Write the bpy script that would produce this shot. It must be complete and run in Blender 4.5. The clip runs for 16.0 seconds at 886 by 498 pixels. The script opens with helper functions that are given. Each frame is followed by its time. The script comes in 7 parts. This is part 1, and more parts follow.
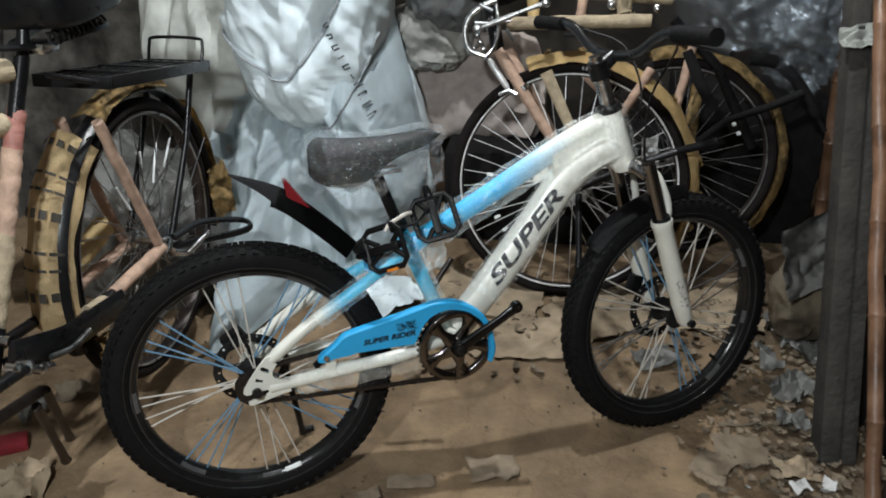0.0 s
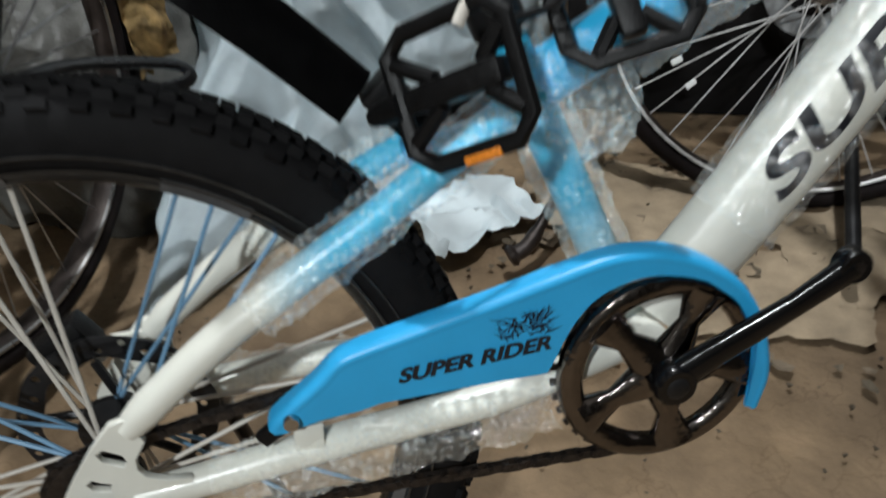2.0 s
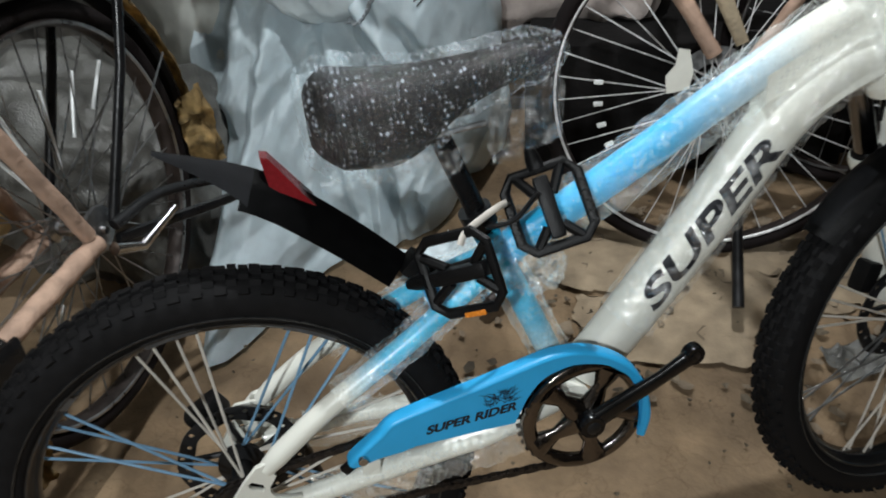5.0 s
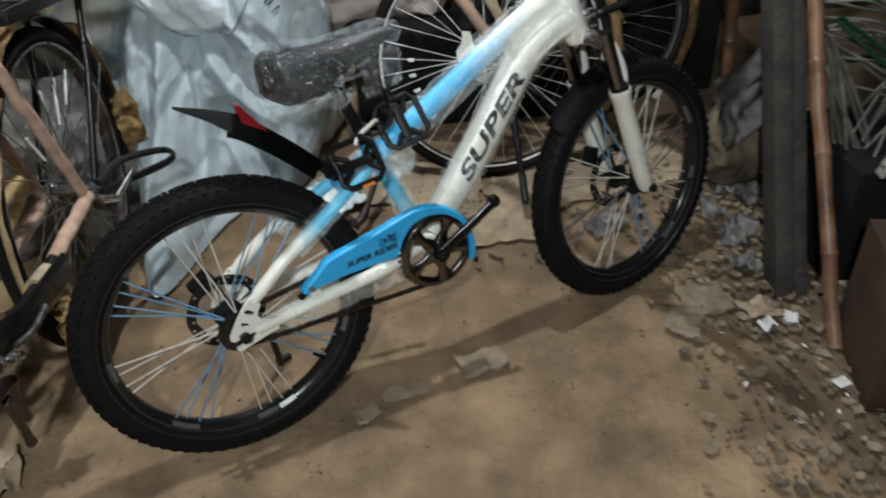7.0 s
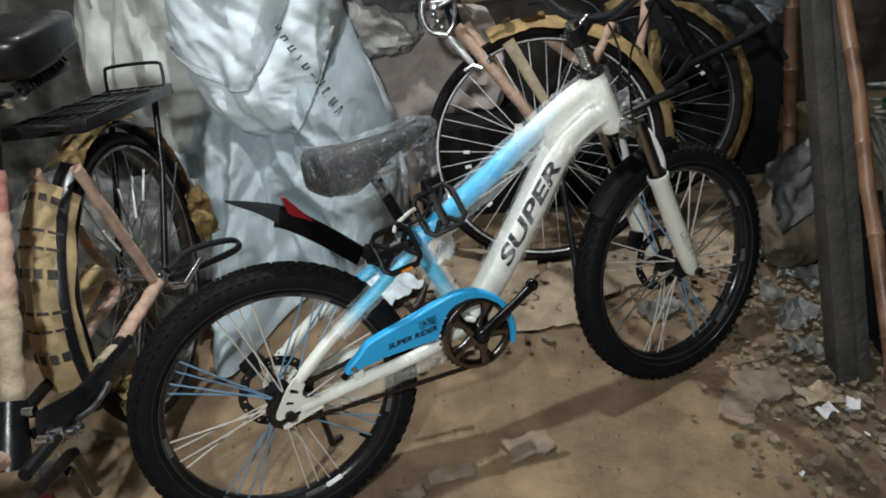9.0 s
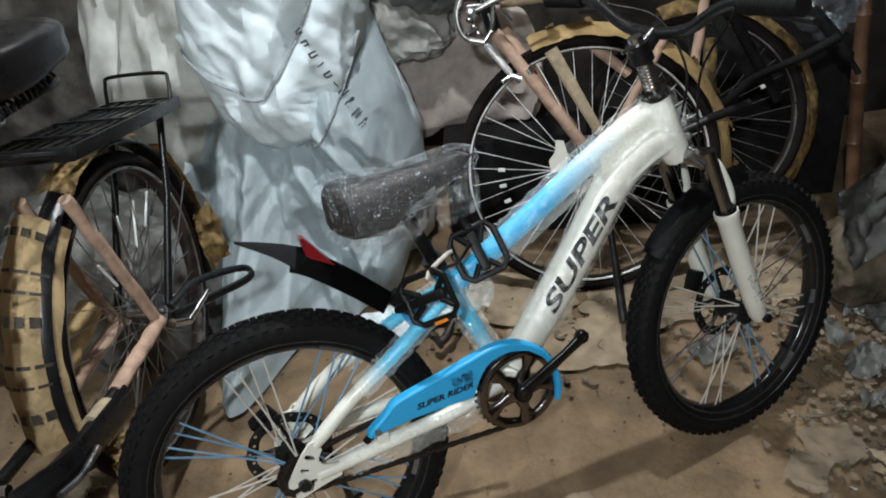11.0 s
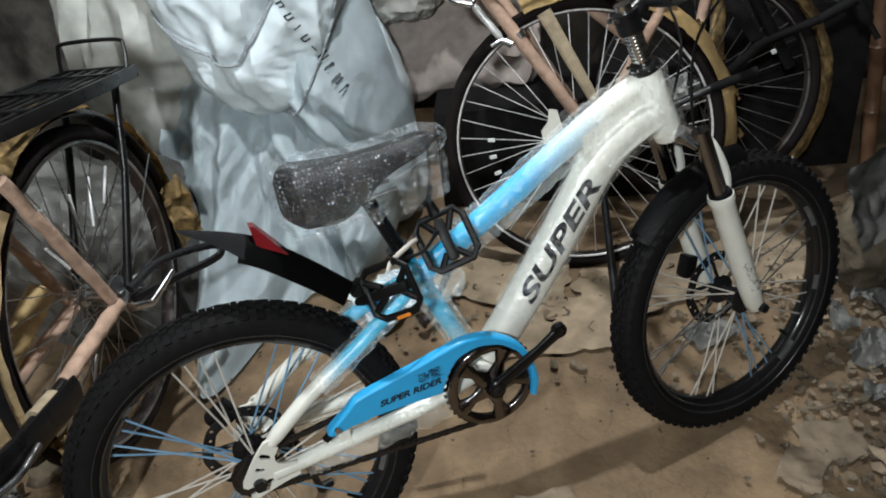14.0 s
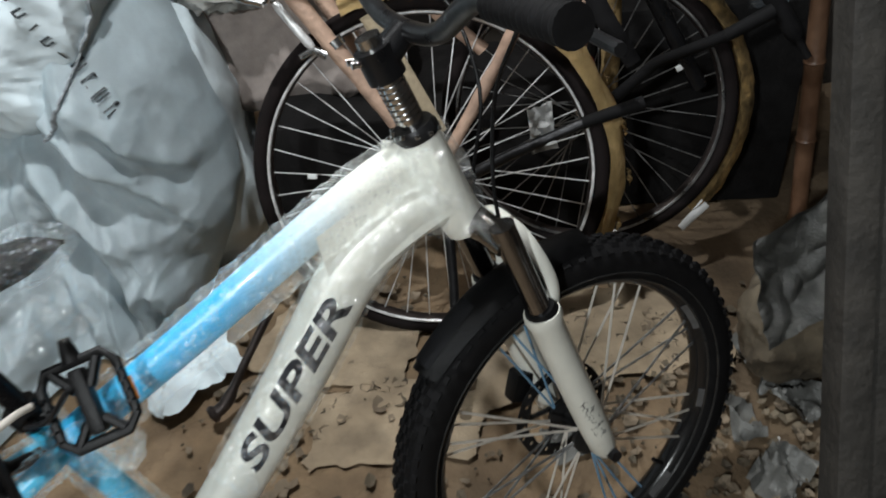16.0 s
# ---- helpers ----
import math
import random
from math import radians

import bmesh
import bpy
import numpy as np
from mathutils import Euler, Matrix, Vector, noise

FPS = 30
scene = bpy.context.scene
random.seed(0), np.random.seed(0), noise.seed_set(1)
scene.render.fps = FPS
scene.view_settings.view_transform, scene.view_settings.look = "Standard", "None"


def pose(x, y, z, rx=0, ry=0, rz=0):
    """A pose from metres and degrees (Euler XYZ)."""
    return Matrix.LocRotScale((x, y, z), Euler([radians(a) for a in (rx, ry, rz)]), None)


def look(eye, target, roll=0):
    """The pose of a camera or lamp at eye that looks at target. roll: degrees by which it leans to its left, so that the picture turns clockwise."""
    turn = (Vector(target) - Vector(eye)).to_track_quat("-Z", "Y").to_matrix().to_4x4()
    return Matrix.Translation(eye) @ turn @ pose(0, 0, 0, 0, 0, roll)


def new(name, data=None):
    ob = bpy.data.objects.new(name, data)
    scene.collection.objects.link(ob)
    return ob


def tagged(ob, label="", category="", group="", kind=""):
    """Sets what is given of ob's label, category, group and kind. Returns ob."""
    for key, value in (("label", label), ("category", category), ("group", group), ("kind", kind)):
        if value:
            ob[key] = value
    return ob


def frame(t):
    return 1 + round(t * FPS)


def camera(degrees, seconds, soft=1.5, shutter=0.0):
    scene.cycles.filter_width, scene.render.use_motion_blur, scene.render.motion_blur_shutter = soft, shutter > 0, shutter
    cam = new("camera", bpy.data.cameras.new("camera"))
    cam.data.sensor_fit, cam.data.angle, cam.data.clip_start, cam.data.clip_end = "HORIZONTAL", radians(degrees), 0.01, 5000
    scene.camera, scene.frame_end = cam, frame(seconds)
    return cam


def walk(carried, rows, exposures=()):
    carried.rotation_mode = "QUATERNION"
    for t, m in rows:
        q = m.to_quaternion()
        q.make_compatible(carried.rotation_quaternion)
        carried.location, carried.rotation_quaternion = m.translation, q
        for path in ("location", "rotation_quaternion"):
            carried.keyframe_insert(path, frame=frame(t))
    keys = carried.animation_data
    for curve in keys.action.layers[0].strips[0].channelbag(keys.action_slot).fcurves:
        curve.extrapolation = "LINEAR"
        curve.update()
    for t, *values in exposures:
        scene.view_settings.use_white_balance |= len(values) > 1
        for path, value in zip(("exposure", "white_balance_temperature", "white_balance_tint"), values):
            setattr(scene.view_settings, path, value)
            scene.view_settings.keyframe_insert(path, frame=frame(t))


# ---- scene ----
cam = camera(58.4, 16.0, 1.8, 0.45)
METRES, EYE, TILT, LEAN, TURN = 4.0, 1.35, -24.0, 0.0, 0.0
PATH = [
    (0, (0.329, 0.29, 1.323), (0.079, 2.05, 0.407), -0.1),
    (0.5, (0.271, 0.439, 1.299), (0.023, 2.186, 0.358), -0.4),
    (1, (0.209, 0.724, 1.221), (-0.055, 2.463, 0.269), -3.4),
    (1.5, (0.157, 1.103, 1.015), (-0.255, 2.755, -0.035), -4.0),
    (2, (0.117, 1.256, 0.774), (-0.33, 2.846, -0.355), -4.5),
    (2.5, (0.104, 1.318, 0.711), (-0.337, 2.899, -0.432), -4.3),
    (3, (0.096, 1.322, 0.7), (-0.305, 2.878, -0.491), -3.6),
    (3.5, (0.099, 1.286, 0.733), (-0.292, 2.827, -0.479), -4.2),
    (4, (0.115, 1.237, 0.842), (-0.274, 2.788, -0.359), -4.2),
    (6.5, (0.161, 0.541, 1.357), (0.069, 2.147, 0.167), -4.4),
    (7, (0.094, 0.385, 1.342), (0.177, 1.987, 0.148), -3.3),
    (7.5, (0.144, 0.334, 1.365), (0.343, 1.931, 0.178), -1.6),
    (8, (0.211, 0.327, 1.377), (0.231, 2.022, 0.316), -5.5),
    (8.5, (0.212, 0.308, 1.367), (0.111, 2.044, 0.379), -7.7),
    (11, (0.159, 0.555, 1.35), (-0.013, 2.275, 0.343), -7.2),
    (11.5, (0.166, 0.624, 1.351), (0.017, 2.339, 0.334), -6.9),
    (12, (0.223, 0.668, 1.342), (0.088, 2.362, 0.287), -5.9),
    (12.5, (0.249, 0.686, 1.332), (0.086, 2.367, 0.261), -6.0),
    (13, (0.265, 0.696, 1.32), (0.053, 2.351, 0.217), -6.9),
    (13.5, (0.256, 0.685, 1.327), (0.035, 2.338, 0.223), -7.0),
    (14, (0.243, 0.681, 1.336), (0.016, 2.336, 0.234), -7.8),
    (14.5, (0.355, 0.8, 1.301), (0.155, 2.449, 0.188), -8.6),
    (15, (0.518, 0.926, 1.293), (0.321, 2.578, 0.183), -7.8),
    (15.5, (0.553, 1.043, 1.265), (0.359, 2.673, 0.123), -7.6),
    (16, (0.561, 1.221, 1.221), (0.383, 2.823, 0.037), -6.0),
]
walk(cam, [(t, look(eye, target, roll)) for t, eye, target, roll in PATH], exposures=[(0.0, -0.02), (0.9, -0.07), (1.5, -0.36), (2.0, -0.05), (2.5, -0.15), (3.0, -0.18), (3.5, -0.20), (4.0, -0.19), (7.0, -0.1), (8.0, -0.12), (8.5, 0.0), (13.5, 0.0), (14.5, 0.1), (15.5, -0.06), (16.0, -0.08)])

# ---- light ----
world = bpy.data.worlds.new("night")
world.use_nodes = True
world.node_tree.nodes["Background"].inputs[0].default_value = (0.55, 0.6, 0.65, 1)
world.node_tree.nodes["Background"].inputs[1].default_value = 0.075
scene.world = world


def lamp(name, at, watts, size, colour):
    data = bpy.data.lights.new(name, "POINT")
    data.energy, data.shadow_soft_size, data.color = watts, size, colour
    ob = new(name, data)
    ob.location = at
    return ob


lamp("ceiling_bulb", (0.08, 2.10, 2.55), 140, 0.03, (0.94, 0.98, 1.0))
lamp("entrance_bulb", (-0.08, -0.10, 1.95), 150, 0.05, (0.90, 0.96, 0.98))
lamp("back_bulb", (0.20, 3.35, 2.60), 24, 0.05, (1.0, 0.96, 0.90))


# ---- materials ----
def material(name, colour, rough=0.6, metal=0.0, vary=0.25, scale=20.0, bump=0.15, bump_scale=120.0, tint=None, blotch=3.0, coat=0.0, spec=0.5):
    """A surface with two scales of change in its colour and fine relief."""
    m = bpy.data.materials.new(name)
    m.use_nodes = True
    nt = m.node_tree
    n, l = nt.nodes, nt.links
    bsdf = n["Principled BSDF"]
    tc = n.new("ShaderNodeTexCoord")
    fine, big = n.new("ShaderNodeTexNoise"), n.new("ShaderNodeTexNoise")
    fine.inputs["Scale"].default_value, fine.inputs["Detail"].default_value = scale, 6
    big.inputs["Scale"].default_value, big.inputs["Detail"].default_value = blotch, 4
    l.new(tc.outputs["Object"], fine.inputs["Vector"])
    l.new(tc.outputs["Object"], big.inputs["Vector"])
    dark = [c * (1 - vary) for c in colour]
    light = [min(1, c * (1 + vary * 0.7)) for c in (tint or colour)]
    r1, r2 = n.new("ShaderNodeValToRGB"), n.new("ShaderNodeMix")
    r1.color_ramp.elements[0].position, r1.color_ramp.elements[1].position = 0.32, 0.7
    r1.color_ramp.elements[0].color, r1.color_ramp.elements[1].color = (*dark, 1), (*light, 1)
    r2.data_type, r2.blend_type = "RGBA", "MULTIPLY"
    ramp = n.new("ShaderNodeValToRGB")
    ramp.color_ramp.elements[0].position, ramp.color_ramp.elements[1].position = 0.3, 0.65
    ramp.color_ramp.elements[0].color, ramp.color_ramp.elements[1].color = (1 - vary, 1 - vary, 1 - vary, 1), (1, 1, 1, 1)
    r2.inputs[0].default_value = 1.0
    l.new(fine.outputs["Fac"], r1.inputs[0])
    l.new(big.outputs["Fac"], ramp.inputs[0])
    l.new(r1.outputs[0], r2.inputs[6])
    l.new(ramp.outputs[0], r2.inputs[7])
    l.new(r2.outputs[2], bsdf.inputs["Base Color"])
    rr = n.new("ShaderNodeMapRange")
    rr.inputs[3].default_value, rr.inputs[4].default_value = max(0.03, rough - 0.12), min(1, rough + 0.12)
    l.new(fine.outputs["Fac"], rr.inputs[0])
    l.new(rr.outputs[0], bsdf.inputs["Roughness"])
    bsdf.inputs["Metallic"].default_value = metal
    bsdf.inputs["Coat Weight"].default_value = coat
    bsdf.inputs["Specular IOR Level"].default_value = spec
    if bump:
        bn, b = n.new("ShaderNodeTexNoise"), n.new("ShaderNodeBump")
        bn.inputs["Scale"].default_value, bn.inputs["Detail"].default_value = bump_scale, 5
        b.inputs["Strength"].default_value, b.inputs["Distance"].default_value = bump, 0.01
        l.new(tc.outputs["Object"], bn.inputs["Vector"])
        l.new(bn.outputs["Fac"], b.inputs["Height"])
        l.new(b.outputs[0], bsdf.inputs["Normal"])
    return m


def fade(name, axis, start, end, first, last, rough=0.35, coat=0.3):
    """Paint that blends from one colour to another along an axis."""
    m = material(name, first, rough, vary=0.08, scale=60, bump=0.03, coat=coat)
    nt = m.node_tree
    n, l = nt.nodes, nt.links
    bsdf = n["Principled BSDF"]
    tc, sep, mr, mix = n.new("ShaderNodeTexCoord"), n.new("ShaderNodeSeparateXYZ"), n.new("ShaderNodeMapRange"), n.new("ShaderNodeMix")
    l.new(tc.outputs["Object"], sep.inputs[0])
    l.new(sep.outputs[axis], mr.inputs[0])
    mr.inputs[1].default_value, mr.inputs[2].default_value = start, end
    mix.data_type = "RGBA"
    mix.inputs[6].default_value, mix.inputs[7].default_value = (*first, 1), (*last, 1)
    l.new(mr.outputs[0], mix.inputs[0])
    l.new(mix.outputs[2], bsdf.inputs["Base Color"])
    return m


def film(name, low, high, scale, strength, colour=(0.9, 0.93, 0.95), bubbles=True, rough=0.22, sparse=0.42, metal=0.25, grain=0.5, sheen=0.0, dot=0.34):
    """Clear packing film: mostly see-through, glossy, with bubbles or creases. low and high: how much of it hides what is behind."""
    m = bpy.data.materials.new(name)
    m.use_nodes = True
    nt = m.node_tree
    n, l = nt.nodes, nt.links
    bsdf, out = n["Principled BSDF"], n["Material Output"]
    bsdf.inputs["Base Color"].default_value = (*colour, 1)
    bsdf.inputs["Roughness"].default_value = rough
    bsdf.inputs["Metallic"].default_value = metal
    tc, tr, mix = n.new("ShaderNodeTexCoord"), n.new("ShaderNodeBsdfTransparent"), n.new("ShaderNodeMixShader")
    tr.inputs[0].default_value = (0.96, 0.97, 0.975, 1)
    crease, patch = n.new("ShaderNodeTexNoise"), n.new("ShaderNodeTexNoise")
    crease.inputs["Scale"].default_value, crease.inputs["Detail"].default_value, crease.inputs["Distortion"].default_value = scale * 0.3, 6, 1.8
    patch.inputs["Scale"].default_value, patch.inputs["Detail"].default_value, patch.inputs["Roughness"].default_value = scale * 0.42, 5, 0.62
    l.new(tc.outputs["Object"], crease.inputs["Vector"])
    l.new(tc.outputs["Object"], patch.inputs["Vector"])
    b1 = n.new("ShaderNodeBump")
    b1.inputs["Strength"].default_value, b1.inputs["Distance"].default_value = strength, 0.02
    l.new(crease.outputs["Fac"], b1.inputs["Height"])
    last, cover = b1, crease.outputs["Fac"]
    if bubbles:
        v, b2 = n.new("ShaderNodeTexVoronoi"), n.new("ShaderNodeBump")
        v.feature = "F1"
        v.inputs["Scale"].default_value = scale
        v.inputs["Randomness"].default_value = grain
        b2.invert = True
        b2.inputs["Strength"].default_value, b2.inputs["Distance"].default_value = strength, 0.008
        l.new(tc.outputs["Object"], v.inputs["Vector"])
        l.new(v.outputs["Distance"], b2.inputs["Height"])
        l.new(b1.outputs[0], b2.inputs["Normal"])
        last = b2
        # cover peaks at bubble centres: pale spots painted in for their glints
        ad, both, lift = n.new("ShaderNodeMath"), n.new("ShaderNodeMath"), n.new("ShaderNodeMath")
        ad.operation = both.operation = lift.operation = "MULTIPLY_ADD"
        both.inputs[1].default_value, both.inputs[2].default_value = 0.6, 0.33
        lift.inputs[1].default_value = 0.4
        ad.inputs[1].default_value = -dot
        l.new(crease.outputs["Fac"], both.inputs[0])
        l.new(patch.outputs["Fac"], lift.inputs[0])
        l.new(both.outputs[0], lift.inputs[2])
        l.new(v.outputs["Distance"], ad.inputs[0])
        l.new(lift.outputs[0], ad.inputs[2])
        cover = ad.outputs[0]
    l.new(last.outputs[0], bsdf.inputs["Normal"])
    mr = n.new("ShaderNodeMapRange")
    mr.interpolation_type = "SMOOTHSTEP"
    mr.inputs[1].default_value, mr.inputs[2].default_value = sparse + 0.06, 0.80
    mr.inputs[3].default_value, mr.inputs[4].default_value = low, high
    l.new(cover, mr.inputs[0])
    l.new(mr.outputs[0], mix.inputs[0])
    l.new(tr.outputs[0], mix.inputs[1])
    l.new(bsdf.outputs[0], mix.inputs[2])
    if sheen:
        haze, gloss, coat = n.new("ShaderNodeBsdfDiffuse"), n.new("ShaderNodeBsdfGlossy"), n.new("ShaderNodeAddShader")
        haze.inputs["Color"].default_value = (*colour, 1)
        gloss.inputs["Color"].default_value = (sheen, sheen, sheen, 1)
        gloss.inputs["Roughness"].default_value = rough
        l.new(last.outputs[0], gloss.inputs["Normal"])
        l.new(haze.outputs[0], mix.inputs[2])
        l.new(mix.outputs[0], coat.inputs[0])
        l.new(gloss.outputs[0], coat.inputs[1])
        l.new(coat.outputs[0], out.inputs["Surface"])
    else:
        l.new(mix.outputs[0], out.inputs["Surface"])
    return m


def creased(m, scale, strength, distance):
    """Adds sharp wandering creases to a cloth-like surface."""
    n, l = m.node_tree.nodes, m.node_tree.links
    bsdf = n["Principled BSDF"]
    tc, r, b = n.new("ShaderNodeTexCoord"), n.new("ShaderNodeTexNoise"), n.new("ShaderNodeBump")
    r.noise_type = "RIDGED_MULTIFRACTAL"
    r.inputs["Scale"].default_value, r.inputs["Detail"].default_value, r.inputs["Distortion"].default_value = scale, 3, 0.6
    b.inputs["Strength"].default_value, b.inputs["Distance"].default_value = strength, distance
    l.new(tc.outputs["Object"], r.inputs["Vector"])
    l.new(r.outputs["Fac"], b.inputs["Height"])
    l.new(bsdf.inputs["Normal"].links[0].from_socket, b.inputs["Normal"])
    l.new(b.outputs[0], bsdf.inputs["Normal"])
    return m


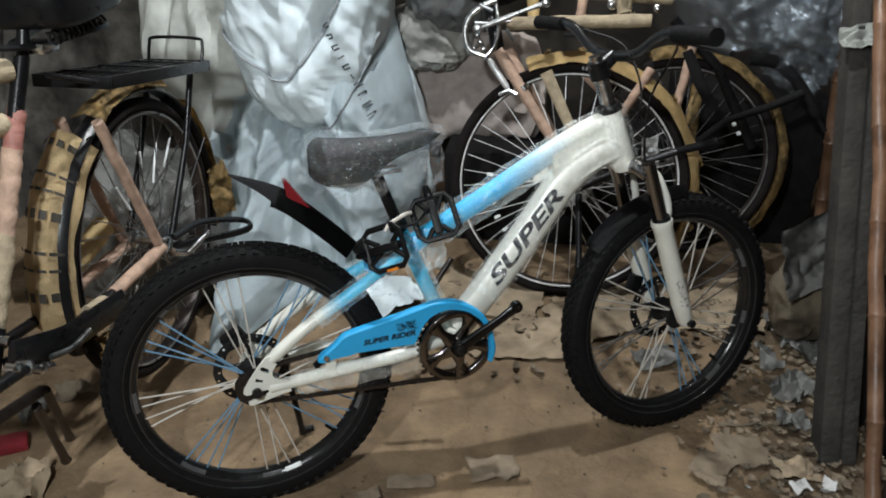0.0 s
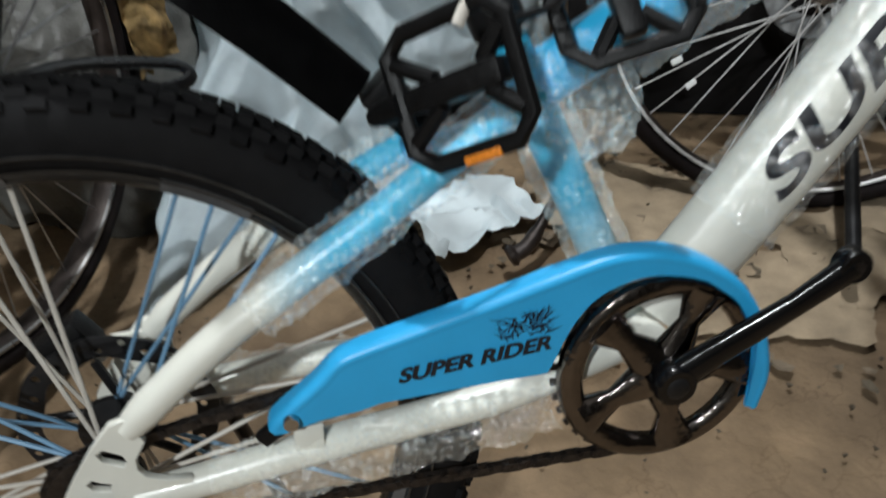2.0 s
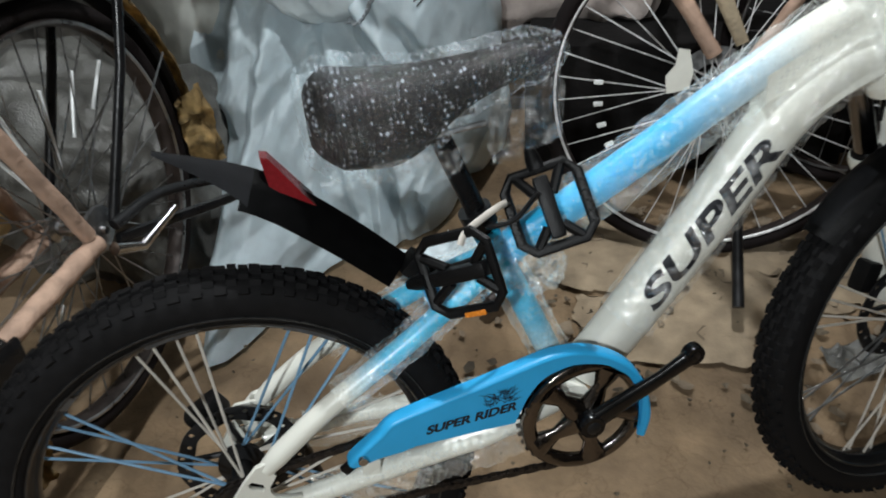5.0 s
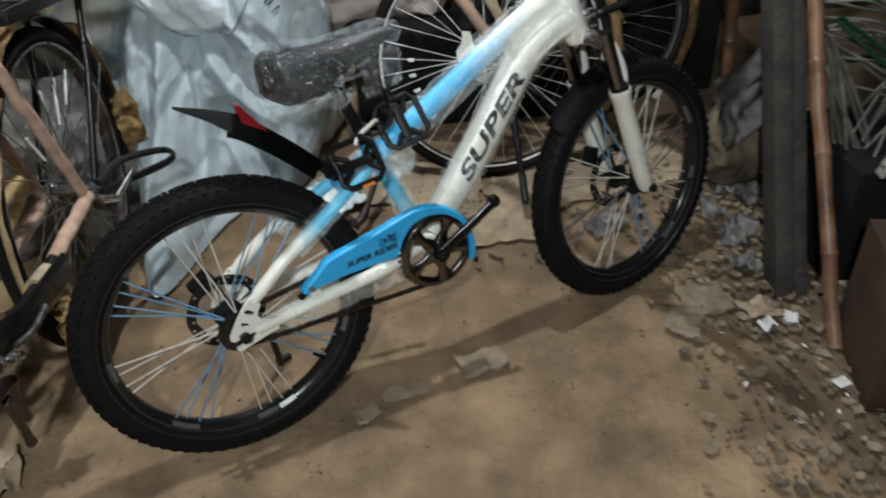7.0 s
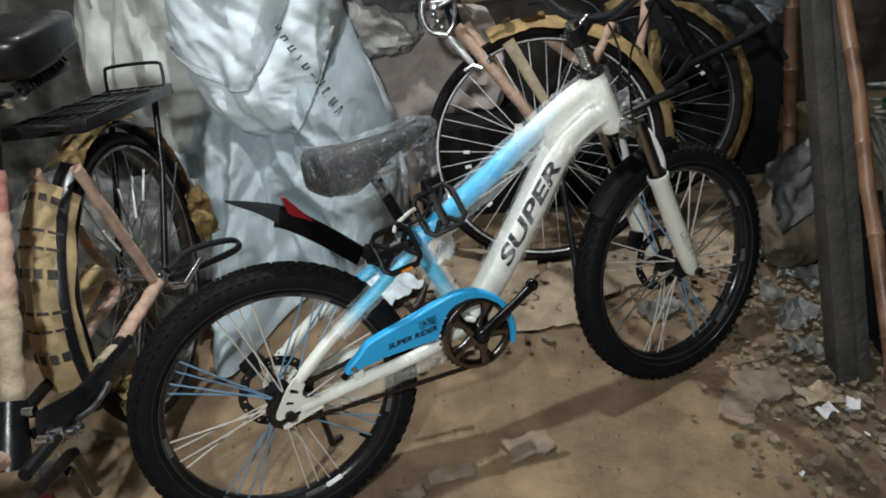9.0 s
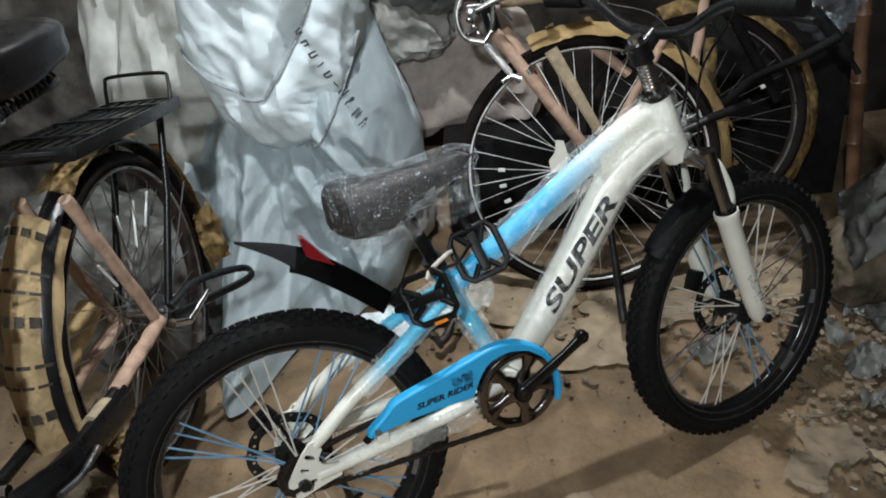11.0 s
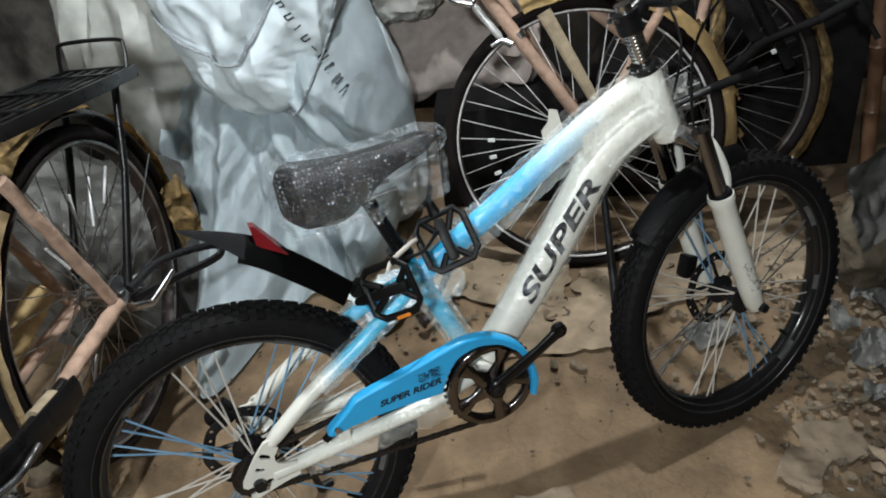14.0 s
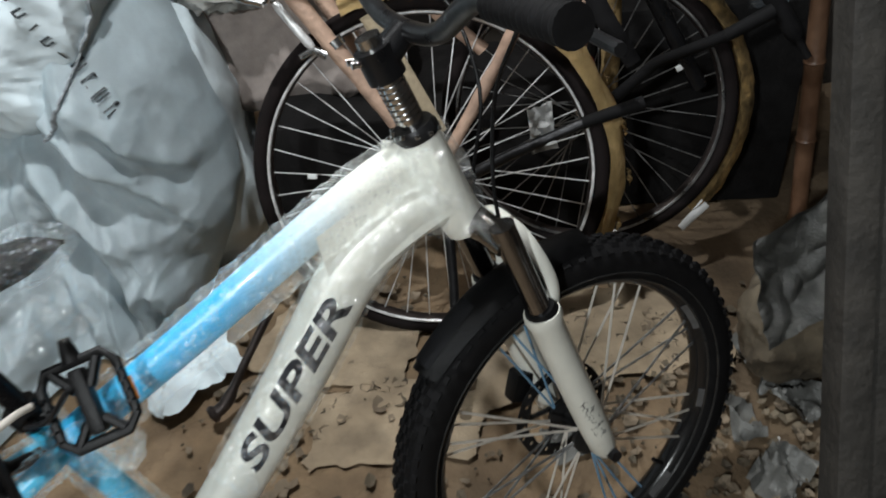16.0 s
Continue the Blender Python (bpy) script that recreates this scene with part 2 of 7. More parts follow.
BLUE, WHITE = (0.03, 0.34, 0.72), (0.77, 0.77, 0.70)
M = {
    "rubber": material("rubber", (0.0085, 0.0082, 0.0088), 0.75, spec=0.14, vary=0.3, scale=60, bump=0.06, bump_scale=300),
    "old_rubber": material("old_rubber", (0.011, 0.0075, 0.0075), 0.85, spec=0.2, vary=0.35, scale=30, bump=0.2, bump_scale=200),
    "black_rim": material("black_rim", (0.012, 0.012, 0.013), 0.22, vary=0.2, scale=40, bump=0.03),
    "sidewall_line": material("sidewall_line", (0.028, 0.028, 0.028), 0.22, vary=0.3, scale=60, bump=0.05),
    "sticker": material("sticker", (0.11, 0.11, 0.113), 0.15, vary=0.25, scale=50, bump=0.05),
    "plastic": material("plastic", (0.005, 0.005, 0.0055), 0.42, spec=0.22, vary=0.25, scale=70, bump=0.12, bump_scale=500),
    "grey_plastic": material("grey_plastic", (0.018, 0.019, 0.022), 0.7, spec=0.25, vary=0.2, scale=60, bump=0.1, bump_scale=400),
    "black_paint": material("black_paint", (0.009, 0.009, 0.010), 0.3, vary=0.3, scale=30, bump=0.04, spec=0.3),
    "gloss_black": material("gloss_black", (0.004, 0.004, 0.0045), 0.16, vary=0.3, scale=30, bump=0.03, spec=0.4),
    "black_steel": material("black_steel", (0.03, 0.03, 0.032), 0.38, 0.6, vary=0.3, scale=40, bump=0.06),
    "smoke_chrome": material("smoke_chrome", (0.19, 0.172, 0.16), 0.11, 1.0, vary=0.2, scale=12, bump=0.35, bump_scale=45),
    "dark_chrome": material("dark_chrome", (0.30, 0.30, 0.31), 0.14, 1.0, vary=0.2, scale=20, bump=0.08, bump_scale=30),
    "spoke_steel": material("spoke_steel", (0.80, 0.80, 0.80), 0.38, 0.3, vary=0.25, scale=60, bump=0.03),
    "chrome": material("chrome", (0.66, 0.66, 0.66), 0.22, 1.0, vary=0.3, scale=30, bump=0.04),
    "rust_steel": material("rust_steel", (0.07, 0.055, 0.05), 0.45, 0.5, vary=0.5, scale=30, bump=0.1),
    "old_chrome": material("old_chrome", (0.42, 0.42, 0.42), 0.3, 0.9, vary=0.4, scale=30, bump=0.06),
    "steel": material("steel", (0.42, 0.43, 0.44), 0.35, 0.9, vary=0.35, scale=60, bump=0.08),
    "chain": material("chain", (0.07, 0.06, 0.055), 0.38, 0.8, vary=0.4, scale=160, bump=0.2, bump_scale=300),
    "white_paint": material("white_paint", WHITE, 0.32, vary=0.06, scale=30, bump=0.03, coat=0.3),
    "blue_paint": material("blue_paint", BLUE, 0.3, vary=0.06, scale=30, bump=0.02, coat=0.4),
    "blue_plastic": material("blue_plastic", (0.03, 0.40, 0.78), 0.34, vary=0.05, scale=25, bump=0.04, bump_scale=300),
    "ink": material("ink", (0.012, 0.014, 0.02), 0.45, vary=0.2, scale=80, bump=0),
    "faded_ink": material("faded_ink", (0.055, 0.045, 0.035), 0.7, vary=0.5, scale=90, bump=0),
    "print_ink": material("print_ink", (0.06, 0.075, 0.085), 0.6, vary=0.4, scale=120, bump=0),
    "top_fade": fade("top_fade", 0, 0.57, 0.75, (0.02, 0.41, 0.74), WHITE),
    "stay_fade": fade("stay_fade", 0, 0.145, 0.20, WHITE, (0.02, 0.43, 0.68)),
    "seat_fade": fade("seat_fade", 2, 0.37, 0.46, (0.60, 0.70, 0.68), (0.02, 0.43, 0.68)),
    "bubble": film("bubble_wrap", 0.03, 0.24, 140, 0.7, (0.80, 0.93, 0.94), rough=0.13, sparse=0.60, grain=0.45, sheen=0.22),
    "bubble_light": film("bubble_wrap_light", 0.02, 0.20, 140, 0.8, (0.86, 0.93, 0.93), rough=0.12, sparse=0.62, grain=0.45, sheen=0.22),
    "tight_film": film("tight_film", 0.02, 0.16, 60, 1.0, rough=0.14, sparse=0.56, grain=0.9, sheen=0.14),
    "bubble_dense": film("bubble_wrap_dense", 0.02, 0.20, 140, 0.7, (0.82, 0.93, 0.95), rough=0.13, sparse=0.60, grain=0.45, sheen=0.26),
    # strong white dots here stand in for sparkle on the saddle film
    "bubble_seat": film("bubble_wrap_seat", 0.0, 0.36, 150, 1.0, (0.78, 0.86, 0.97), rough=0.10, sparse=0.50, grain=0.45, sheen=0.13, dot=0.72),
    "clear_bag": film("clear_bag", 0.12, 0.70, 22, 1.0, (0.42, 0.47, 0.52), bubbles=False, rough=0.2, metal=0.6),
    "red_lens": material("red_lens", (0.17, 0.006, 0.010), 0.18, vary=0.15, scale=200, bump=0.2, bump_scale=700),
    "amber": material("amber", (0.85, 0.27, 0.03), 0.25, vary=0.2, scale=300, bump=0.2, bump_scale=600),
    "white_spoke": material("white_spoke", (0.62, 0.58, 0.52), 0.4, vary=0.12, scale=40, bump=0.02),
    "blue_spoke": material("blue_spoke", (0.17, 0.33, 0.50), 0.4, vary=0.12, scale=40, bump=0.02),
    "vinyl": material("vinyl", (0.007, 0.0075, 0.009), 0.45, spec=0.2, vary=0.3, scale=60, bump=0.25, bump_scale=250),
    "sack": material("woven_sack", (0.745, 0.845, 0.89), 0.40, vary=0.12, scale=14, bump=0.22, bump_scale=420, blotch=5),
    "old_sack": material("old_sack", (0.60, 0.62, 0.58), 0.52, vary=0.18, scale=16, bump=0.25, bump_scale=400, blotch=4),
    "grey_sheet": material("grey_sheet", (0.14, 0.145, 0.145), 0.3, vary=0.22, scale=12, bump=0.2, bump_scale=60),
    "brown_bag": material("brown_bag", (0.42, 0.36, 0.33), 0.8, vary=0.2, scale=25, bump=0.25, bump_scale=200),
    "rope": material("rope", (0.42, 0.46, 0.49), 0.8, vary=0.3, scale=150, bump=0.5, bump_scale=500),
    "kraft": material("kraft_paper", (0.58, 0.41, 0.18), 0.75, vary=0.2, scale=22, bump=0.3, bump_scale=90, tint=(0.66, 0.48, 0.23)),
    "pale_kraft": material("pale_kraft_paper", (0.62, 0.46, 0.25), 0.75, vary=0.2, scale=22, bump=0.3, bump_scale=90, tint=(0.70, 0.53, 0.30)),
    "torn_kraft": material("torn_kraft", (0.46, 0.31, 0.13), 0.8, vary=0.6, scale=45, bump=0.4, bump_scale=90, blotch=18),
    "pink_paper": material("pink_paper", (0.52, 0.35, 0.26), 0.8, vary=0.28, scale=30, bump=0.3, bump_scale=120),
    "red_tape": material("red_tape", (0.36, 0.155, 0.125), 0.6, vary=0.25, scale=30, bump=0.2, bump_scale=120),
    "pale_wrap": material("pale_wrap", (0.42, 0.34, 0.23), 0.8, vary=0.25, scale=40, bump=0.35, bump_scale=150),
    "cardboard": material("cardboard", (0.40, 0.31, 0.21), 0.85, vary=0.28, scale=18, bump=0.25, bump_scale=160),
    "paper": material("paper_scrap", (0.245, 0.19, 0.132), 0.85, vary=0.25, scale=22, bump=0.2, bump_scale=120),
    "pale_paper": material("pale_paper", (0.58, 0.58, 0.57), 0.7, vary=0.15, scale=22, bump=0.2, bump_scale=120),
    "leaf": material("dry_leaf", (0.14, 0.108, 0.072), 0.85, vary=0.5, scale=9, bump=0.3, bump_scale=120, tint=(0.18, 0.145, 0.10), blotch=7),
    "post_wood": material("weathered_post", (0.040, 0.036, 0.031), 0.8, vary=0.35, scale=12, bump=0.5, bump_scale=60),
    "bamboo": material("bamboo", (0.16, 0.078, 0.042), 0.42, vary=0.35, scale=14, bump=0.15, bump_scale=90, tint=(0.21, 0.115, 0.068)),
    "smoky_film": material("smoky_film", (0.15, 0.15, 0.14), 0.35, vary=0.4, scale=16, bump=0.3, bump_scale=200, blotch=6),
    "dirty_wrap": material("dirty_wrap", (0.35, 0.345, 0.32), 0.55, vary=0.3, scale=16, bump=0.3, bump_scale=200, blotch=6),
    "brown_board": material("brown_board", (0.053, 0.028, 0.015), 0.75, vary=0.35, scale=8, bump=0.3, bump_scale=60),
    "rod": material("dull_rod", (0.17, 0.17, 0.15), 0.5, 0.35, vary=0.4, scale=25, bump=0.15),
    "stiff_wrap": material("stiff_wrap", (0.27, 0.275, 0.245), 0.5, vary=0.35, scale=14, bump=0.3, bump_scale=160, blotch=7),
    "green_rod": material("green_rod", (0.012, 0.05, 0.028), 0.25, vary=0.3, scale=25, bump=0.1),
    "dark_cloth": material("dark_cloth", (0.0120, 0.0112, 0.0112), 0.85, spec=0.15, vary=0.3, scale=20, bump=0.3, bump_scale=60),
    "red_plastic": material("red_plastic", (0.26, 0.025, 0.035), 0.4, vary=0.3, scale=20, bump=0.1),
    "wall": material("rough_wall", (0.32, 0.30, 0.27), 0.9, vary=0.65, scale=11, bump=0.7, bump_scale=22, blotch=2.5),
    "dark_wall": material("dark_plaster", (0.0750, 0.0630, 0.0525), 0.9, vary=0.4, scale=6, bump=0.5, bump_scale=20),
    "gloss_band": material("reflective_band", (0.80, 0.82, 0.82), 0.25, vary=0.1, scale=50, bump=0.05),
}


def ground_material():
    """Trodden earth with a dusty crust, damp patches and cracks."""
    m = material("earth", (0.268, 0.180, 0.100), 0.85, vary=0.22, scale=9, bump=0.5, bump_scale=55, tint=(0.322, 0.223, 0.132), blotch=1.7)
    nt = m.node_tree
    n, l = nt.nodes, nt.links
    bsdf = n["Principled BSDF"]
    tc, v, w = n.new("ShaderNodeTexCoord"), n.new("ShaderNodeTexVoronoi"), n.new("ShaderNodeTexNoise")
    v.feature = "DISTANCE_TO_EDGE"
    v.inputs["Scale"].default_value = 3.2
    w.inputs["Scale"].default_value, w.inputs["Detail"].default_value = 5, 6
    add = n.new("ShaderNodeVectorMath")
    add.operation = "ADD"
    l.new(tc.outputs["Object"], w.inputs["Vector"])
    l.new(tc.outputs["Object"], add.inputs[0])
    l.new(w.outputs["Color"], add.inputs[1])
    l.new(add.outputs[0], v.inputs["Vector"])
    ramp = n.new("ShaderNodeValToRGB")
    ramp.color_ramp.elements[0].position, ramp.color_ramp.elements[1].position = 0.0, 0.02
    ramp.color_ramp.elements[0].color, ramp.color_ramp.elements[1].color = (0.82, 0.80, 0.78, 1), (1, 1, 1, 1)
    l.new(v.outputs["Distance"], ramp.inputs[0])
    grime, gr = n.new("ShaderNodeTexNoise"), n.new("ShaderNodeValToRGB")
    grime.inputs["Scale"].default_value, grime.inputs["Detail"].default_value, grime.inputs["Roughness"].default_value = 3.5, 9, 0.7
    gr.color_ramp.elements[0].position, gr.color_ramp.elements[1].position = 0.4, 0.62
    gr.color_ramp.elements[0].color, gr.color_ramp.elements[1].color = (0.66, 0.66, 0.68, 1), (1, 1, 1, 1)
    l.new(tc.outputs["Object"], grime.inputs["Vector"])
    l.new(grime.outputs["Fac"], gr.inputs[0])
    old = bsdf.inputs["Base Color"].links[0].from_socket
    for ramp_out in (ramp.outputs[0], gr.outputs[0]):
        mix = n.new("ShaderNodeMix")
        mix.data_type, mix.blend_type = "RGBA", "MULTIPLY"
        mix.inputs[0].default_value = 1
        l.new(old, mix.inputs[6])
        l.new(ramp_out, mix.inputs[7])
        old = mix.outputs[2]
    # dark littered soil along the post
    sep, edge, soil, tone = n.new("ShaderNodeSeparateXYZ"), n.new("ShaderNodeMath"), n.new("ShaderNodeMapRange"), n.new("ShaderNodeMix")
    l.new(tc.outputs["Object"], sep.inputs[0])
    edge.operation = "MULTIPLY_ADD"
    edge.inputs[1].default_value = 0.45
    l.new(w.outputs["Fac"], edge.inputs[0])
    l.new(sep.outputs[0], edge.inputs[2])
    soil.inputs[1].default_value, soil.inputs[2].default_value = 1.02, 1.22
    l.new(edge.outputs[0], soil.inputs[0])
    tone.data_type, tone.blend_type = "RGBA", "MULTIPLY"
    tone.inputs[7].default_value = (0.50, 0.50, 0.50, 1)
    l.new(soil.outputs[0], tone.inputs[0])
    l.new(old, tone.inputs[6])
    l.new(tone.outputs[2], bsdf.inputs["Base Color"])
    return m


M["earth"] = ground_material()
creased(M["sack"], 4.5, 0.26, 0.03)
creased(M["sack"], 13.0, 0.26, 0.012)
creased(M["old_sack"], 4.0, 0.3, 0.03)
creased(M["grey_sheet"], 12.0, 0.8, 0.03)
creased(M["brown_bag"], 6.0, 0.5, 0.03)
creased(M["dirty_wrap"], 9.0, 0.8, 0.03)
creased(M["stiff_wrap"], 14.0, 0.6, 0.02)
creased(M["smoky_film"], 9.0, 0.8, 0.03)


# ---- shapes ----
def part(name, bm, mat, parent=None, label="", smooth=True):
    """Links a bmesh as one mesh object under a thing or a part."""
    me = bpy.data.meshes.new(name)
    bmesh.ops.recalc_face_normals(bm, faces=bm.faces)
    bm.to_mesh(me)
    bm.free()
    if smooth:
        me.shade_smooth()
        me.set_sharp_from_angle(angle=radians(38))
    me.materials.append(M[mat] if isinstance(mat, str) else mat)
    ob = new(name, me)
    ob.parent = parent
    if label:
        tagged(ob, label)
    return ob


def empty(name, m, label, category, group=""):
    ob = new(name)
    ob.empty_display_size = 0.05
    ob.matrix_world = m
    return tagged(ob, label, category, group)


def sweep(pts, radius, sides=12, closed=False, flat=1.0, bm=None, up=None):
    """A tube along points; radius is a number or one for each point; flat squeezes it along its side axis."""
    bm = bm or bmesh.new()
    pts = [Vector(p) for p in pts]
    k = len(pts)
    rad = radius if isinstance(radius, (list, tuple)) else [radius] * k
    rings, side = [], None
    for i, p in enumerate(pts):
        a = pts[(i - 1) % k] if (closed or i > 0) else p
        b = pts[(i + 1) % k] if (closed or i < k - 1) else p
        d = (b - a).normalized()
        if side is None:
            ref = Vector(up) if up else (Vector((0, 1, 0)) if abs(d.y) < 0.9 else Vector((0, 0, 1)))
            side = (ref - d * ref.dot(d)).normalized()
        else:
            side = (side - d * side.dot(d)).normalized()
        other = d.cross(side)
        rings.append([bm.verts.new(p + side * math.cos(2 * math.pi * j / sides) * rad[i] * flat + other * math.sin(2 * math.pi * j / sides) * rad[i]) for j in range(sides)])
    for i in range(k if closed else k - 1):
        r, s = rings[i], rings[(i + 1) % k]
        for j in range(sides):
            bm.faces.new((r[j], r[(j + 1) % sides], s[(j + 1) % sides], s[j]))
    if not closed:
        bm.faces.new(rings[0])
        bm.faces.new(rings[-1])
    return bm


def smooth_path(pts, steps=8):
    """A Catmull-Rom curve through points."""
    pts = [Vector(p) for p in pts]
    ext = [pts[0] * 2 - pts[1]] + pts + [pts[-1] * 2 - pts[-2]]
    out = []
    for i in range(1, len(ext) - 2):
        a, b, c, d = ext[i - 1:i + 3]
        for s in range(steps):
            t = s / steps
            out.append(0.5 * ((2 * b) + (c - a) * t + (2 * a - 5 * b + 4 * c - d) * t * t + (3 * b - a - 3 * c + d) * t ** 3))
    return out + [pts[-1]]


def lathe(profile, centre=(0, 0, 0), steps=72, closed=True, start=0.0, turn=2 * math.pi, bm=None, wobble=None):
    """Turns a profile of (radius, y) round the y axis; angle 0 points to +x, 90 degrees to +z."""
    bm = bm or bmesh.new()
    full = abs(turn - 2 * math.pi) < 1e-6
    rings = []
    for i in range(steps if full else steps + 1):
        a = start + turn * i / steps
        w = wobble(a) if wobble else 0.0
        rings.append([bm.verts.new((centre[0] + (r + w) * math.cos(a), centre[1] + y, centre[2] + (r + w) * math.sin(a))) for r, y in profile])
    k = len(profile)
    for i in range(steps):
        r, s = rings[i], rings[(i + 1) % len(rings)]
        for j in range(k if closed else k - 1):
            bm.faces.new((r[j], r[(j + 1) % k], s[(j + 1) % k], s[j]))
    if not full and closed:
        bm.faces.new(rings[0])
        bm.faces.new(rings[-1])
    return bm


def disc(profile, centre, steps=32, axis="y", bm=None):
    """A solid of turning: profile of (radius, height) from end to end along an axis."""
    bm = bm or bmesh.new()
    rings = []
    for r, h in profile:
        ring = []
        for i in range(steps):
            a = 2 * math.pi * i / steps
            u, v = r * math.cos(a), r * math.sin(a)
            p = {"y": (u, h, v), "z": (u, v, h), "x": (h, u, v)}[axis]
            ring.append(bm.verts.new(Vector(centre) + Vector(p)))
        rings.append(ring)
    for r, s in zip(rings, rings[1:]):
        for j in range(steps):
            bm.faces.new((r[j], r[(j + 1) % steps], s[(j + 1) % steps], s[j]))
    bm.faces.new(rings[0])
    bm.faces.new(rings[-1])
    return bm


def box(m, size, bevel=0.002, bm=None):
    bm = bm or bmesh.new()
    made = bmesh.ops.create_cube(bm, size=1.0, matrix=m @ Matrix.Diagonal((*size, 1)))
    if bevel:
        edges = list({e for v in made["verts"] for e in v.link_edges})
        bmesh.ops.bevel(bm, geom=edges, offset=bevel, segments=2, affect="EDGES", profile=0.6)
    return bm


def plate(outline, y, thick, bm=None, holes=()):
    """A flat plate in the x-z plane between y and y + thick."""
    bm = bm or bmesh.new()
    a = [bm.verts.new((x, y, z)) for x, z in outline]
    b = [bm.verts.new((x, y + thick, z)) for x, z in outline]
    k = len(a)
    for i in range(k):
        bm.faces.new((a[i], a[(i + 1) % k], b[(i + 1) % k], b[i]))
    for ring in (a, b):
        f = bm.faces.new(ring)
        bmesh.ops.triangulate(bm, faces=[f])
    return bm


def cut_plate(outline, openings, y, thick, bevel=0.0008):
    """A flat plate in the x-z plane about y, with openings cut through it and softened edges."""
    data = bpy.data.curves.new("plate", "CURVE")
    data.dimensions, data.fill_mode, data.extrude, data.bevel_depth, data.bevel_resolution = "2D", "BOTH", thick / 2 - bevel, bevel, 1
    for ring in [outline] + list(openings):
        sp = data.splines.new("POLY")
        sp.points.add(len(ring) - 1)
        for p, (x, z) in zip(sp.points, ring):
            p.co = (x, z, 0, 1)
        sp.use_cyclic_u = True
    ob = bpy.data.objects.new("plate", data)
    me = bpy.data.meshes.new_from_object(ob)
    bm = bmesh.new()
    bm.from_mesh(me)
    bpy.data.objects.remove(ob)
    bpy.data.curves.remove(data)
    bpy.data.meshes.remove(me)
    for v in bm.verts:
        v.co = Vector((v.co.x, y - v.co.z, v.co.y))
    bmesh.ops.remove_doubles(bm, verts=bm.verts[:], dist=1e-5)
    bmesh.ops.recalc_face_normals(bm, faces=bm.faces[:])
    return bm


def fold_noise(p, seed, stretch, size):
    """Soft ridges that run along one axis, as in hanging cloth."""
    q = Vector((p[0] / stretch[0], p[1] / stretch[1], p[2] / stretch[2])) / size + Vector((seed * 7.3, seed * 3.1, seed * 5.7))
    warp = noise.noise_vector(q * 0.6) * 0.8
    a = 1 - abs(noise.noise(q + warp)) * 2
    b = 1 - abs(noise.noise(q * 2.3 + warp * 1.5)) * 2
    return a * 0.65 + b * 0.35


def bulge(centre, semi, seed, folds=0.03, size=0.16, stretch=(1, 1, 2.2), power=2.4, nu=110, nv=80, pinch=(), floor=None, tilt=None):
    """A stuffed, creased sack: a rounded solid with folds, and tied in where pinch gives (height -1..1, depth, width)."""
    bm = bmesh.new()
    rows = []
    tilt = tilt or Matrix.Identity(3)
    for i in range(nv + 1):
        lat = -math.pi / 2 + math.pi * i / nv
        row = []
        for j in range(nu):
            lon = 2 * math.pi * j / nu
            cl, sl = math.cos(lat), math.sin(lat)
            f = lambda v: math.copysign(abs(v) ** (2 / power), v)
            d = Vector((f(cl) * f(math.cos(lon)), f(cl) * f(math.sin(lon)), f(sl)))
            k = 1.0
            for h, depth, width in pinch:
                k -= depth * math.exp(-((d.z - h) / width) ** 2)
            p = Vector((d.x * semi[0] * k, d.y * semi[1] * k, d.z * semi[2]))
            out = Vector((d.x / semi[0], d.y / semi[1], d.z / semi[2])).normalized()
            p += out * (fold_noise(p, seed, stretch, size) - 0.45) * folds
            p += out * noise.noise(p * 3.1 + Vector((seed, 0, 0))) * folds * 1.3
            p = tilt @ p + Vector(centre)
            if floor is not None and p.z < floor:
                p.z = floor + (p.z - floor) * 0.02
            row.append(bm.verts.new(p))
        rows.append(row)
    for r, s in zip(rows, rows[1:]):
        for j in range(nu):
            bm.faces.new((r[j], r[(j + 1) % nu], s[(j + 1) % nu], s[j]))
    bmesh.ops.remove_doubles(bm, verts=bm.verts, dist=1e-5)
    return bm


def cloth(origin, u, v, nu, nv, seed, depth, size, thick=0.003, sag=0.0, edge=0.0, stretch=(1, 1, 1)):
    """A creased sheet between origin, origin + u and origin + v."""
    bm = bmesh.new()
    o, u, v = Vector(origin), Vector(u), Vector(v)
    n = u.cross(v).normalized()
    rows = []
    for i in range(nv + 1):
        b = i / nv
        row = []
        for j in range(nu + 1):
            a = j / nu
            p = o + u * a + v * b
            q = p.copy()
            p += n * ((fold_noise(q, seed, stretch, size) - 0.4) * depth + sag * math.sin(math.pi * a) * math.sin(math.pi * b))
            if edge and (i in (0, nv) or j in (0, nu)):
                p += (u.normalized() * noise.noise(q * 23 + Vector((seed, 0, 0))) + v.normalized() * noise.noise(q * 19 + Vector((0, seed, 0)))) * edge
            row.append(bm.verts.new(p))
        rows.append(row)
    for r, s in zip(rows, rows[1:]):
        for j in range(nu):
            bm.faces.new((r[j], r[j + 1], s[j + 1], s[j]))
    if thick:
        bmesh.ops.solidify(bm, geom=bm.faces[:], thickness=thick)
    return bm


def arc(centre, r, a0, a1, steps, y=0.0):
    return [(centre[0] + r * math.cos(radians(a0 + (a1 - a0) * i / steps)), y, centre[2] + r * math.sin(radians(a0 + (a1 - a0) * i / steps))) for i in range(steps + 1)]

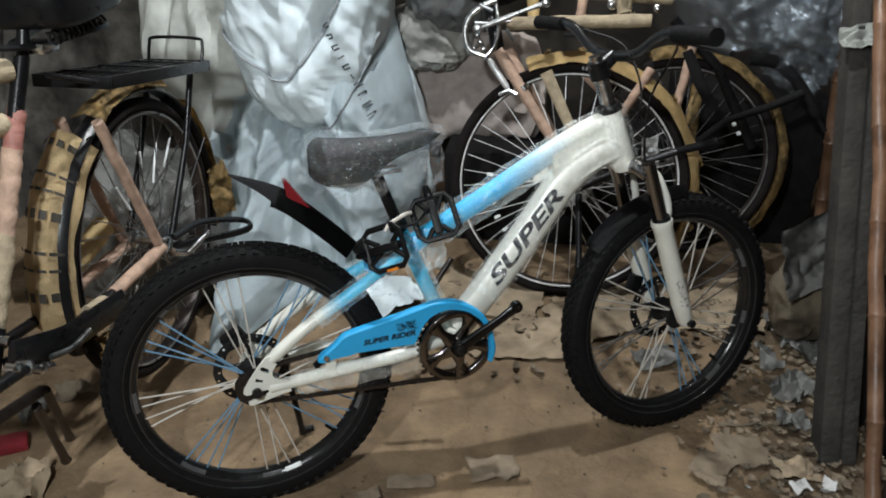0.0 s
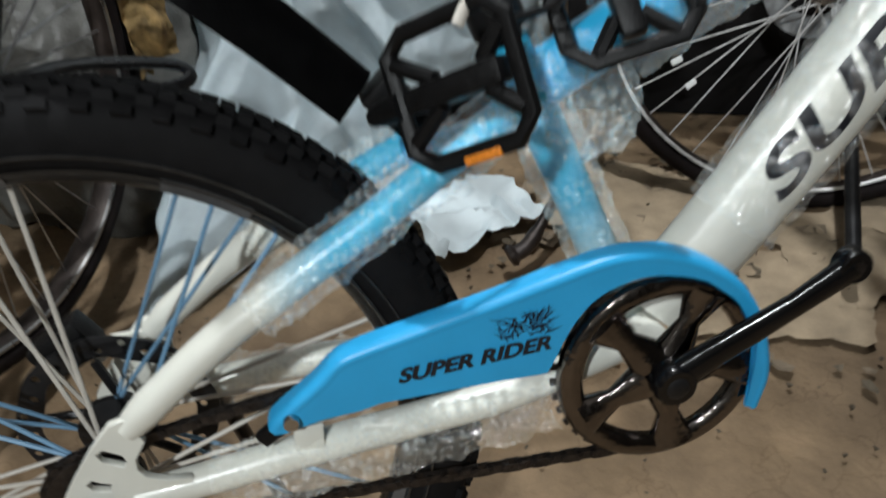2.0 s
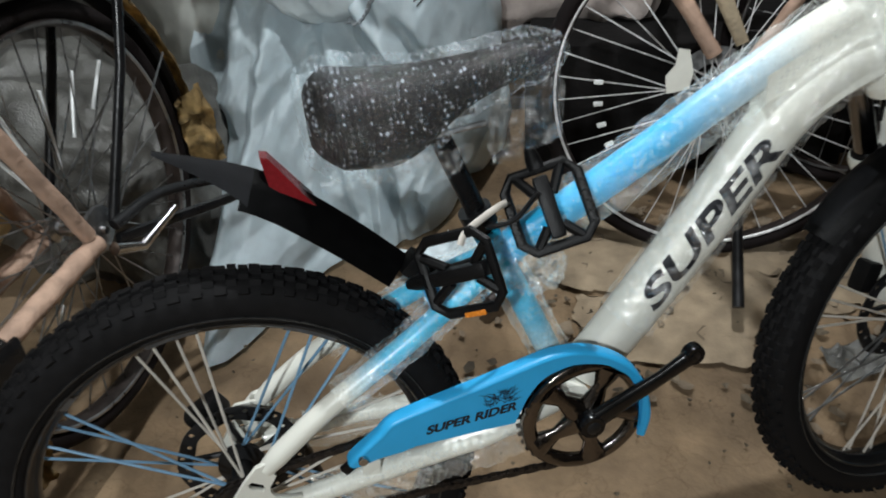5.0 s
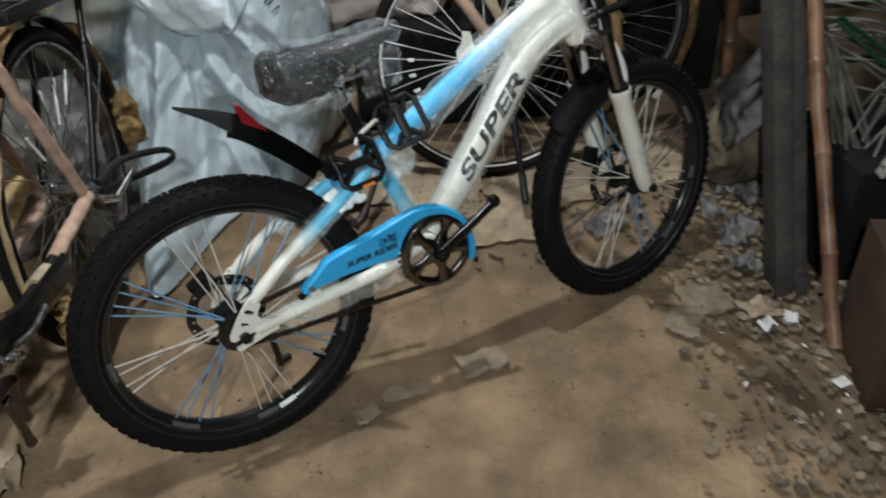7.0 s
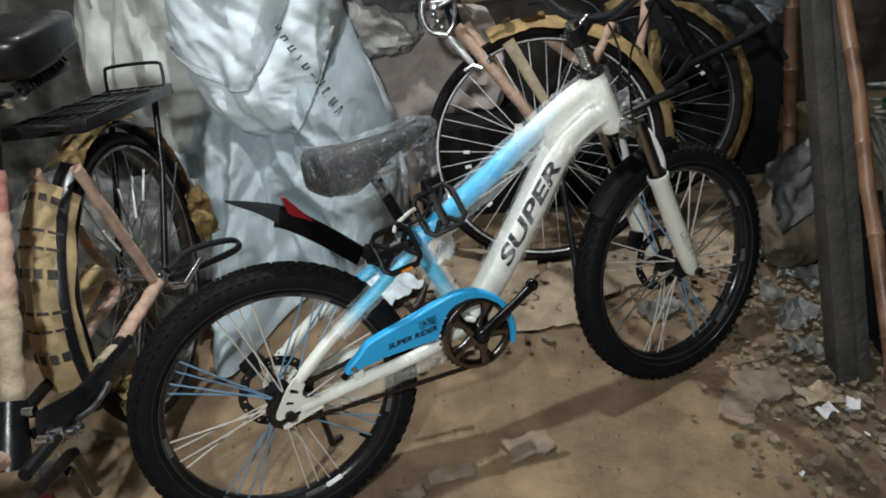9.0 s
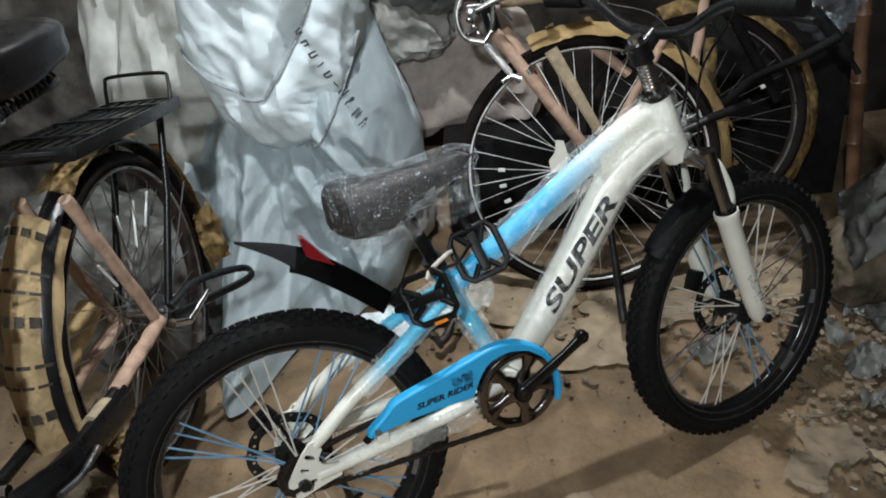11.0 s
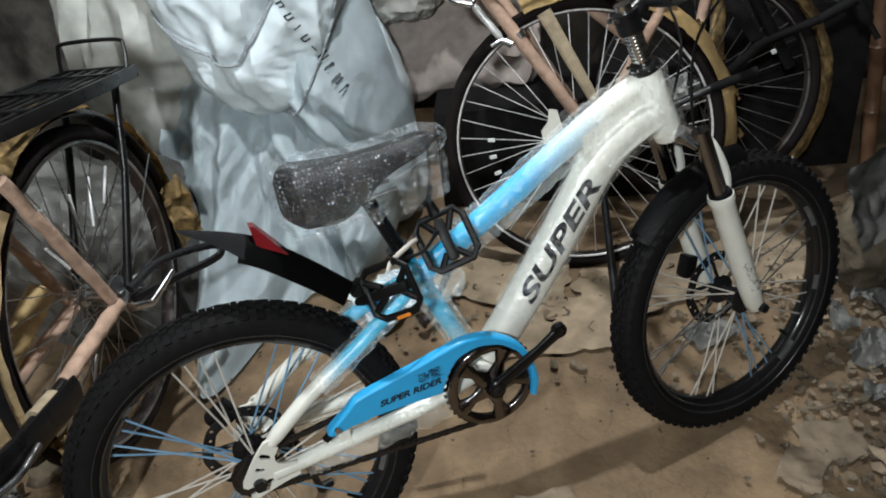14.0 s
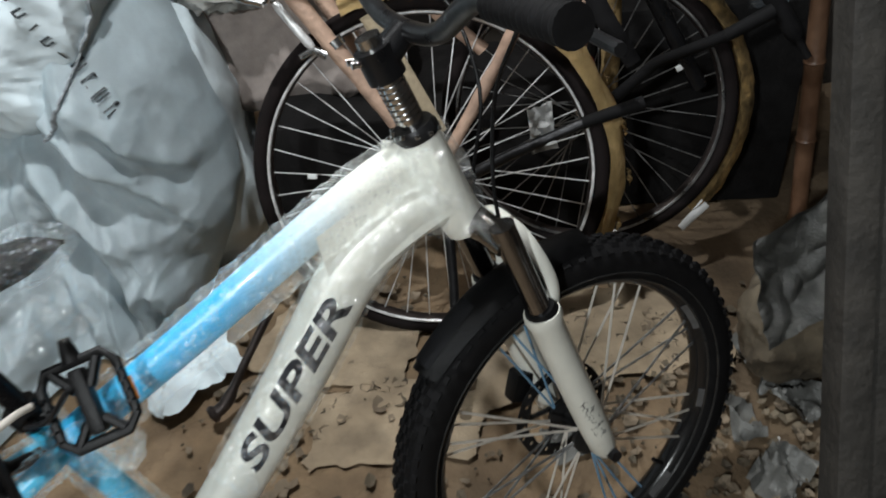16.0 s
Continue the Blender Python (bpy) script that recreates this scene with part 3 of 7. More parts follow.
# ---- the place ----
def ground_at(x, y):
    """Height of the trodden floor: it falls a little towards the post and levels out at the back."""
    return -(0.012 + 0.0253 * max(-1.0, min(1.6, x))) * max(0.0, min(1.0, (2.5 - y) / 0.4))


def make_ground():
    bm = bmesh.new()
    xs = [-6, -3.5, -2.2] + [-1.6 + 0.02 * i for i in range(171)] + [2.4, 3.6, 6]
    ys = [-4, -2, -0.6, 0.2] + [0.8 + 0.02 * i for i in range(121)] + [3.4, 4, 5]
    grid = []
    for y in ys:
        row = []
        for x in xs:
            q = Vector((x, y, 0))
            z = noise.noise(q * 2.3) * 0.006 + noise.noise(q * 9) * 0.004 + abs(noise.noise(q * 21)) * 0.004
            rough = min(1, max(0, (x - 0.62) / 0.3)) * min(1, max(0, (2.6 - y) / 0.4))
            z += rough * (noise.noise(q * 14 + Vector((3, 1, 0))) * 0.012 + abs(noise.noise(q * 34)) * 0.008)
            row.append(bm.verts.new((x, y, z - 0.004 + ground_at(x, y))))
        grid.append(row)
    for r, s in zip(grid, grid[1:]):
        for j in range(len(xs) - 1):
            bm.faces.new((r[j], r[j + 1], s[j + 1], s[j]))
    return tagged(part("ground", bm, "earth"), "trodden brown earth floor with cracks and dust", "floor", kind="structure")


make_ground()


def make_wall(name, origin, u, v, n, mat, label, seed):
    bm = cloth(origin, u, v, n, n, seed, 0.06, 0.35, 0.12)
    return tagged(part(name, bm, mat), label, "wall", kind="structure")


make_wall("wall_back", (-2.4, 3.75, -0.05), (5.4, 0, 0), (0, 0, 2.95), 60, "dark_wall", "dark rough plastered back wall", 1)
make_wall("wall_left", (-1.75, -1.5, -0.05), (0, 5.3, 0), (0, 0, 2.95), 60, "wall", "grey rough stone and plaster wall", 2)
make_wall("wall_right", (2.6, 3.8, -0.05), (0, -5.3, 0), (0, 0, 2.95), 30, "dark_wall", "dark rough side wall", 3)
make_wall("wall_front", (2.7, -1.45, -0.05), (-4.6, 0, 0), (0, 0, 2.95), 30, "wall", "grey rough plastered wall", 4)
make_wall("wall_pillar", (-1.72, 3.02, -0.05), (0.92, 0.0, 0), (0, 0, 2.2), 70, "wall", "grey crumbling stone and plaster wall face", 6)
bm = box(pose(0.4, 1.15, 2.92), (4.9, 5.7, 0.1), 0.0)
tagged(part("ceiling", bm, "dark_wall", smooth=False), "dark plain ceiling", "ceiling", kind="structure")


# ---- wheels ----
def spoke_rods(parent, c, rim_r, hub_r, half, radius, count, colours, spread, shift=0.0, group=4):
    for i in range(count):
        g, k = divmod(i, group)
        base = 360.0 / (count / group) * g + shift
        off = spread * (k - (group - 1) / 2)
        a = radians(base + off)
        side = 1 if k % 2 else -1
        b = radians(base + off * 0.2 + (28 if k in (1, 2) else -28) * (1 if k < 2 else -1) * (0.75 if group == 4 else 1))
        p = (c[0] + hub_r * math.cos(b), c[1] + side * half, c[2] + hub_r * math.sin(b))
        q = (c[0] + rim_r * math.cos(a), c[1] + side * 0.004, c[2] + rim_r * math.sin(a))
        part("spoke", sweep([p, q], radius, 6), colours[g % len(colours)], parent)


def knobby_tyre(c, R, w):
    prof = []
    for i in range(20):
        a = 2 * math.pi * i / 20
        r, y = math.cos(a), math.sin(a)
        prof.append((R - 0.034 + 0.029 * math.copysign(abs(r) ** 0.8, r), w * 0.5 * math.copysign(abs(y) ** 0.8, y)))
    bm = lathe(prof, c, 96)
    rows = [(-0.0255, 0.0, 50), (-0.0165, 0.5, 20), (-0.0085, 0.0, 8), (0.0, 0.5, 0), (0.0085, 0.0, -8), (0.0165, 0.5, -20), (0.0255, 0.0, -50)]
    count = 74
    for i in range(count):
        for y, phase, lean in rows:
            a = 2 * math.pi * (i + phase) / count
            r = R - 0.0045 - (0.0100 if abs(y) > 0.02 else (0.0030 if abs(y) > 0.01 else 0))
            m = Matrix.Translation((c[0] + r * math.cos(a), c[1] + y, c[2] + r * math.sin(a))) @ Matrix.Rotation(-a, 4, "Y") @ Matrix.Rotation(radians(lean), 4, "Z")
            bmesh.ops.create_cube(bm, size=1.0, matrix=m @ Matrix.Diagonal((0.0070, 0.0068, 0.0125 if i % 2 else 0.0105, 1)))
    return bm


def make_fat_wheel(bike, name, c, shift, colours, stickers, turned=None):
    R = 0.305
    tyre = part(name, knobby_tyre(c, R, 0.06), "rubber", bike, "wide black knobby bicycle tyre")
    if turned:
        tyre.matrix_basis = turned
    prof = [(0.246, -0.02), (0.252, -0.0215), (0.252, 0.0215), (0.246, 0.02), (0.236, 0.012), (0.2335, 0.006), (0.2335, -0.006), (0.236, -0.012)]
    part("rim", lathe(prof, c, 96), "black_rim", tyre, "glossy black rim")
    part("rim_lip", lathe([(0.2440, -0.0192), (0.2455, -0.0222), (0.2475, -0.0226), (0.2470, -0.0200)], c, 96), "sidewall_line", tyre, "thin glossy rim lip")
    bm = lathe([(0.2570, -0.0262), (0.2580, -0.0305), (0.2596, -0.0312), (0.2606, -0.0270)], c, 96)
    part("pinstripe", bm, "sidewall_line", tyre, "thin glossy line round the tyre")
    for a, span in stickers:
        p = lathe([(0.2360, -0.0130), (0.2400, -0.0160), (0.2480, -0.0212), (0.2485, -0.0216), (0.2400, -0.0166), (0.2358, -0.0136)], c, 8, True, radians(a), radians(span))
        part("rim_sticker", p, "gloss_band" if span == 9 else "sticker", tyre, "bright silver sticker on the rim" if span == 9 else "grey shiny sticker on the rim")
    hub = disc([(0.008, -0.075), (0.008, -0.036), (0.031, -0.034), (0.031, -0.027), (0.016, -0.022), (0.014, 0.022), (0.031, 0.027), (0.031, 0.034), (0.008, 0.036), (0.008, 0.075)], c)
    part("hub", hub, "black_steel", tyre, "black steel hub")
    spoke_rods(tyre, c, 0.234, 0.029, 0.03, 0.0019, 32, colours, 6.2, shift)
    part("valve", sweep([(c[0] + 0.16, c[1], c[2] - 0.17), (c[0] + 0.143, c[1], c[2] - 0.152)], 0.004, 8), "plastic", tyre)
    def ring_of(r, k, x=c[0], z=c[2], wave=0.0):
        return [(x + (r + wave * math.cos(8 * t)) * math.cos(t), z + (r + wave * math.cos(8 * t)) * math.sin(t)) for t in (2 * math.pi * i / k for i in range(k))]
    holes = [ring_of(0.062, 64, wave=0.002)]
    for k in range(24):
        a, r = 2 * math.pi * k / 24, 0.0755 if k % 2 else 0.0695
        holes.append(ring_of(0.0036, 10, c[0] + r * math.cos(a), c[2] + r * math.sin(a)))
    rotor = cut_plate(ring_of(0.0815, 96, wave=0.001), holes, c[1] + 0.043, 0.0024, 0.0003)
    part("brake_disc", rotor, "black_steel", tyre, "thin dark brake disc with openings")
    for k in range(5):
        a = radians(72 * k)
        part("disc_arm", sweep([(c[0] + 0.02 * math.cos(a), c[1] + 0.043, c[2] + 0.02 * math.sin(a)), (c[0] + 0.06 * math.cos(a + 0.4), c[1] + 0.043, c[2] + 0.06 * math.sin(a + 0.4))], 0.004, 6), "black_steel", tyre)
    return tyre


# ---- the main bicycle ----
BIKE = pose(-0.257, 1.579, 0.0, 0, 0, 25.0) @ pose(0, 0, 0, -7.6, 0, 0)
bike = empty("mountain_bicycle", BIKE, "new white and blue bicycle wrapped in bubble film on its stand", "bicycle")
RH, FH, BB = (0.0, -0.004, 0.299), (1.0135, -0.004, 0.278), (0.442, 0.0, 0.321)
AXIS = (Vector((0.835, 0, 0.80)) - Vector((0.876, 0, 0.672))).normalized()
PIVOT = Vector((0.835, 0, 0.80))
STEER = Matrix.Translation(PIVOT) @ Matrix.Rotation(radians(7.8), 4, AXIS) @ Matrix.Translation(-PIVOT)


STEER_BAR = Matrix.Translation(PIVOT) @ Matrix.Rotation(radians(3), 4, AXIS) @ Matrix.Translation(-PIVOT)


def bike_part(name, bm, mat, label="", steered=False, under=None):
    ob = part(name, bm, mat, under or bike, label)
    if steered and not under:
        ob.matrix_basis = STEER_BAR if steered == "bar" else STEER
    return ob


make_fat_wheel(bike, "rear_wheel", RH, 100, ["white_spoke", "blue_spoke"], ((-28, 13), (52, 15), (90, 14), (128, 5), (176, 11), (224, 14), (268, 10), (280, 9)))
make_fat_wheel(bike, "front_wheel", FH, 66, ["white_spoke", "blue_spoke", "white_spoke", "steel"], ((-60, 12), (-18, 8), (20, 14), (150, 10)), STEER)

# frame tubes, each with its sleeve of bubble film
top_pts = smooth_path([(0.365, 0, 0.548), (0.456, 0, 0.593), (0.55, 0, 0.641), (0.641, 0, 0.690), (0.736, 0, 0.738), (0.80, 0, 0.765), (0.845, 0, 0.775)], 6)
top = bike_part("top_tube", sweep(top_pts, [0.022 + 0.004 * i / len(top_pts) for i in range(len(top_pts))], 20, flat=0.8), "top_fade", "top tube fading from blue to white")
down_pts = smooth_path([(0.462, 0, 0.335), (0.543, 0, 0.425), (0.638, 0, 0.538), (0.725, 0, 0.648), (0.80, 0, 0.702), (0.865, 0, 0.715)], 6)
down = bike_part("down_tube", sweep(down_pts, [0.037 + 0.002 * math.sin(math.pi * i / len(down_pts)) for i in range(len(down_pts))], 24, flat=0.72), "white_paint", "thick white down tube")
web = bmesh.new()
for side in (-1, 1):
    grid = []
    for i in range(13):
        u = i / 12
        a = Vector((0.692 + 0.153 * u, 0, 0.7155 + 0.0685 * u - 0.010 * u * u))
        b = Vector((0.700 + 0.166 * u, 0, 0.622 + 0.110 * u - 0.030 * u * u))
        grid.append([web.verts.new(a.lerp(b, j / 6) + Vector((0, side * (0.0195 + 0.0075 * j / 6 - 0.006 * (1 - u) ** 3 * math.sin(math.pi * j / 6)), 0))) for j in range(7)])
    for p, q in zip(grid, grid[1:]):
        for j in range(6):
            web.faces.new((p[j], p[j + 1], q[j + 1], q[j]))
    if side < 0:
        first = grid[0]
    else:
        for j in range(6):
            web.faces.new((first[j], first[j + 1], grid[0][j + 1], grid[0][j]))
bike_part("head_gusset", web, "white_paint", "white welded web between the tubes")
seat_pts = [(0.442, 0, 0.321), (0.418, 0, 0.39), (0.365, 0, 0.53), (0.345, 0, 0.582)]
seat_t = bike_part("seat_tube", sweep(seat_pts, 0.0165, 18), "seat_fade", "blue seat tube")
bike_part("head_tube", sweep([(0.833, 0, 0.806), (0.836, 0, 0.795), (0.874, 0, 0.678), (0.879, 0, 0.662)], [0.022, 0.026, 0.028, 0.025], 24), "white_paint", "white head tube")
bike_part("bottom_bracket", disc([(0.018, -0.036), (0.022, -0.034), (0.022, 0.034), (0.018, 0.036)], BB), "white_paint")
for s in (-1, 1):
    stay = smooth_path([(0.038, s * 0.067, 0.362), (0.07, s * 0.065, 0.3875), (0.128, s * 0.06, 0.427), (0.235, s * 0.045, 0.483), (0.30, s * 0.03, 0.517), (0.362, s * 0.012, 0.545)], 5)
    bike_part("seat_stay", sweep(stay, [0.0100, 0.0112, 0.0122] + [0.0132] * (len(stay) - 3), 16), "stay_fade", "seat stay fading from white to blue")
    chain_stay = smooth_path([(0.03, s * 0.066, 0.300), (0.085, s * 0.064, 0.303), (0.17, s * 0.060, 0.309), (0.25, s * 0.05, 0.308), (0.32, s * 0.045, 0.312), (0.43, s * 0.02, 0.320)], 5)
    bike_part("chain_stay", sweep(chain_stay, [0.0125 + 0.0025 * i / len(chain_stay) for i in range(len(chain_stay))], 16), "white_paint", "white chain stay")
    outline = [(-0.024, 0.300), (-0.022, 0.308), (-0.007, 0.330), (0.011, 0.3537), (0.0287, 0.3722), (0.0396, 0.3746), (0.0481, 0.3538), (0.0385, 0.340), (0.0373, 0.331), (0.0414, 0.3225), (0.0546, 0.3160), (0.072, 0.314), (0.072, 0.287), (0.0543, 0.2847), (0.030, 0.279), (0.008, 0.273), (-0.008, 0.269), (-0.015, 0.271), (-0.016, 0.277), (0.024, 0.289), (0.0285, 0.294), (0.026, 0.2995), (0.020, 0.300), (-0.018, 0.294)]
    slots = [[(0.0135, 0.3510), (0.0200, 0.3540), (0.0315, 0.3465), (0.0340, 0.3395), (0.0300, 0.3345), (0.0160, 0.3430)], [(0.0005, 0.3265), (0.0060, 0.3300), (0.0115, 0.3260), (0.0185, 0.3235), (0.0165, 0.3150), (0.0085, 0.3180), (0.0035, 0.3190)]]
    part("dropout", cut_plate(outline, slots, s * 0.071, 0.007), "white_paint", bike, "white steel dropout plate with slots", False)
    bike_part("axle_nut", disc([(0.012, 0), (0.012, 0.004), (0.0095, 0.004), (0.0095, 0.012), (0.005, 0.014), (0.005, 0.022)], (0.003, s * 0.070 if s > 0 else -0.092, 0.303), 6), "black_steel", "dark axle nut")
bike_part("caliper_bracket", cut_plate([(0.012, 0.312), (0.050, 0.330), (0.052, 0.352), (0.034, 0.366), (0.006, 0.366), (-0.014, 0.350), (-0.008, 0.344), (0.008, 0.354), (0.028, 0.352), (0.036, 0.338), (0.010, 0.326)], [], 0.064, 0.006), "white_paint", "white caliper bracket")
bike_part("rear_caliper", box(pose(-0.030, 0.062, 0.366, 0, -30, 0), (0.052, 0.030, 0.036), 0.007), "plastic", "black disc brake caliper")
bike_part("stay_bridge", sweep([(0.275, -0.04, 0.507), (0.275, 0.04, 0.507)], 0.011, 12), "blue_paint", "blue bridge between the stays")


def dome(u, v, around, seed, pitch=0.0068, high=0.0017):
    """Height of bubble film at a place on its sheet: domes in staggered rows, each more or less crushed."""
    rows = max(3, round(around / (pitch * 0.866)))
    row = round(v / around * rows)
    u += pitch / 2 if row % 2 else 0.0
    col = round(u / pitch)
    d = math.hypot(u - col * pitch, v - row * around / rows) / 0.0030
    full = max(0.15, min(1.0, 0.75 + 1.2 * noise.noise((row * 1.7, col * 1.3, seed * 5.1))))
    return high * full * math.sqrt(max(0.0, 1 - d * d))


def sleeve(name, pts, radius, flat=1.0, seed=1, dense=False, sides=26, label="crinkled bubble film sleeve", under=None, mat="bubble", crinkle=0.0040):
    """A loose sleeve of film round a tube; bubble film carries rows of small domes, some of them crushed."""
    domes = mat != "tight_film"
    if domes:
        sides = int(2 * math.pi * radius / 0.0016)
    path = []
    for a, b in zip(pts, pts[1:]):
        a, b = Vector(a), Vector(b)
        k = max(1, int((b - a).length / (0.0017 if domes else 0.0045)))
        path += [a.lerp(b, i / k) for i in range(k)]
    path.append(Vector(pts[-1]))
    bm = sweep(path, radius, sides, flat=flat)
    caps = [f for f in bm.faces if len(f.verts) == sides]
    bmesh.ops.delete(bm, geom=caps, context="FACES_ONLY")
    bm.normal_update()
    bm.verts.ensure_lookup_table()
    run, moved = 0.0, []
    for i, p in enumerate(path):
        run += (p - path[i - 1]).length if i else 0.0
        for j in range(sides):
            v = bm.verts[i * sides + j]
            q = v.co
            out = fold_noise(q, seed, (1, 1, 1), 0.03) * crinkle + noise.noise(q * 90) * 0.0020 + abs(noise.noise(q * 140)) * 0.0012
            if domes:
                out += dome(run, 2 * math.pi * radius * j / sides, 2 * math.pi * radius, seed)
            moved.append((v, q + v.normal * out))
    for v, q in moved:
        v.co = q
    ob = bike_part(name, bm, "bubble_dense" if dense else mat, label, under=under)
    ob.visible_shadow = False
    return ob


sleeve("bubble_sleeve", [(p.x, p.y, p.z - 0.004) for p in top_pts[4:]], 0.034, 0.84, 1, mat="bubble_light")
sleeve("film_sleeve", down_pts[5:-2], 0.042, 0.80, 2, mat="tight_film", label="tight clear film sleeve")
sleeve("bubble_sleeve", seat_pts[1:], 0.023, 1.0, 3)
for s in (-1, 1):
    sleeve("bubble_sleeve", [(0.140, s * 0.0585, 0.433), (0.235, s * 0.045, 0.483), (0.30, s * 0.03, 0.517), (0.355, s * 0.015, 0.542)], 0.0185, 1.0, 4 + s, True)
    sleeve("bubble_sleeve", [(0.085, s * 0.064, 0.298), (0.17, s * 0.061, 0.298), (0.25, s * 0.054, 0.296), (0.36, s * 0.046, 0.297)], 0.0205, 0.9, 7 + s, mat="bubble_light", crinkle=0.0080)
sleeve("film_sleeve", [(0.832, 0, 0.80), (0.874, 0, 0.675)], 0.036, 1.0, 9, mat="tight_film", label="tight clear film sleeve")
bike_part("bubble_flap", bulge((0.398, -0.002, 0.535), (0.033, 0.030, 0.042), 3, 0.02, 0.03, nu=40, nv=30), "bubble", "loose crumpled bubble film").visible_shadow = False


def word(text, origin, along, rise, height, length, bold=0.02, shear=0.25, fine=0.005):
    """Flat letters of the built-in font between two directions, cut fine enough to bend."""
    data = bpy.data.curves.new("word", "FONT")
    data.body, data.shear, data.offset = text, shear, bold
    ob = bpy.data.objects.new("word", data)
    me = bpy.data.meshes.new_from_object(ob)
    bm = bmesh.new()
    bm.from_mesh(me)
    bpy.data.objects.remove(ob)
    bpy.data.curves.remove(data)
    bpy.data.meshes.remove(me)
    xs, ys = [v.co.x for v in bm.verts], [v.co.y for v in bm.verts]
    a, r = Vector(along).normalized() * length / (max(xs) - min(xs)), Vector(rise).normalized() * height / (max(ys) - min(ys))
    x0, y0 = min(xs), min(ys)
    for v in bm.verts:
        v.co = Vector(origin) + a * (v.co.x - x0) + r * (v.co.y - y0)
    bmesh.ops.triangulate(bm, faces=bm.faces[:])
    for _ in range(5):
        long_edges = [e for e in bm.edges if e.calc_length() > fine]
        if not long_edges:
            break
        bmesh.ops.subdivide_edges(bm, edges=long_edges, cuts=1)
        bmesh.ops.triangulate(bm, faces=[f for f in bm.faces if len(f.verts) > 3])
    return bm


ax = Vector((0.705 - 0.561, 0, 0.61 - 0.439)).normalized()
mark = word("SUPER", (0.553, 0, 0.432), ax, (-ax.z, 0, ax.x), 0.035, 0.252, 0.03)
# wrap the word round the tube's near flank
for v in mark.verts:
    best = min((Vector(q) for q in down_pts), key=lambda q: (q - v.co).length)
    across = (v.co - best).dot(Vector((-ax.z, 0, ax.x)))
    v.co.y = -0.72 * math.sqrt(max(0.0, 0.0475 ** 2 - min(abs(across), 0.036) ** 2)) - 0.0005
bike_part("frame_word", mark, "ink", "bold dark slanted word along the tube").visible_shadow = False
rng = random.Random(5)

# chain guard with its turned-over edge
outer = [(p.x, p.z) for p in smooth_path([(0.1345, 0, 0.356), (0.135, 0, 0.361), (0.143, 0, 0.369), (0.174, 0, 0.389), (0.189, 0, 0.4015), (0.203, 0, 0.4065), (0.244, 0, 0.413), (0.308, 0, 0.4225), (0.362, 0, 0.432), (0.394, 0, 0.4365), (0.422, 0, 0.4345), (0.447, 0, 0.427), (0.473, 0, 0.411), (0.497, 0, 0.388), (0.513, 0, 0.357), (0.520, 0, 0.325), (0.521, 0, 0.298), (0.512, 0, 0.270)], 4)]
inner = [(p.x, p.z) for p in smooth_path([(0.503, 0, 0.275), (0.509, 0, 0.305), (0.510, 0, 0.336), (0.496, 0, 0.373), (0.468, 0, 0.402), (0.430, 0, 0.4165), (0.402, 0, 0.416), (0.379, 0, 0.407), (0.360, 0, 0.387), (0.347, 0, 0.365), (0.340, 0, 0.354)], 4)] + [(0.305, 0.357), (0.215, 0.362), (0.198, 0.3595), (0.169, 0.3595), (0.143, 0.355)]
guard = plate(outer + inner, -0.094, 0.003)
edge_rows = [[guard.verts.new((x + nx * k, y, z + nz * k)) for y, k in ((-0.0943, -0.0050), (-0.0949, -0.0022), (-0.0940, 0.0008), (-0.0915, 0.0026), (-0.086, 0.0036), (-0.076, 0.0036))] for (x, z), (nx, nz) in
             ((outer[i], Vector((-(outer[min(i + 1, len(outer) - 1)][1] - outer[i - 1][1]), outer[min(i + 1, len(outer) - 1)][0] - outer[i - 1][0])).normalized()) for i in range(2, len(outer)))]
for r, q in zip(edge_rows, edge_rows[1:]):
    for a in range(5):
        guard.faces.new((r[a], r[a + 1], q[a + 1], q[a]))
cg = bike_part("chain_guard", guard, "blue_plastic", "bright blue plastic chain guard")
SWING = Matrix.Translation((BB[0] + 0.004, 0.014, BB[2])) @ Matrix.Rotation(radians(-2.6), 4, "Y") @ Matrix.Translation((-BB[0], 0, -BB[2]))
cg.matrix_basis = SWING
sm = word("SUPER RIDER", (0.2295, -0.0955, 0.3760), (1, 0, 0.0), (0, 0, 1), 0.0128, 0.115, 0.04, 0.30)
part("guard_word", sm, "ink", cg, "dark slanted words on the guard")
emblem = bmesh.new()
for i in range(80):
    a = rng.uniform(0.1, 3.0)
    p = Vector((0.326 + rng.uniform(-0.018, 0.018), -0.0956, 0.397 + rng.uniform(-0.006, 0.013)))
    q = p + Vector((math.cos(a) * 0.012, 0, math.sin(a) * 0.009))
    n = Vector((-(q - p).z, 0, (q - p).x)).normalized() * 0.0006
    emblem.faces.new([emblem.verts.new(k) for k in (p - n, p + n, q)])
part("guard_emblem", emblem, "ink", cg, "small dark line emblem")
part("guard_tab", box(pose(0.157, -0.084, 0.3400, 0, 8, 0), (0.022, 0.004, 0.022), 0.001), "white_paint", cg, "white steel tab under the guard")
part("guard_bracket", box(pose(0.132, -0.084, 0.352, 0, -30, 0), (0.022, 0.008, 0.014), 0.003), "plastic", cg, "black bracket behind the guard")
part("guard_bolt", disc([(0.0055, -0.1), (0.006, -0.098), (0.006, -0.094)], (0.149, 0, 0.3655), 16), "chrome", cg, "chrome bolt")

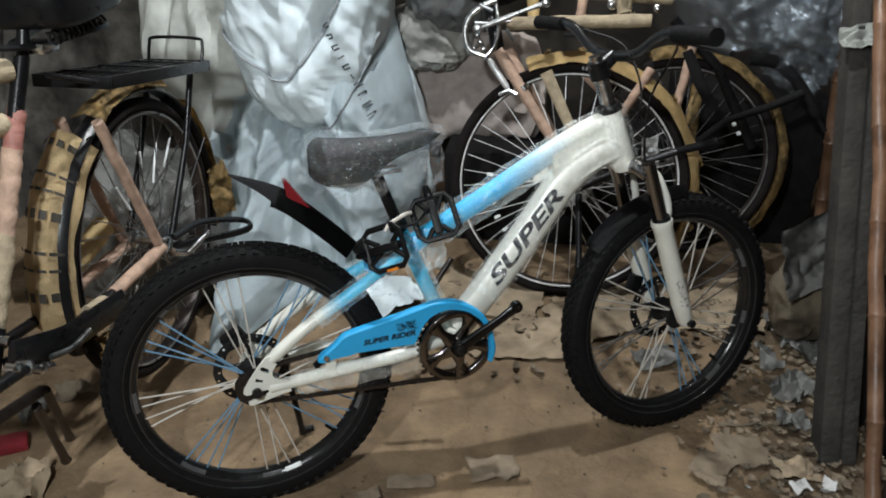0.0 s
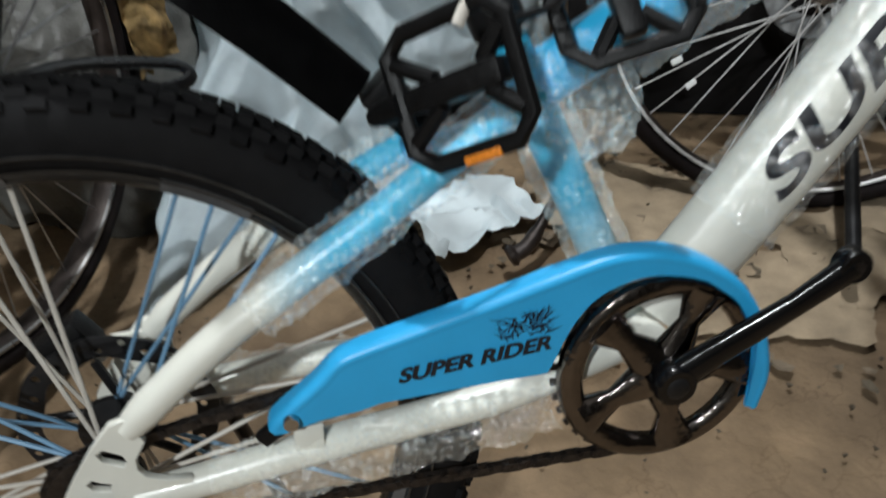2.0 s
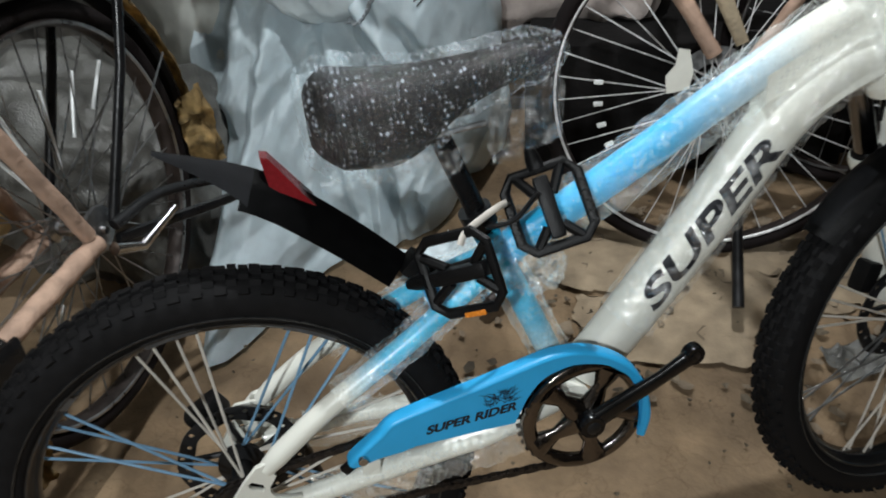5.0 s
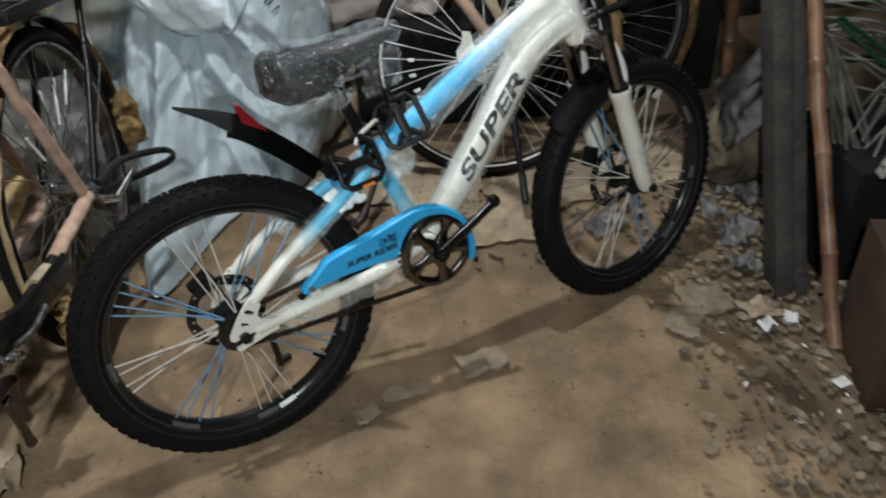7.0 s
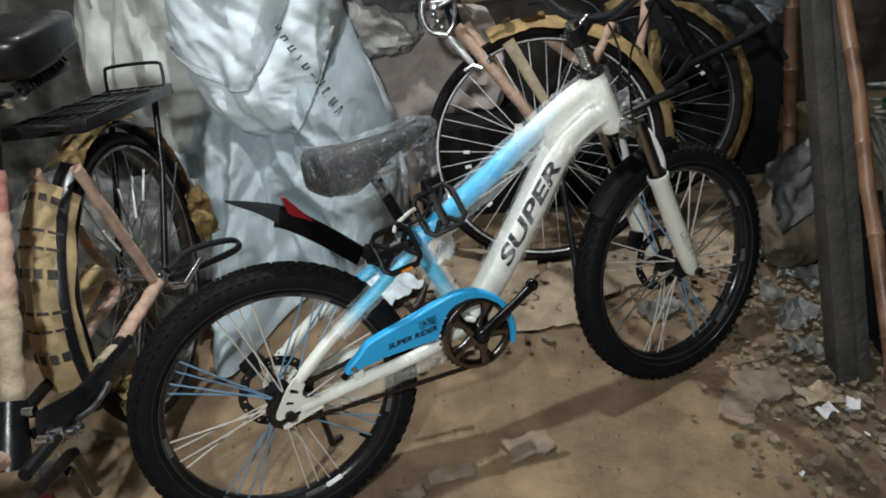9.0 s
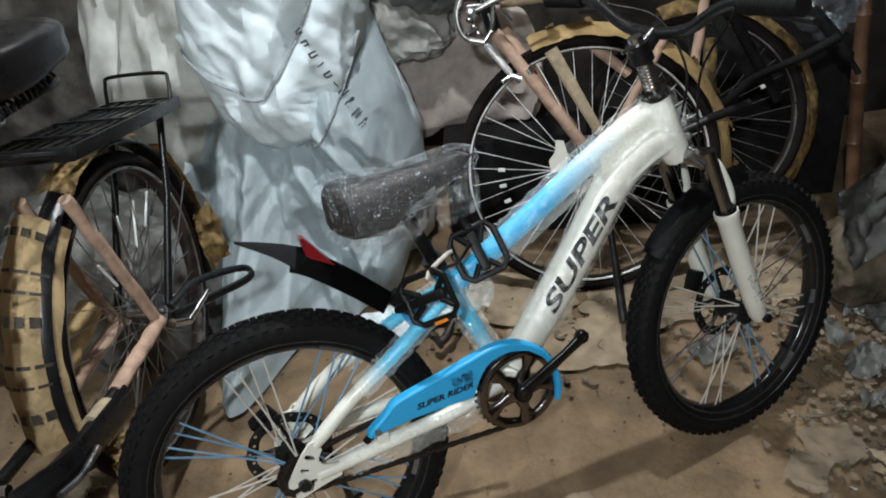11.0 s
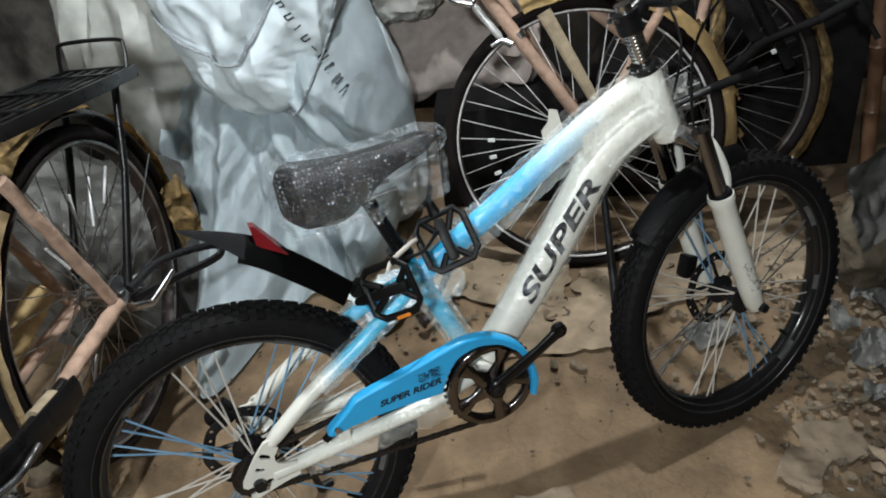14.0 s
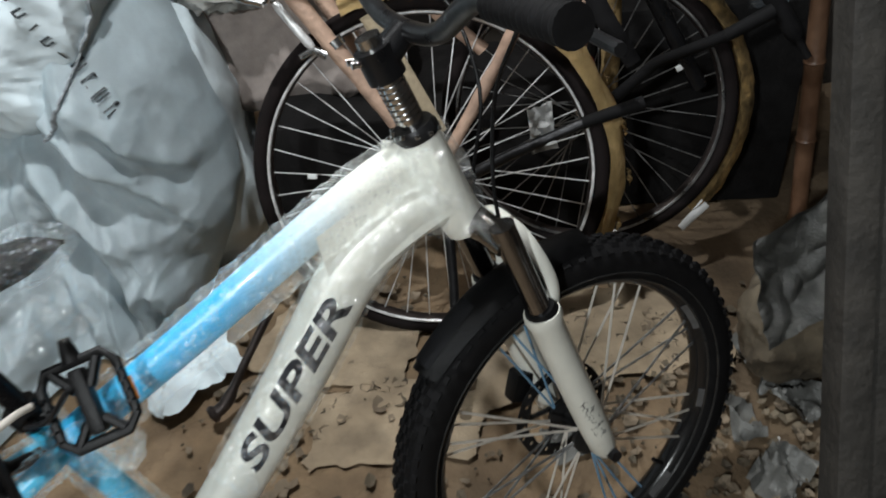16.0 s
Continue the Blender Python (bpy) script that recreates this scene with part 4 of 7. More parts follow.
# crankset
RY = -0.060
ring = lathe([(0.066, RY)] + [(0.0765 - 0.0108 * math.cos(math.pi * k / 14), RY - 0.0115 * math.sin(math.pi * k / 14) ** 0.8) for k in range(15)] + [(0.087, RY)], (BB[0], 0, BB[2]), 72)
crank = bike_part("crankset", ring, "smoke_chrome", "smoky chrome chainring with five broad arms")
for k in range(5):
    a = radians(72 * k - 10)
    p, q = (BB[0] + 0.016 * math.cos(a), RY - 0.006, BB[2] + 0.016 * math.sin(a)), (BB[0] + 0.074 * math.cos(a), RY - 0.004, BB[2] + 0.074 * math.sin(a))
    part("chainring_arm", sweep([p, Vector(p).lerp(Vector(q), 0.5), q], [0.019, 0.0095, 0.020], 20, flat=0.65), "smoke_chrome", crank)
teeth = lathe([(0.076, RY + 0.003), (0.084, RY + 0.003), (0.084, RY + 0.006), (0.076, RY + 0.006)], (BB[0], 0, BB[2]), 64)
for i in range(38):
    a = 2 * math.pi * i / 38
    box(Matrix.Translation((BB[0] + 0.086 * math.cos(a), RY + 0.0045, BB[2] + 0.086 * math.sin(a))) @ Matrix.Rotation(-a, 4, "Y"), (0.009, 0.0025, 0.006), 0, teeth)
part("sprocket_teeth", teeth, "chain", crank, "dark toothed ring")
CE = (0.570, -0.102, 0.408)
arm = sweep([(BB[0], -0.082, BB[2]), (BB[0] + 0.03, -0.087, BB[2] + 0.021), (0.53, -0.098, 0.381), CE], [0.0155, 0.0135, 0.0105, 0.0125], 14, flat=0.62)
disc([(0.012, -0.108), (0.0135, -0.106), (0.0135, -0.094)], (CE[0], 0, CE[2]), 20, bm=arm)
disc([(0.015, -0.094), (0.018, -0.090), (0.018, -0.066)], (BB[0], 0, BB[2]), 24, bm=arm)
part("crank_arm", arm, "gloss_black", crank, "glossy black crank arm")
part("pedal_hole", disc([(0.006, -0.1085), (0.006, -0.1070)], (CE[0], 0, CE[2]), 16), "chain", crank)
back = sweep([(BB[0], 0.06, BB[2]), (0.36, 0.08, 0.262), (0.318, 0.088, 0.232)], [0.014, 0.011, 0.012], 12, flat=0.6)
part("crank_arm", back, "black_paint", crank, "glossy black crank arm")
part("axle_cap", disc([(0.007, -0.0955), (0.0095, -0.094)], (BB[0], 0, BB[2]), 16), "black_steel", crank)


# chain: a link of two plates and a roller, laid along both runs and round the cogs
def make_chain():
    path = []
    for i in range(60):
        t = i / 60
        path.append(Vector((BB[0] - 0.012, -0.0615, BB[2] - 0.0775)).lerp(Vector((0.006, -0.052, RH[2] - 0.037)), t))
    for i in range(12):
        a = radians(-90 - 180 * i / 12)
        path.append(Vector((0.0 + 0.037 * math.cos(a), -0.052, RH[2] + 0.037 * math.sin(a))))
    for i in range(60):
        t = i / 60
        path.append(Vector((0.0, -0.052, RH[2] + 0.037)).lerp(Vector((BB[0] - 0.012, -0.0615, BB[2] + 0.0785)), t))
    bm = bmesh.new()
    ring = [(0.0063 + 0.0042 * math.cos(t), 0.0042 * math.sin(t)) for t in (-1.9, -0.95, 0.0, 0.95, 1.9)]
    ring = ring + [(-x, -z) for x, z in ring]
    total, step, k = 0.0, 0.0127, 0
    for a, b in zip(path, path[1:]):
        d = b - a
        while total < d.length:
            m = Matrix.Translation(a + d * (total / d.length)) @ Matrix.Rotation(-math.atan2(d.z, d.x), 4, "Y")
            for s in (-1, 1):
                y = s * (0.0036 if k % 2 else 0.0024)
                plates = [[bm.verts.new(m @ Vector((x, y + o, z))) for x, z in ring] for o in (-0.0005, 0.0005)]
                for i in range(10):
                    bm.faces.new((plates[0][i], plates[0][(i + 1) % 10], plates[1][(i + 1) % 10], plates[1][i]))
                bm.faces.new(plates[0][::-1])
                bm.faces.new(plates[1])
            for o in (-0.00635, 0.00635):
                bmesh.ops.create_cube(bm, size=1, matrix=m @ Matrix.Translation((o, 0, 0)) @ Matrix.Diagonal((0.004, 0.0092, 0.004, 1)))
            total += step
            k += 1
        total -= d.length
    return bm


bike_part("chain", make_chain(), "chain", "dark oily roller chain")
bike_part("rear_sprocket", lathe([(0.016, -0.054), (0.0365, -0.054), (0.0365, -0.050), (0.016, -0.050)], RH, 36), "chain", "small dark rear sprocket")

# kickstand on the far side
bike_part("kickstand", sweep(smooth_path([(0.06, 0.085, 0.29), (0.075, 0.10, 0.25), (0.10, 0.165, 0.05), (0.105, 0.178, 0.026)], 4), [0.008] * 13, 10), "black_paint", "black kickstand")
bike_part("stand_foot", sweep([(0.095, 0.176, 0.030), (0.13, 0.184, 0.030)], 0.009, 8), "plastic")

# seat post, clamp, saddle
bike_part("seat_post", sweep([(0.352, 0, 0.565), (0.301, 0, 0.712)], 0.0125, 18), "black_paint", "black seat post")
bike_part("seat_clamp", sweep([(0.342, 0, 0.590), (0.334, 0, 0.612)], 0.0205, 20), "black_steel", "black seat clamp")
lever = sweep(smooth_path([(0.345, -0.020, 0.598), (0.345, -0.035, 0.603), (0.37, -0.046, 0.612), (0.398, -0.046, 0.640)], 5), [0.0055] * 16, 8, flat=0.6)
bike_part("clamp_lever", lever, "black_steel", "dark quick-release lever")


def saddle_mesh(grow, seed=None):
    """The seat: broad and deep at the back, narrow at the nose."""
    bm = bmesh.new()
    n, k = (170, 150) if seed else (52, 32)
    rings = []
    for i in range(n + 1):
        t = i / n
        x = 0.163 + 0.280 * t
        end = min(1.0, math.sqrt(max(0.02, t / 0.10)), math.sqrt(max(0.03, (1 - t) / 0.14)))
        w = (0.023 + 0.066 * (1 - t) ** 1.9) * end
        upper = 0.803 - 0.012 * math.sin(math.pi * t) - 0.026 * (1 - end)
        lower = 0.688 + 0.078 * t + 0.026 * (1 - end) - 0.042 * math.exp(-((t - 0.33) / 0.21) ** 2)
        zc, h = (upper + lower) / 2, (upper - lower) / 2
        ring = []
        for j in range(k):
            a = 2 * math.pi * j / k
            c, s = math.cos(a), math.sin(a)
            y = (w + grow) * math.copysign(abs(c) ** 0.8, c)
            z = zc + (h + grow) * math.copysign(abs(s) ** 0.8, s)
            if s < 0:
                z += h * 0.7 * (1 - abs(c)) ** 0.8
            p = Vector((x + (t - 0.5) * 2 * grow, y, z))
            if seed:
                p += Vector((c * 0.2, c, s)) * ((fold_noise(p, seed, (1, 1, 1), 0.06)) * 0.005 + noise.noise(p * 60) * 0.002 + dome(0.28 * t, 0.062 * a, 0.062 * 2 * math.pi, seed, 0.0072, 0.0019))
            ring.append(bm.verts.new(p))
        rings.append(ring)
    for r, s in zip(rings, rings[1:]):
        for j in range(k):
            bm.faces.new((r[j], r[(j + 1) % k], s[(j + 1) % k], s[j]))
    bm.faces.new(rings[0])
    bm.faces.new(rings[-1])
    return bm


saddle = bike_part("saddle", saddle_mesh(0.0), "vinyl", "black padded vinyl saddle")
wrap = part("saddle_wrap", saddle_mesh(0.009, 4), "bubble_seat", saddle, "bubble film wrapped round the saddle")
wrap.visible_shadow = False
flap = cloth((0.350, -0.030, 0.745), (0.095, 0.012, 0.018), (0.005, 0.005, -0.080), 40, 34, 6, 0.03, 0.06, 0.001, edge=0.006)
flap = part("wrap_flap", flap, "tight_film", saddle, "loose flap of bubble film")
flap.visible_shadow = False
flap = cloth((0.165, -0.085, 0.715), (0.16, 0.02, 0.0), (0.0, 0.03, -0.035), 40, 16, 8, 0.016, 0.04, 0.001, edge=0.006)
part("wrap_flap", flap, "tight_film", saddle, "loose edge of bubble film").visible_shadow = False
bike_part("saddle_rail", sweep([(0.27, -0.022, 0.716), (0.35, -0.022, 0.722)], 0.0035, 8), "steel")
bike_part("saddle_rail", sweep([(0.27, 0.022, 0.716), (0.35, 0.022, 0.722)], 0.0035, 8), "steel")


def blade(path, width, arch, thick=0.0025):
    """A mudguard blade along a path in the x-z plane: arched across, narrowing as width says."""
    bm = bmesh.new()
    rows = []
    path = [Vector(p) for p in path]
    for i, p in enumerate(path):
        d = (path[min(i + 1, len(path) - 1)] - path[max(i - 1, 0)]).normalized()
        up = Vector((-d.z, 0, d.x))
        if up.z < 0:
            up = -up
        w = width[i] if isinstance(width, list) else width
        drop = arch[i] if isinstance(arch, list) else arch
        rows.append([bm.verts.new(p + Vector((0, w * s, 0)) - up * drop * (abs(s) ** 1.8)) for s in (-1, -0.86, -0.6, -0.3, 0, 0.3, 0.6, 0.86, 1)])
    for r, s in zip(rows, rows[1:]):
        for j in range(len(r) - 1):
            bm.faces.new((r[j], r[j + 1], s[j + 1], s[j]))
    bmesh.ops.solidify(bm, geom=bm.faces[:], thickness=thick)
    return bm


mud = smooth_path([(0.248, 0, 0.572), (0.19, 0, 0.634), (0.125, 0, 0.694), (0.075, 0, 0.722), (0.005, 0, 0.748)], 6)
k = len(mud)
rear_mud = bike_part("rear_mudguard", blade(mud[:17], [0.024 + 0.010 * math.sin(math.pi * i / k) for i in range(17)], 0.038), "plastic", "black plastic clip-on rear mudguard")
part("mudguard_tip", blade(mud[15:], [0.033 - 0.030 * i / (k - 16) for i in range(k - 15)], [0.032 - 0.028 * i / (k - 16) for i in range(k - 15)]), "grey_plastic", rear_mud, "grey tapering tip")
fin = bmesh.new()
fv = [fin.verts.new(p) for p in ((0.112, -0.015, 0.690), (0.112, 0.015, 0.690), (0.156, -0.019, 0.662), (0.156, 0.019, 0.662), (0.108, -0.011, 0.724), (0.108, 0.011, 0.724), (0.116, -0.011, 0.722), (0.116, 0.011, 0.722))]
for q in ((0, 1, 5, 4), (4, 5, 7, 6), (6, 7, 3, 2), (0, 4, 6, 2), (1, 3, 7, 5), (0, 2, 3, 1)):
    fin.faces.new([fv[i] for i in q])
part("reflector", fin, "red_lens", rear_mud, "upright red reflector", False)
part("mudguard_clamp", box(pose(0.262, 0, 0.548, 0, 48, 0), (0.045, 0.03, 0.03), 0.005), "plastic", rear_mud)
part("clamp_arm", sweep([(0.255, 0, 0.556), (0.300, 0, 0.535), (0.36, 0, 0.545)], 0.009, 10), "plastic", rear_mud)


# pedals tied to the seat clamp
def make_pedal(m):
    bm = box(m @ pose(-0.006, 0, 0), (0.074, 0.018, 0.020), 0.005)
    pts = [(-0.051, -0.032), (-0.051, 0.032), (-0.036, 0.043), (0.026, 0.043), (0.039, 0.030), (0.039, -0.030), (0.026, -0.043), (-0.036, -0.043)]
    sweep([m @ Vector((x, y, 0)) for x, y in pts], 0.0064, 8, True, 0.75, bm)
    for y in (-0.022, 0.022):
        sweep([m @ Vector((-0.048, y * 1.2, 0)), m @ Vector((-0.02, y * 0.4, 0))], 0.006, 8, bm=bm)
        sweep([m @ Vector((0.036, y * 1.2, 0)), m @ Vector((0.016, y * 0.4, 0))], 0.006, 8, bm=bm)
    sweep([m @ Vector((-0.05, 0, 0)), m @ Vector((-0.066, 0, 0)), m @ Vector((-0.078, 0, 0))], [0.011, 0.009, 0.006], 12, bm=bm)
    for i in range(5):
        box(m @ pose(-0.024 + 0.012 * i, 0.044, 0.008), (0.003, 0.006, 0.006), 0, bm)
        box(m @ pose(-0.024 + 0.012 * i, -0.044, 0.008), (0.003, 0.006, 0.006), 0, bm)
    return bm


def basis(o, x, y):
    x = Vector(x).normalized()
    y = (Vector(y) - x * Vector(y).dot(x)).normalized()
    z = x.cross(y)
    m = Matrix((x, y, z)).transposed().to_4x4()
    m.translation = o
    return m


P1 = basis((0.298, -0.078, 0.577), (0.68, -0.56, 0.34), (0.30, -0.50, -0.78))
P2 = basis((0.412, -0.046, 0.612), (0.10, -0.55, -0.80), (0.95, -0.20, 0.10))
for m in (P1, P2):
    pedal = bike_part("pedal", make_pedal(m), "plastic", "black plastic cage pedal hung from the seat clamp")
    part("pedal_reflector", box(m @ pose(0.0, 0.0465, -0.004), (0.027, 0.006, 0.0045), 0.001), "amber", pedal, "amber reflector")
tie = sweep(smooth_path([(0.296, -0.078, 0.612), (0.304, -0.074, 0.623), (0.322, -0.068, 0.631), (0.345, -0.060, 0.638), (0.360, -0.045, 0.634)], 5), 0.0042, 8, flat=0.45)
bike_part("plastic_tie", tie, "white_spoke", "pale plastic tie round the pedals")

# fork, steered
fork_dir = (Vector((1.0, 0, 0.30)) - Vector((0.900, 0, 0.655))).normalized()
bike_part("fork_crown", sweep([(0.898, -0.066, 0.655), (0.890, -0.04, 0.668), (0.886, 0, 0.672), (0.890, 0.04, 0.668), (0.898, 0.066, 0.655)], [0.019, 0.019, 0.021, 0.019, 0.019], 14), "dark_chrome", "dark chrome fork crown", True)
for s in (-1, 1):
    bike_part("stanchion", sweep([(0.892, s * 0.066, 0.682), (0.940, s * 0.066, 0.520)], 0.0160, 20), "dark_chrome", "dark chrome fork stanchion", True)
    low = [(0.934, s * 0.066, 0.545), (0.936, s * 0.066, 0.536), (0.939, s * 0.066, 0.525), (0.972, s * 0.066, 0.412), (1.001, s * 0.067, 0.316), (1.0105, s * 0.068, 0.283), (1.014, s * 0.068, 0.268)]
    bike_part("fork_lower", sweep(low, [0.0245, 0.0260, 0.0225, 0.0225, 0.0215, 0.0195, 0.012], 20), "white_paint", "white fork lower leg", True)
    bike_part("dust_seal", sweep([(0.931, s * 0.066, 0.552), (0.934, s * 0.066, 0.544)], [0.020, 0.023], 18), "plastic", "", True)
    bike_part("fork_axle_nut", disc([(0.010, 0), (0.010, 0.012), (0.006, 0.014)], (1.0135, 0.080 if s > 0 else -0.096, 0.278), 6), "black_steel", "", True)
arch_pts = smooth_path([(0.950, -0.062, 0.525), (0.957, -0.060, 0.575), (0.935, -0.05, 0.640), (0.925, -0.02, 0.662), (0.925, 0.02, 0.662), (0.935, 0.05, 0.640), (0.957, 0.060, 0.575), (0.950, 0.062, 0.525)], 5)
bike_part("fork_brace", sweep(arch_pts, [0.0095] * len(arch_pts), 10, flat=0.6), "white_paint", "white arched fork brace", True)
leg_mark = bmesh.new()
for i in range(46):
    z = 0.325 + 0.070 * rng.random()
    x = 0.998 - (z - 0.316) * 0.30 + rng.uniform(-0.011, 0.011)
    a, ln = rng.uniform(0, 3.1), rng.uniform(0.004, 0.011)
    dx, dz = math.cos(a) * ln / 2, math.sin(a) * ln / 2
    off = (x - 0.998 + (z - 0.316) * 0.30) / 0.0225
    y = -0.0665 - 0.0232 * math.sqrt(max(0.05, 1 - off * off))
    leg_mark.faces.new([leg_mark.verts.new(p) for p in ((x - dx, y, z - dz), (x + dx, y, z + dz), (x + dx * 0.7 + 0.0011, y, z + dz * 0.7 - 0.0013))])
bike_part("leg_mark", leg_mark, "ink", "dark patterned mark", True)
fm = arc((1.0135, 0, 0.278), 0.322, 138, 84, 14)
fmud = bike_part("front_mudguard", blade(fm, [0.024 + 0.012 * math.sin(math.pi * (i + 2) / 18) for i in range(15)], 0.022), "plastic", "black plastic front mudguard", True)
part("mudguard_band", blade(arc((1.0135, 0, 0.278), 0.3245, 136, 118, 6), 0.018, 0.010, 0.001), "grey_plastic", fmud, "grey panel on the mudguard")
bike_part("brake_caliper", box(pose(0.955, 0.058, 0.345, 0, 20, 0), (0.03, 0.028, 0.05), 0.006), "plastic", "black disc brake caliper", True)

# headset, steerer, stem and handlebar, steered
bike_part("headset_cup", sweep([PIVOT - AXIS * 0.004, PIVOT + AXIS * 0.003, PIVOT + AXIS * 0.012], [0.027, 0.028, 0.024], 24), "black_steel", "black headset cup", "bar")
sp = bike_part("steerer", sweep([PIVOT, PIVOT + AXIS * 0.125], 0.0145, 20), "chrome", "chrome steerer column", "bar")
for i in range(8):
    part("spacer_ring", sweep([PIVOT + AXIS * (0.020 + 0.007 * i), PIVOT + AXIS * (0.0245 + 0.007 * i)], 0.0172, 20), "chrome", sp)
for i in range(10):
    a = 2 * math.pi * i / 10
    off = Vector((math.cos(a), math.sin(a), 0)) * 0.0272
    part("headset_stud", box(Matrix.Translation(PIVOT + AXIS * 0.004 + off), (0.006, 0.006, 0.005), 0.001), "chrome", sp)
stem_top = PIVOT + AXIS * 0.094
clampp = stem_top + Vector((0.036, 0, 0.028))
bike_part("stem_clamp", sweep([stem_top - AXIS * 0.020, stem_top + AXIS * 0.018], 0.0225, 20), "black_paint", "black stem clamp", "bar")
bike_part("stem", sweep([stem_top, clampp], [0.019, 0.016], 14), "black_paint", "glossy black stem", "bar")
for s in (-1, 1):
    bike_part("stem_bolt", sweep([stem_top + Vector((-0.024, s * 0.008, 0.004)), stem_top + Vector((-0.034, s * 0.008, 0.004))], 0.004, 8), "chrome", "", "bar")
bar = smooth_path([(clampp.x - 0.005, -0.33, clampp.z + 0.056), (clampp.x + 0.0, -0.20, clampp.z + 0.056), (clampp.x, -0.10, clampp.z + 0.012), (clampp.x, -0.04, clampp.z), (clampp.x, 0.04, clampp.z), (clampp.x, 0.10, clampp.z + 0.012), (clampp.x, 0.20, clampp.z + 0.056), (clampp.x - 0.005, 0.33, clampp.z + 0.056)], 6)
bike_part("handlebar", sweep(bar, [0.0115] * len(bar), 14), "black_paint", "black riser handlebar", "bar")
for s in (-1, 1):
    gx, gz = clampp.x - 0.003, clampp.z + 0.056
    rad, pts = [], []
    for i in range(40):
        pts.append((gx - 0.003 * i / 40, s * (0.225 + 0.125 * i / 39), gz))
        rad.append(0.0165 if i % 3 else 0.0150)
    rad[-1] = rad[-2] = 0.0170
    bike_part("grip", sweep(pts, rad, 18), "rubber", "ribbed black rubber grip", "bar")
    lev = smooth_path([(gx + 0.01, s * 0.19, gz - 0.006), (gx + 0.045, s * 0.20, gz - 0.02), (gx + 0.06, s * 0.25, gz - 0.03), (gx + 0.055, s * 0.32, gz - 0.035)], 5)
    bike_part("brake_lever", sweep(lev, [0.0085] * 6 + [0.006] * (len(lev) - 6), 8), "black_steel", "black brake lever", "bar")
    cab = smooth_path([(gx + 0.03, s * 0.18, gz - 0.012), (gx + 0.09, s * 0.10, gz - 0.05), (gx + 0.09, s * 0.02, gz - 0.15), (gx + 0.07, s * 0.03, gz - 0.27), (0.92, s * 0.045, 0.60)], 6)
    bike_part("brake_cable", sweep(cab, [0.0026] * len(cab), 8), "plastic", "thin black cable", "bar")

# ---- sacks and sheets behind the bicycle ----
def thing(name, bm, mat, label, category, group="", kind=""):
    return tagged(part(name, bm, mat), label, category, group, kind)


def at(rows, z):
    """Straight steps between rows (z, value), z falling."""
    if z >= rows[0][0]:
        return rows[0][1]
    for (z0, v0), (z1, v1) in zip(rows, rows[1:]):
        if z >= z1:
            return v1 + (v0 - v1) * (z - z1) / (z0 - z1)
    return rows[-1][1]


def rays(x, z, cx, cz, seed, count, wander=0.25):
    """Ridges that fan out from a point, as cloth gathered by a rope: -0.5 to 0.5."""
    a, r = math.atan2(z - cz, x - cx), math.hypot(x - cx, z - cz)
    q = Vector((math.cos(a) * count * 0.5, math.sin(a) * count * 0.5, r * 2.2 + seed * 3.7))
    q += noise.noise_vector(Vector((x * 5, z * 5, seed))) * wander
    f = (0.5 - abs(noise.noise(q)) * 1.6) + 0.45 * (0.5 - abs(noise.noise(q * 2.3 + Vector((4, 1, 0)))) * 1.6)
    return f * min(1.0, r / 0.10)


def crumple(x, z, seed, lean, spread=0.5):
    """Straight sharp creases of several spacings, mostly across one direction, that come and go."""
    total = 0.0
    rnd = random.Random(seed)
    for k in range(6):
        ang, freq = lean + rnd.uniform(-spread, spread), rnd.uniform(2.6, 5.0) * (1 + 0.5 * k)
        shift = rnd.uniform(0, 9)
        bend = noise.noise(Vector((x * 3.1 + shift, z * 3.1, seed))) * 0.55
        s = (x * math.cos(ang) + z * math.sin(ang)) * freq + shift + bend
        tri = abs((s % 1.0) - 0.5) * 2
        fadeout = max(0.0, min(1.0, 0.5 + 1.8 * noise.noise(Vector((x * 4.3, shift * 7, z * 4.3 + k)))))
        total += (tri - 0.5) * fadeout / (1 + 0.55 * k)
    return total


def near_line(x, z, pts):
    best = 9.0
    for (x0, z0), (x1, z1) in zip(pts, pts[1:]):
        dx, dz = x1 - x0, z1 - z0
        k = max(0.0, min(1.0, ((x - x0) * dx + (z - z0) * dz) / (dx * dx + dz * dz)))
        best = min(best, math.hypot(x - x0 - k * dx, z - z0 - k * dz))
    return best


ROPE_ONE = [(-0.16, 1.20), (-0.312, 0.911), (-0.365, 0.811), (-0.468, 0.677)]
ROPE_TWO = [(-0.215, 0.80), (-0.245, 0.72), (-0.29, 0.62), (-0.34, 0.54), (-0.40, 0.51)]


